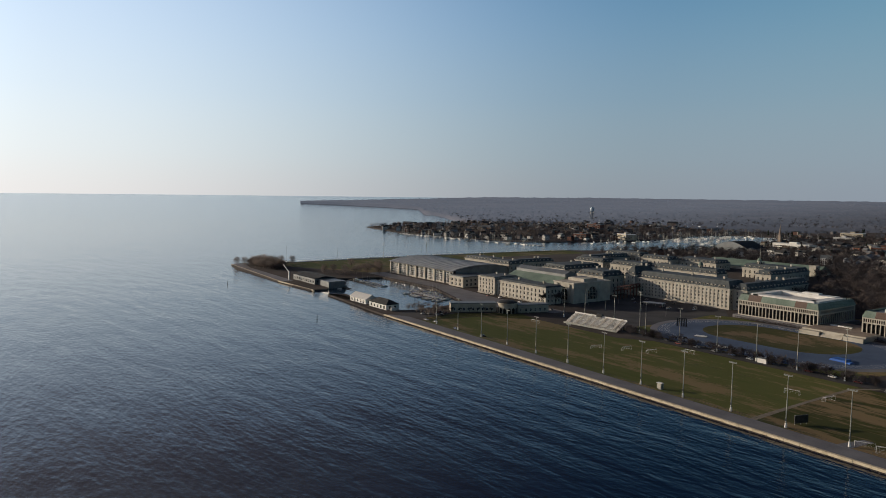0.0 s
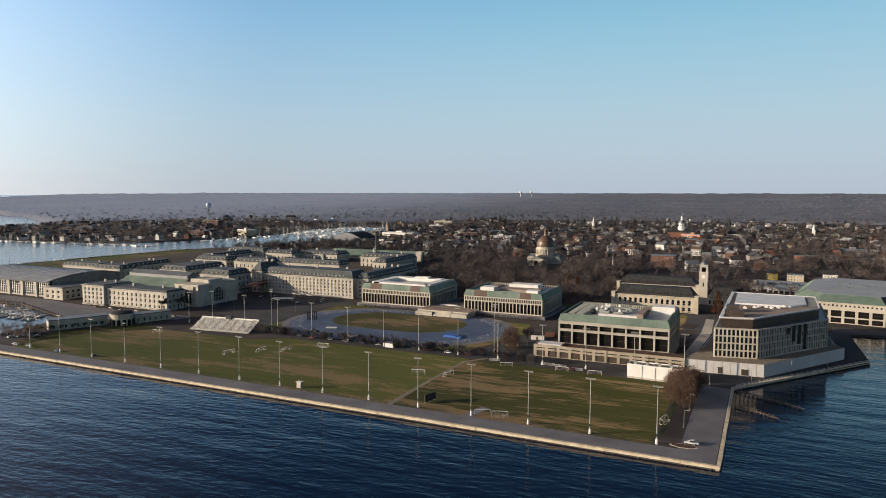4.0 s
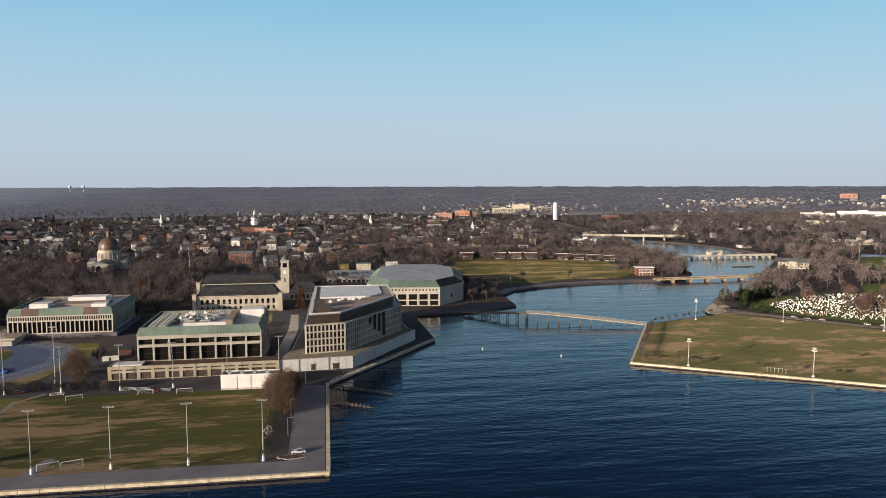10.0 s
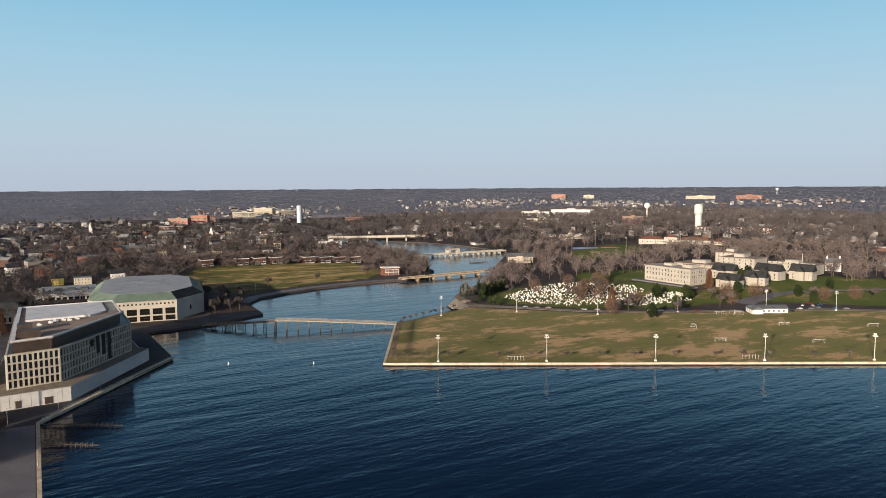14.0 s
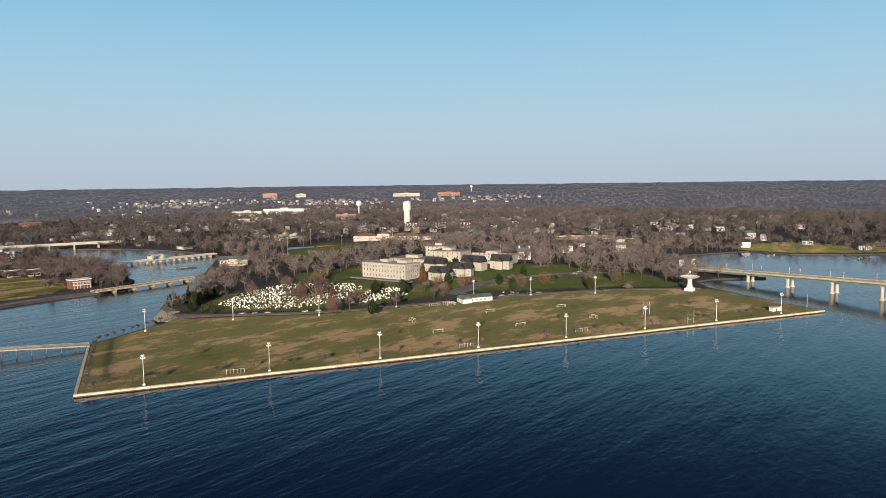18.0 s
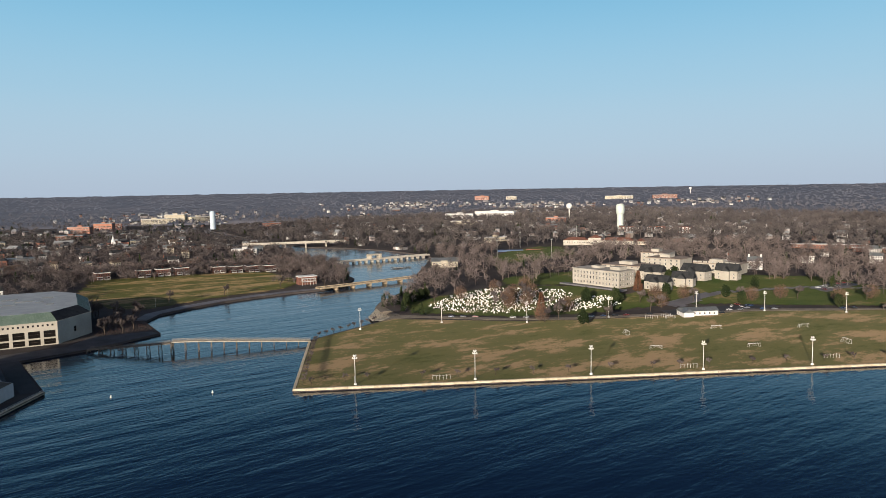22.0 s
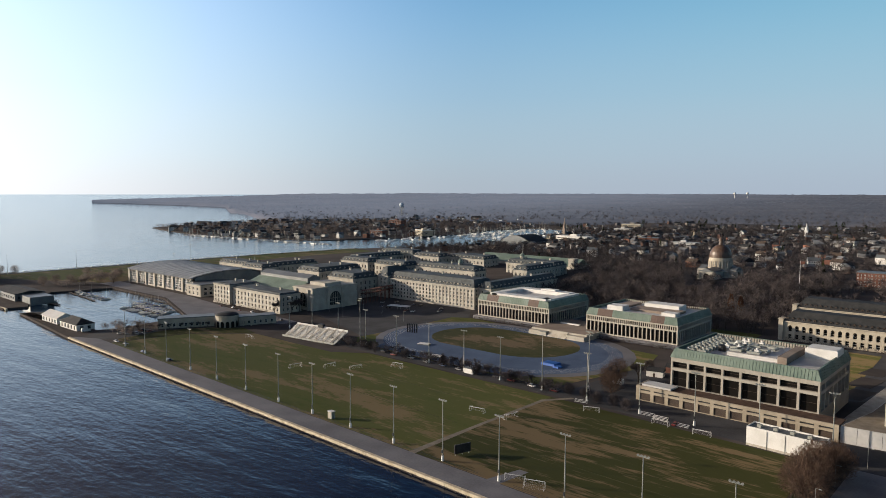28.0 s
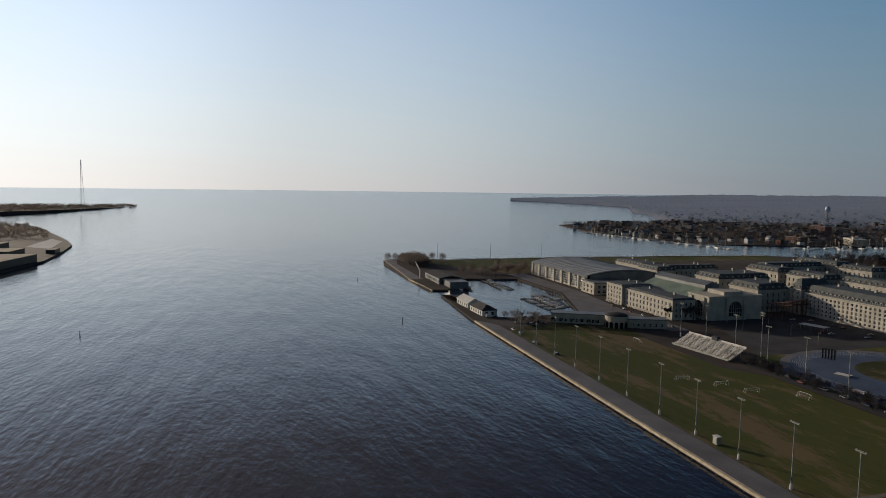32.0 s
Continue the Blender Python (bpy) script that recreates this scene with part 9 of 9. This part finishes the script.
scatter("evergreens", ev, FIR, EVERGREEN, "dark evergreens among the bare trees", "trees")


# ---- single trees near the camera: trunk, limbs and crown ----
def grown_tree(seed, h, label, twig_mat=TWIGS, bark=BARK, spread=0.42, twigs=700, leafy=False):
    r = random.Random(seed)
    t = thing("bare_tree", Matrix(), label, "tree", "trees on the waterfront")
    trunk = Geo()
    ends = []

    def grow(a, d, length, rad, depth):
        b = a + d * length
        side = d.cross(Vector((0.3, 0.9, 0.2))).normalized()
        up = d.cross(side).normalized()
        n = 6 if depth == 0 else 4
        ring = [(math.cos(2 * math.pi * k / n), math.sin(2 * math.pi * k / n)) for k in range(n)]
        trunk.add([a + (side * c + up * s) * rad for c, s in ring] + [b + (side * c + up * s) * rad * 0.6 for c, s in ring], [(k, (k + 1) % n, n + (k + 1) % n, n + k) for k in range(n)])
        if depth >= 3:
            ends.append((a, b))
            return
        for k in range(4 if depth == 0 else 3):
            turn = Vector((r.gauss(0, 1), r.gauss(0, 1), r.uniform(0.0, 0.9)))
            nd = (d * 0.75 + turn.normalized() * (0.55 + 0.5 * spread)).normalized()
            grow(a + d * length * r.uniform(0.7, 1.0), nd, length * r.uniform(0.55, 0.8), rad * 0.55, depth + 1)

    grow(Vector((0, 0, -0.2)), Vector((0, 0, 1)), h * 0.32, h * 0.022, 0)
    part("trunk", trunk, bark, t)
    crown = Geo()
    for k in range(twigs):
        a, b = r.choice(ends)
        p = a.lerp(b, r.uniform(0.1, 1.1))
        d = ((b - a).normalized() + Vector((r.gauss(0, 0.7), r.gauss(0, 0.7), r.gauss(0.1, 0.5)))).normalized()
        q = p + d * h * r.uniform(0.05, 0.13)
        s = d.cross(Vector((r.gauss(0, 1), r.gauss(0, 1), r.gauss(0, 1)))).normalized() * (h * 0.0075 if not leafy else h * 0.016)
        crown.add([p - s, p + s, q], [(0, 1, 2)])
    tagged(part("crown", crown, twig_mat, t), kind="stuff")
    return t


small = grown_tree(3, 6.6, "small bare tree on the lawn behind the sea wall", twigs=560, leafy=True)
small.matrix_world = pose(187, 131, 1.5)
ry = random.Random(2)
for k in range(23):
    s = 22 + k * 21.5 + ry.uniform(-5, 5)
    copy_thing(small, pose(176 + 0.857 * s + 0.515 * 11, 130 - 0.515 * s + 0.857 * 11, 1.5, 0, 0, ry.uniform(0, 360)))
for k in range(14):
    s = 8 + k * 8
    copy_thing(small, pose(176 + 0.496 * s + 4, 130 + 0.868 * s - 2, 1.5, 0, 0, ry.uniform(0, 360)))
for k in range(9):
    copy_thing(small, pose(244 + k * 7.5, 237 + k * 3.0, 1.5, 0, 0, ry.uniform(0, 360)))
for k in range(16):
    copy_thing(small, pose(-150 - k * 11 + ry.uniform(-3, 3), 131 + ry.uniform(-2, 2), 1.5, 0, 0, ry.uniform(0, 360)))
for k in range(9):
    copy_thing(small, pose(-470 + k * 3.5, 46 + k * 6 + ry.uniform(-2, 2), 1.5, 0, 0, ry.uniform(0, 360)))
def bushy_tree(seed, h, wide, twig_mat, label, n=4200):
    """A small tree whose fine twigs fill a round crown down to the ground."""
    t = thing("bushy_tree", Matrix(), label, "tree", "bushy trees")
    r = random.Random(seed)
    wood_ = Geo().cyl(0, 0, -0.2, h * 0.45, h * 0.022, h * 0.012, 6)
    for k in range(9):
        a = 0.7 * k + r.uniform(-0.3, 0.3)
        wood_.bar((0, 0, h * r.uniform(0.08, 0.4)), (wide * 0.7 * math.cos(a), wide * 0.7 * math.sin(a), h * r.uniform(0.5, 0.9)), 0.12)
    part("trunk", wood_, BARK, t)
    g = Geo()
    for k in range(n):
        d = Vector((r.gauss(0, 1), r.gauss(0, 1), r.gauss(0, 1))).normalized()
        q = r.random() ** 0.45 * r.uniform(0.85, 1.08)
        p = Vector((d.x * wide * q, d.y * wide * q, h * (0.5 + 0.47 * d.z * q)))
        out = (d + Vector((r.gauss(0, 0.5), r.gauss(0, 0.5), 0.6 + r.gauss(0, 0.4)))).normalized()
        s = out.cross(Vector((r.gauss(0, 1), r.gauss(0, 1), r.gauss(0, 1)))).normalized() * 0.055
        g.add([p - s, p + s, p + out * r.uniform(0.7, 1.6)], [(0, 1, 2)])
    tagged(part("crown", g, twig_mat, t), kind="stuff")
    return t


russet = bushy_tree(5, 12.5, 5.8, BROWN_TWIGS, "dense brown bare tree at the corner of the field")
russet.matrix_world = pose(-20.5, 98, 1.5)
for x, y in ((-21, 89), (-19.5, 80), (-21, 106), (-20, 70), (-26, 94), (-26.5, 84), (-25.5, 103), (-25, 74), (-17, 100), (-137, 152), (-131, 142), (-141, 168)):
    copy_thing(russet, pose(x, y, 1.5, 0, 0, ry.uniform(0, 360)))
bush = bushy_tree(8, 6.0, 2.8, TWIGS, "low bare thicket beside the service road", 1500)
bush.matrix_world = pose(-128, 122, 1.5)
for x, y in ((-120, 124), (-136, 125), (-146, 126), (-160, 124), (-112, 121), (-182, 126), (-205, 124), (-232, 126), (-262, 124), (-296, 125), (-318, 127), (-138, 200), (-134, 190)):
    copy_thing(bush, pose(x, y, 1.5, 0, 0, ry.uniform(0, 360)))
oak = bushy_tree(21, 14.0, 6.2, BROWN_TWIGS, "broad brown oak among the graves", 3200)
oak.matrix_world = at_ground(431, 250)
for x, y in ((446, 262), (458, 270), (424, 238), (470, 258), (440, 234), (486, 284), (500, 300), (404, 178), (520, 154), (446, 192), (540, 176), (420, 300), (470, 310), (574, 190), (600, 120), (630, 110), (650, 70), (690, 60), (560, 160)):
    copy_thing(oak, at_ground(x, y, ry.uniform(0, 360)))
big = grown_tree(9, 17.0, "tall bare shade tree with a wide crown", twigs=1300)
big.matrix_world = pose(-132, 150, 1.5)
for x, y in ((-130, 170), (-450, 158), (-445, 172), (-448, 182), (420, 176), (446, 150), (470, 300), (430, 262), (455, 246), (408, 240), (500, 150), (560, 150), (600, 130), (640, 100), (680, 60), (520, 176), (390, 300), (431, 251), (440, 262), (452, 270), (424, 240), (462, 256), (446, 236), (480, 280), (402, 173), (519, 153), (440, 190),
             (150, 360), (140, 380), (128, 352), (150, 410), (170, 430), (157, 396), (147, 394), (135, 438), (132, 366), (164, 404), (140, 350), (152, 440), (-10, 440), (14, 452), (-30, 420), (0, 420), (140, 440), (206, 470), (262, 480), (330, 500), (370, 476)):
    copy_thing(big, pose(x, y, float(ground_z(x, y)) - 0.1 if x > 100 else 1.5, 0, 0, ry.uniform(0, 360)))
shore_tree = bushy_tree(33, 12.0, 5.2, PALE_TWIGS, "round-crowned bare tree at the tip of the breakwater", 2200)
shore_tree.matrix_world = pose(-933, 30, 1.5)
for x, y in ((-930, 40), (-919, 48), (-908, 62), (-890, 56), (-872, 60), (-862, 66), (-932, 94), (-922, 107), (-781, 92), (-782, 105), (-773, 117), (-764, 129), (-765, 145), (-749, 153), (-800, 180), (-840, 160)):
    copy_thing(shore_tree, pose(x, y, 1.5, 0, 0, ry.uniform(0, 360)))
pale = grown_tree(11, 19.0, "pale-barked sycamore with bare white limbs", bark=PALE_BARK, twigs=700)
pale.matrix_world = pose(430, 196, 2.5)
for x, y in ((620, 380), (300, 700), (36, 700), (-60, 760), (560, 345)):
    copy_thing(pale, pose(x, y, float(ground_z(x, y)) - 0.2, 0, 0, ry.uniform(0, 360)))
def cone_tree(h, label):
    """A narrow tree that still holds its leaves."""
    t = thing("leafy_tree", Matrix(), label, "tree", "russet trees")
    r = random.Random(31)
    part("trunk", Geo().cyl(0, 0, -0.2, h * 0.8, h * 0.02, h * 0.004, 7), BARK, t)
    g = Geo()
    for k in range(2400):
        z = 0.1 + 0.9 * r.random() ** 1.3
        a, rad = r.uniform(0, 2 * math.pi), h * 0.21 * (1.08 - z) ** 0.8 * r.uniform(0.3, 1.1)
        p = Vector((rad * math.cos(a), rad * math.sin(a), h * z))
        s = Vector((r.gauss(0, 1), r.gauss(0, 1), r.gauss(0, 1))).normalized() * h * 0.018
        g.add([p - s, p + s, p + Vector((math.cos(a), math.sin(a), r.uniform(-0.2, 0.9))) * h * 0.04], [(0, 1, 2)])
    tagged(part("crown", g, RUST_LEAVES, t), kind="stuff")
    return t


redtree = cone_tree(20.0, "narrow russet tree still holding its leaves")
redtree.matrix_world = pose(-22, 344, 1.5)
for x, y, s in ((-160, 392, 0), (548, 200, 0), (-150, 385, 0), (415, 190, 0)):
    copy_thing(redtree, pose(x, y, float(ground_z(x, y)) - 0.2, 0, 0, ry.uniform(0, 360)))


def round_evergreen(h, label):
    t = thing("evergreen_tree", Matrix(), label, "tree", "evergreen trees")
    r = random.Random(7)
    part("trunk", Geo().cyl(0, 0, -0.2, h * 0.4, h * 0.035, h * 0.02, 7), BARK, t)
    g = Geo()
    for k in range(1500):
        d = Vector((r.gauss(0, 1), r.gauss(0, 1), r.gauss(0, 1))).normalized()
        lump = 0.78 + 0.16 * math.sin(5 * d.x + 3.1 * d.z) + 0.14 * math.sin(4.3 * d.y - 2.2 * d.z + 1.0) + r.uniform(-0.12, 0.12)
        slim = 0.36 * (1.0 - 0.35 * max(0.0, d.z))
        p = Vector((d.x * h * slim * lump, d.y * h * slim * lump, h * 0.5 + d.z * h * 0.48 * lump))
        s = Vector((r.gauss(0, 1), r.gauss(0, 1), r.gauss(0, 1))).normalized() * h * 0.045
        u = d.cross(s).normalized() * h * 0.045
        g.add([p - s, p + s, p + u + d * h * 0.03], [(0, 1, 2)])
    tagged(part("crown", g, EVERGREEN, t), kind="stuff")
    return t


ever = round_evergreen(12, "round dark-green holly on the lawn")
ever.matrix_world = at_ground(596, 142)
for x, y in ((364, 306), (370, 315), (381, 320), (391, 324), (402, 330), (488, 208), (494, 214), (512, 196), (505, 188), (560, 178), (655, 148), (612, 214), (640, 226), (628, 60), (420, 150), (470, 170), (585, 120)):
    copy_thing(ever, at_ground(x, y, ry.uniform(0, 360)))
# clipped hedge beside the promenade and shrubs along the halls
hd = Geo()
rh_ = random.Random(3)
for k in range(2600):
    y = rh_.uniform(22, 104)
    x = -24.5 + rh_.uniform(-1.1, 1.1)
    z = 1.5 + rh_.uniform(0, 2.0)
    s = Vector((rh_.gauss(0, 1), rh_.gauss(0, 1), rh_.gauss(0, 1))).normalized() * 0.3
    hd.add([(x, y, z), (x + s.x, y + s.y, z + s.z), (x - s.y, y + s.x, z + 0.3)], [(0, 1, 2)])
solid("hedge", hd, EVERGREEN, "dark clipped hedge beside the promenade", "hedge", "stuff")
sg = Geo()
for x0, x1, y0, y1, n in ((-316, -248, 254, 259, 900), (-216, -148, 254, 259, 900), (-330, -150, 126, 131, 1300), (-104, -40, 338, 341, 300), (-545, -450, 156, 159, 500), (122, 160, 342, 420, 2200), (300, 345, 268, 290, 150)):
    for k in range(n):
        x, y, z = rh_.uniform(x0, x1), rh_.uniform(y0, y1), 1.5 + rh_.uniform(0, 2.2)
        s = Vector((rh_.gauss(0, 1), rh_.gauss(0, 1), rh_.gauss(0, 1))).normalized() * 0.55
        sg.add([(x, y, z), (x + s.x, y + s.y, z + s.z), (x - s.y, y + s.x, z + 0.5)], [(0, 1, 2)])
solid("shrubs", sg, SHRUBS, "low bare shrubs along the walls and roads", "shrubs", "stuff")

for x, y, a in ((-94, 119, 2), (-83, 115.5, 0), (-101, 120, 4), (-134, 117, 10)):
    bn_ = thing("team_bench", pose(x, y, 1.56, 0, 0, a), "small white aluminium bleacher beside the field", "bench", "team benches")
    for k in range(3):
        part("seat", Geo().box(-3.4, 3.4, k * 0.7, k * 0.7 + 0.4, 0.45 + k * 0.4, 0.52 + k * 0.4), WHITE, bn_)
    for x1 in (-3.0, 0, 3.0):
        part("leg", Geo().bar((x1, 0.1, 0), (x1, 1.8, 1.3), 0.08).bar((x1, 1.8, 0), (x1, 1.8, 1.3), 0.08), STEEL, bn_)
# ---- parked cars ----
CAR_PAINTS = [material("white_car_paint", (0.62, 0.62, 0.61), (0.72, 0.72, 0.71), 1.0, 0.3, 4, 0.0, spec=0.6), material("black_car_paint", (0.012, 0.012, 0.014), (0.03, 0.03, 0.032), 1.0, 0.25, 4, 0.0, spec=0.6), material("silver_car_paint", (0.30, 0.31, 0.32), (0.40, 0.41, 0.42), 1.0, 0.3, 4, 0.0, metal=0.4, spec=0.6),
              material("red_car_paint", (0.16, 0.015, 0.012), (0.22, 0.02, 0.016), 1.0, 0.3, 4, 0.0, spec=0.6), material("blue_car_paint", (0.02, 0.05, 0.14), (0.03, 0.08, 0.2), 1.0, 0.3, 4, 0.0, spec=0.6)]
PAINT_WORDS = ["white", "black", "silver", "dark red", "navy blue"]
TYRE = material("tyre_rubber", (0.012, 0.012, 0.012), (0.025, 0.025, 0.025), 2.0, 0.85, 4, 0.1)


def car(paint, word, pickup=False):
    c = thing("pickup_truck" if pickup else "car", Matrix(), word + (" pickup truck parked on the promenade" if pickup else " car parked at the roadside"), "car", "parked cars")
    if pickup:
        part("body", Geo().box(-2.8, 2.8, -0.95, 0.95, 0.45, 1.1, 0.04).box(-2.8, -0.6, -0.95, -0.82, 1.1, 1.4).box(-2.8, -0.6, 0.82, 0.95, 1.1, 1.4).box(-2.8, -2.7, -0.82, 0.82, 1.1, 1.4), paint, c)
        part("cabin", Geo().box(-0.6, 1.5, -0.86, 0.86, 1.08, 1.85, 0.22), GLASS, c)
        part("roof", Geo().box(-0.36, 1.26, -0.64, 0.64, 1.85, 1.93), paint, c)
    else:
        part("body", Geo().box(-2.25, 2.25, -0.9, 0.9, 0.35, 0.95, 0.06), paint, c)
        part("cabin", Geo().box(-1.6, 1.0, -0.82, 0.82, 0.93, 1.45, 0.3), GLASS, c)
        part("roof", Geo().box(-1.28, 0.68, -0.52, 0.52, 1.45, 1.52), paint, c)
    wm = Geo(pose(0, 0, 0, 90, 0, 0)).cyl(0, 0, -0.11, 0.11, 0.34, 0.34, 10).mesh("wheel", TYRE)
    x = 1.8 if pickup else 1.4
    for sx in (-x, x):
        for sy in (-0.85, 0.85):
            part("wheel", wm, None, c).matrix_local = pose(sx, sy, 0.34)
    return c


truck = car(CAR_PAINTS[0], "white", True)
truck.matrix_world = pose(-12.1, 20.5, 1.55, 0, 0, 4)
cars = [car(p, w) for p, w in zip(CAR_PAINTS, PAINT_WORDS)]
spots = [(-440, 24, 1.55, 5), (-428, 25, 1.55, 5), (-396, 22, 1.55, 0), (-363, 23, 1.55, 0), (-86, 117, 1.55, 90)]
rc = random.Random(6)
for k in range(11):
    spots.append((-285 + k * 13 + rc.uniform(-2, 2), 125.5 + rc.uniform(-1, 1), 1.55, rc.uniform(-6, 6)))
for k in range(10):
    spots.append((-430 + k * 8 + rc.uniform(-1, 1), 262 + rc.choice((0, 10, -16)), 1.58, 90 + rc.uniform(-4, 4)))
for k in range(12):
    spots.append((-470 + rc.uniform(-6, 22), 36 + rc.uniform(0, 22), 1.57, rc.choice((0, 90)) + rc.uniform(-8, 8)))
for k in range(7):
    spots.append((-520 + k * 16, 150 + (k % 2) * 3 - k * 0.6, 1.57, 170))
ROADP = [(345, 256), (392, 206), (432, 171), (482, 143), (562, 103), (640, 40)]
for (x0, y0), (x1, y1) in zip(ROADP, ROADP[1:]):
    n_ = int(math.hypot(x1 - x0, y1 - y0) / 9)
    for k in range(n_):
        if rc.random() < 0.45:
            t = (k + 0.5) / n_
            spots.append((x0 + (x1 - x0) * t, y0 + (y1 - y0) * t, 1.66, math.degrees(math.atan2(y1 - y0, x1 - x0)) + rc.uniform(-3, 3)))
for k in range(9):
    spots.append((548 + rc.uniform(-18, 34), 112 + rc.uniform(-8, 10), 1.72, rc.uniform(0, 180)))
for k in range(10):
    spots.append((702 + k * 6.6, 106 + (k % 2) * 9, float(ground_z(702 + k * 6.6, 110)) + 0.62, 90 + rc.uniform(-4, 4)))
placed = set()
for k, (x, y, z, a) in enumerate(spots):
    i = (k * 7 + k // 5) % 5
    if i in placed:
        copy_thing(cars[i], pose(x, y, z, 0, 0, a))
    else:
        cars[i].matrix_world = pose(x, y, z, 0, 0, a)
        placed.add(i)
# the long rows by the harbour are only specks
gc = Geo()
for k in range(130):
    t = k / 130
    x = -936 + 14 * max(0, t - 0.6) / 0.4 * 2
    gc.m = pose(x + rc.uniform(-0.5, 0.5), 60 + 585 * t, 1.55, 0, 0, 90 + rc.uniform(-3, 3))
    if rc.random() < 0.85:
        gc.box(-2.2, 2.2, -0.9, 0.9, 0.3, 0.95).box(-1.4, 1.0, -0.8, 0.8, 0.95, 1.5, 0.25)
solid("harbour_cars", gc, CAR_PAINTS[0], "long row of parked cars along the harbour road", "cars", "stuff")
# slim street lamps along the promenade and the harbour field
lamp = thing("street_lamp", Matrix(), "slim grey street lamp beside the promenade", "street lamp", "street lamps")
part("pole", Geo().cyl(0, 0, 0, 8, 0.1, 0.07, 6), STEEL, lamp)
part("arm", Geo().bar((0, 0, 7.9), (1.4, 0, 8.1), 0.1), STEEL, lamp)
part("head", Geo().box(1.2, 2.0, -0.15, 0.15, 8.0, 8.2), STEEL, lamp)
lamp.matrix_world = pose(-17, 40, 1.5)
for x, y in ((-17, 66), (-17, 92), (-12, 118), (8, 134), (28, 160), (48, 190), (-430, 200), (-400, 190), (-380, 215), (-350, 210), (-420, 230), (190, 455), (262, 470)):
    copy_thing(lamp, pose(x, y, 1.5, 0, 0, x))
for x, y in ((-925, 100), (-925, 180), (-925, 260), (-925, 340), (-800, 250), (-850, 400)):
    copy_thing(field_pole, pose(x, y, 1.5))
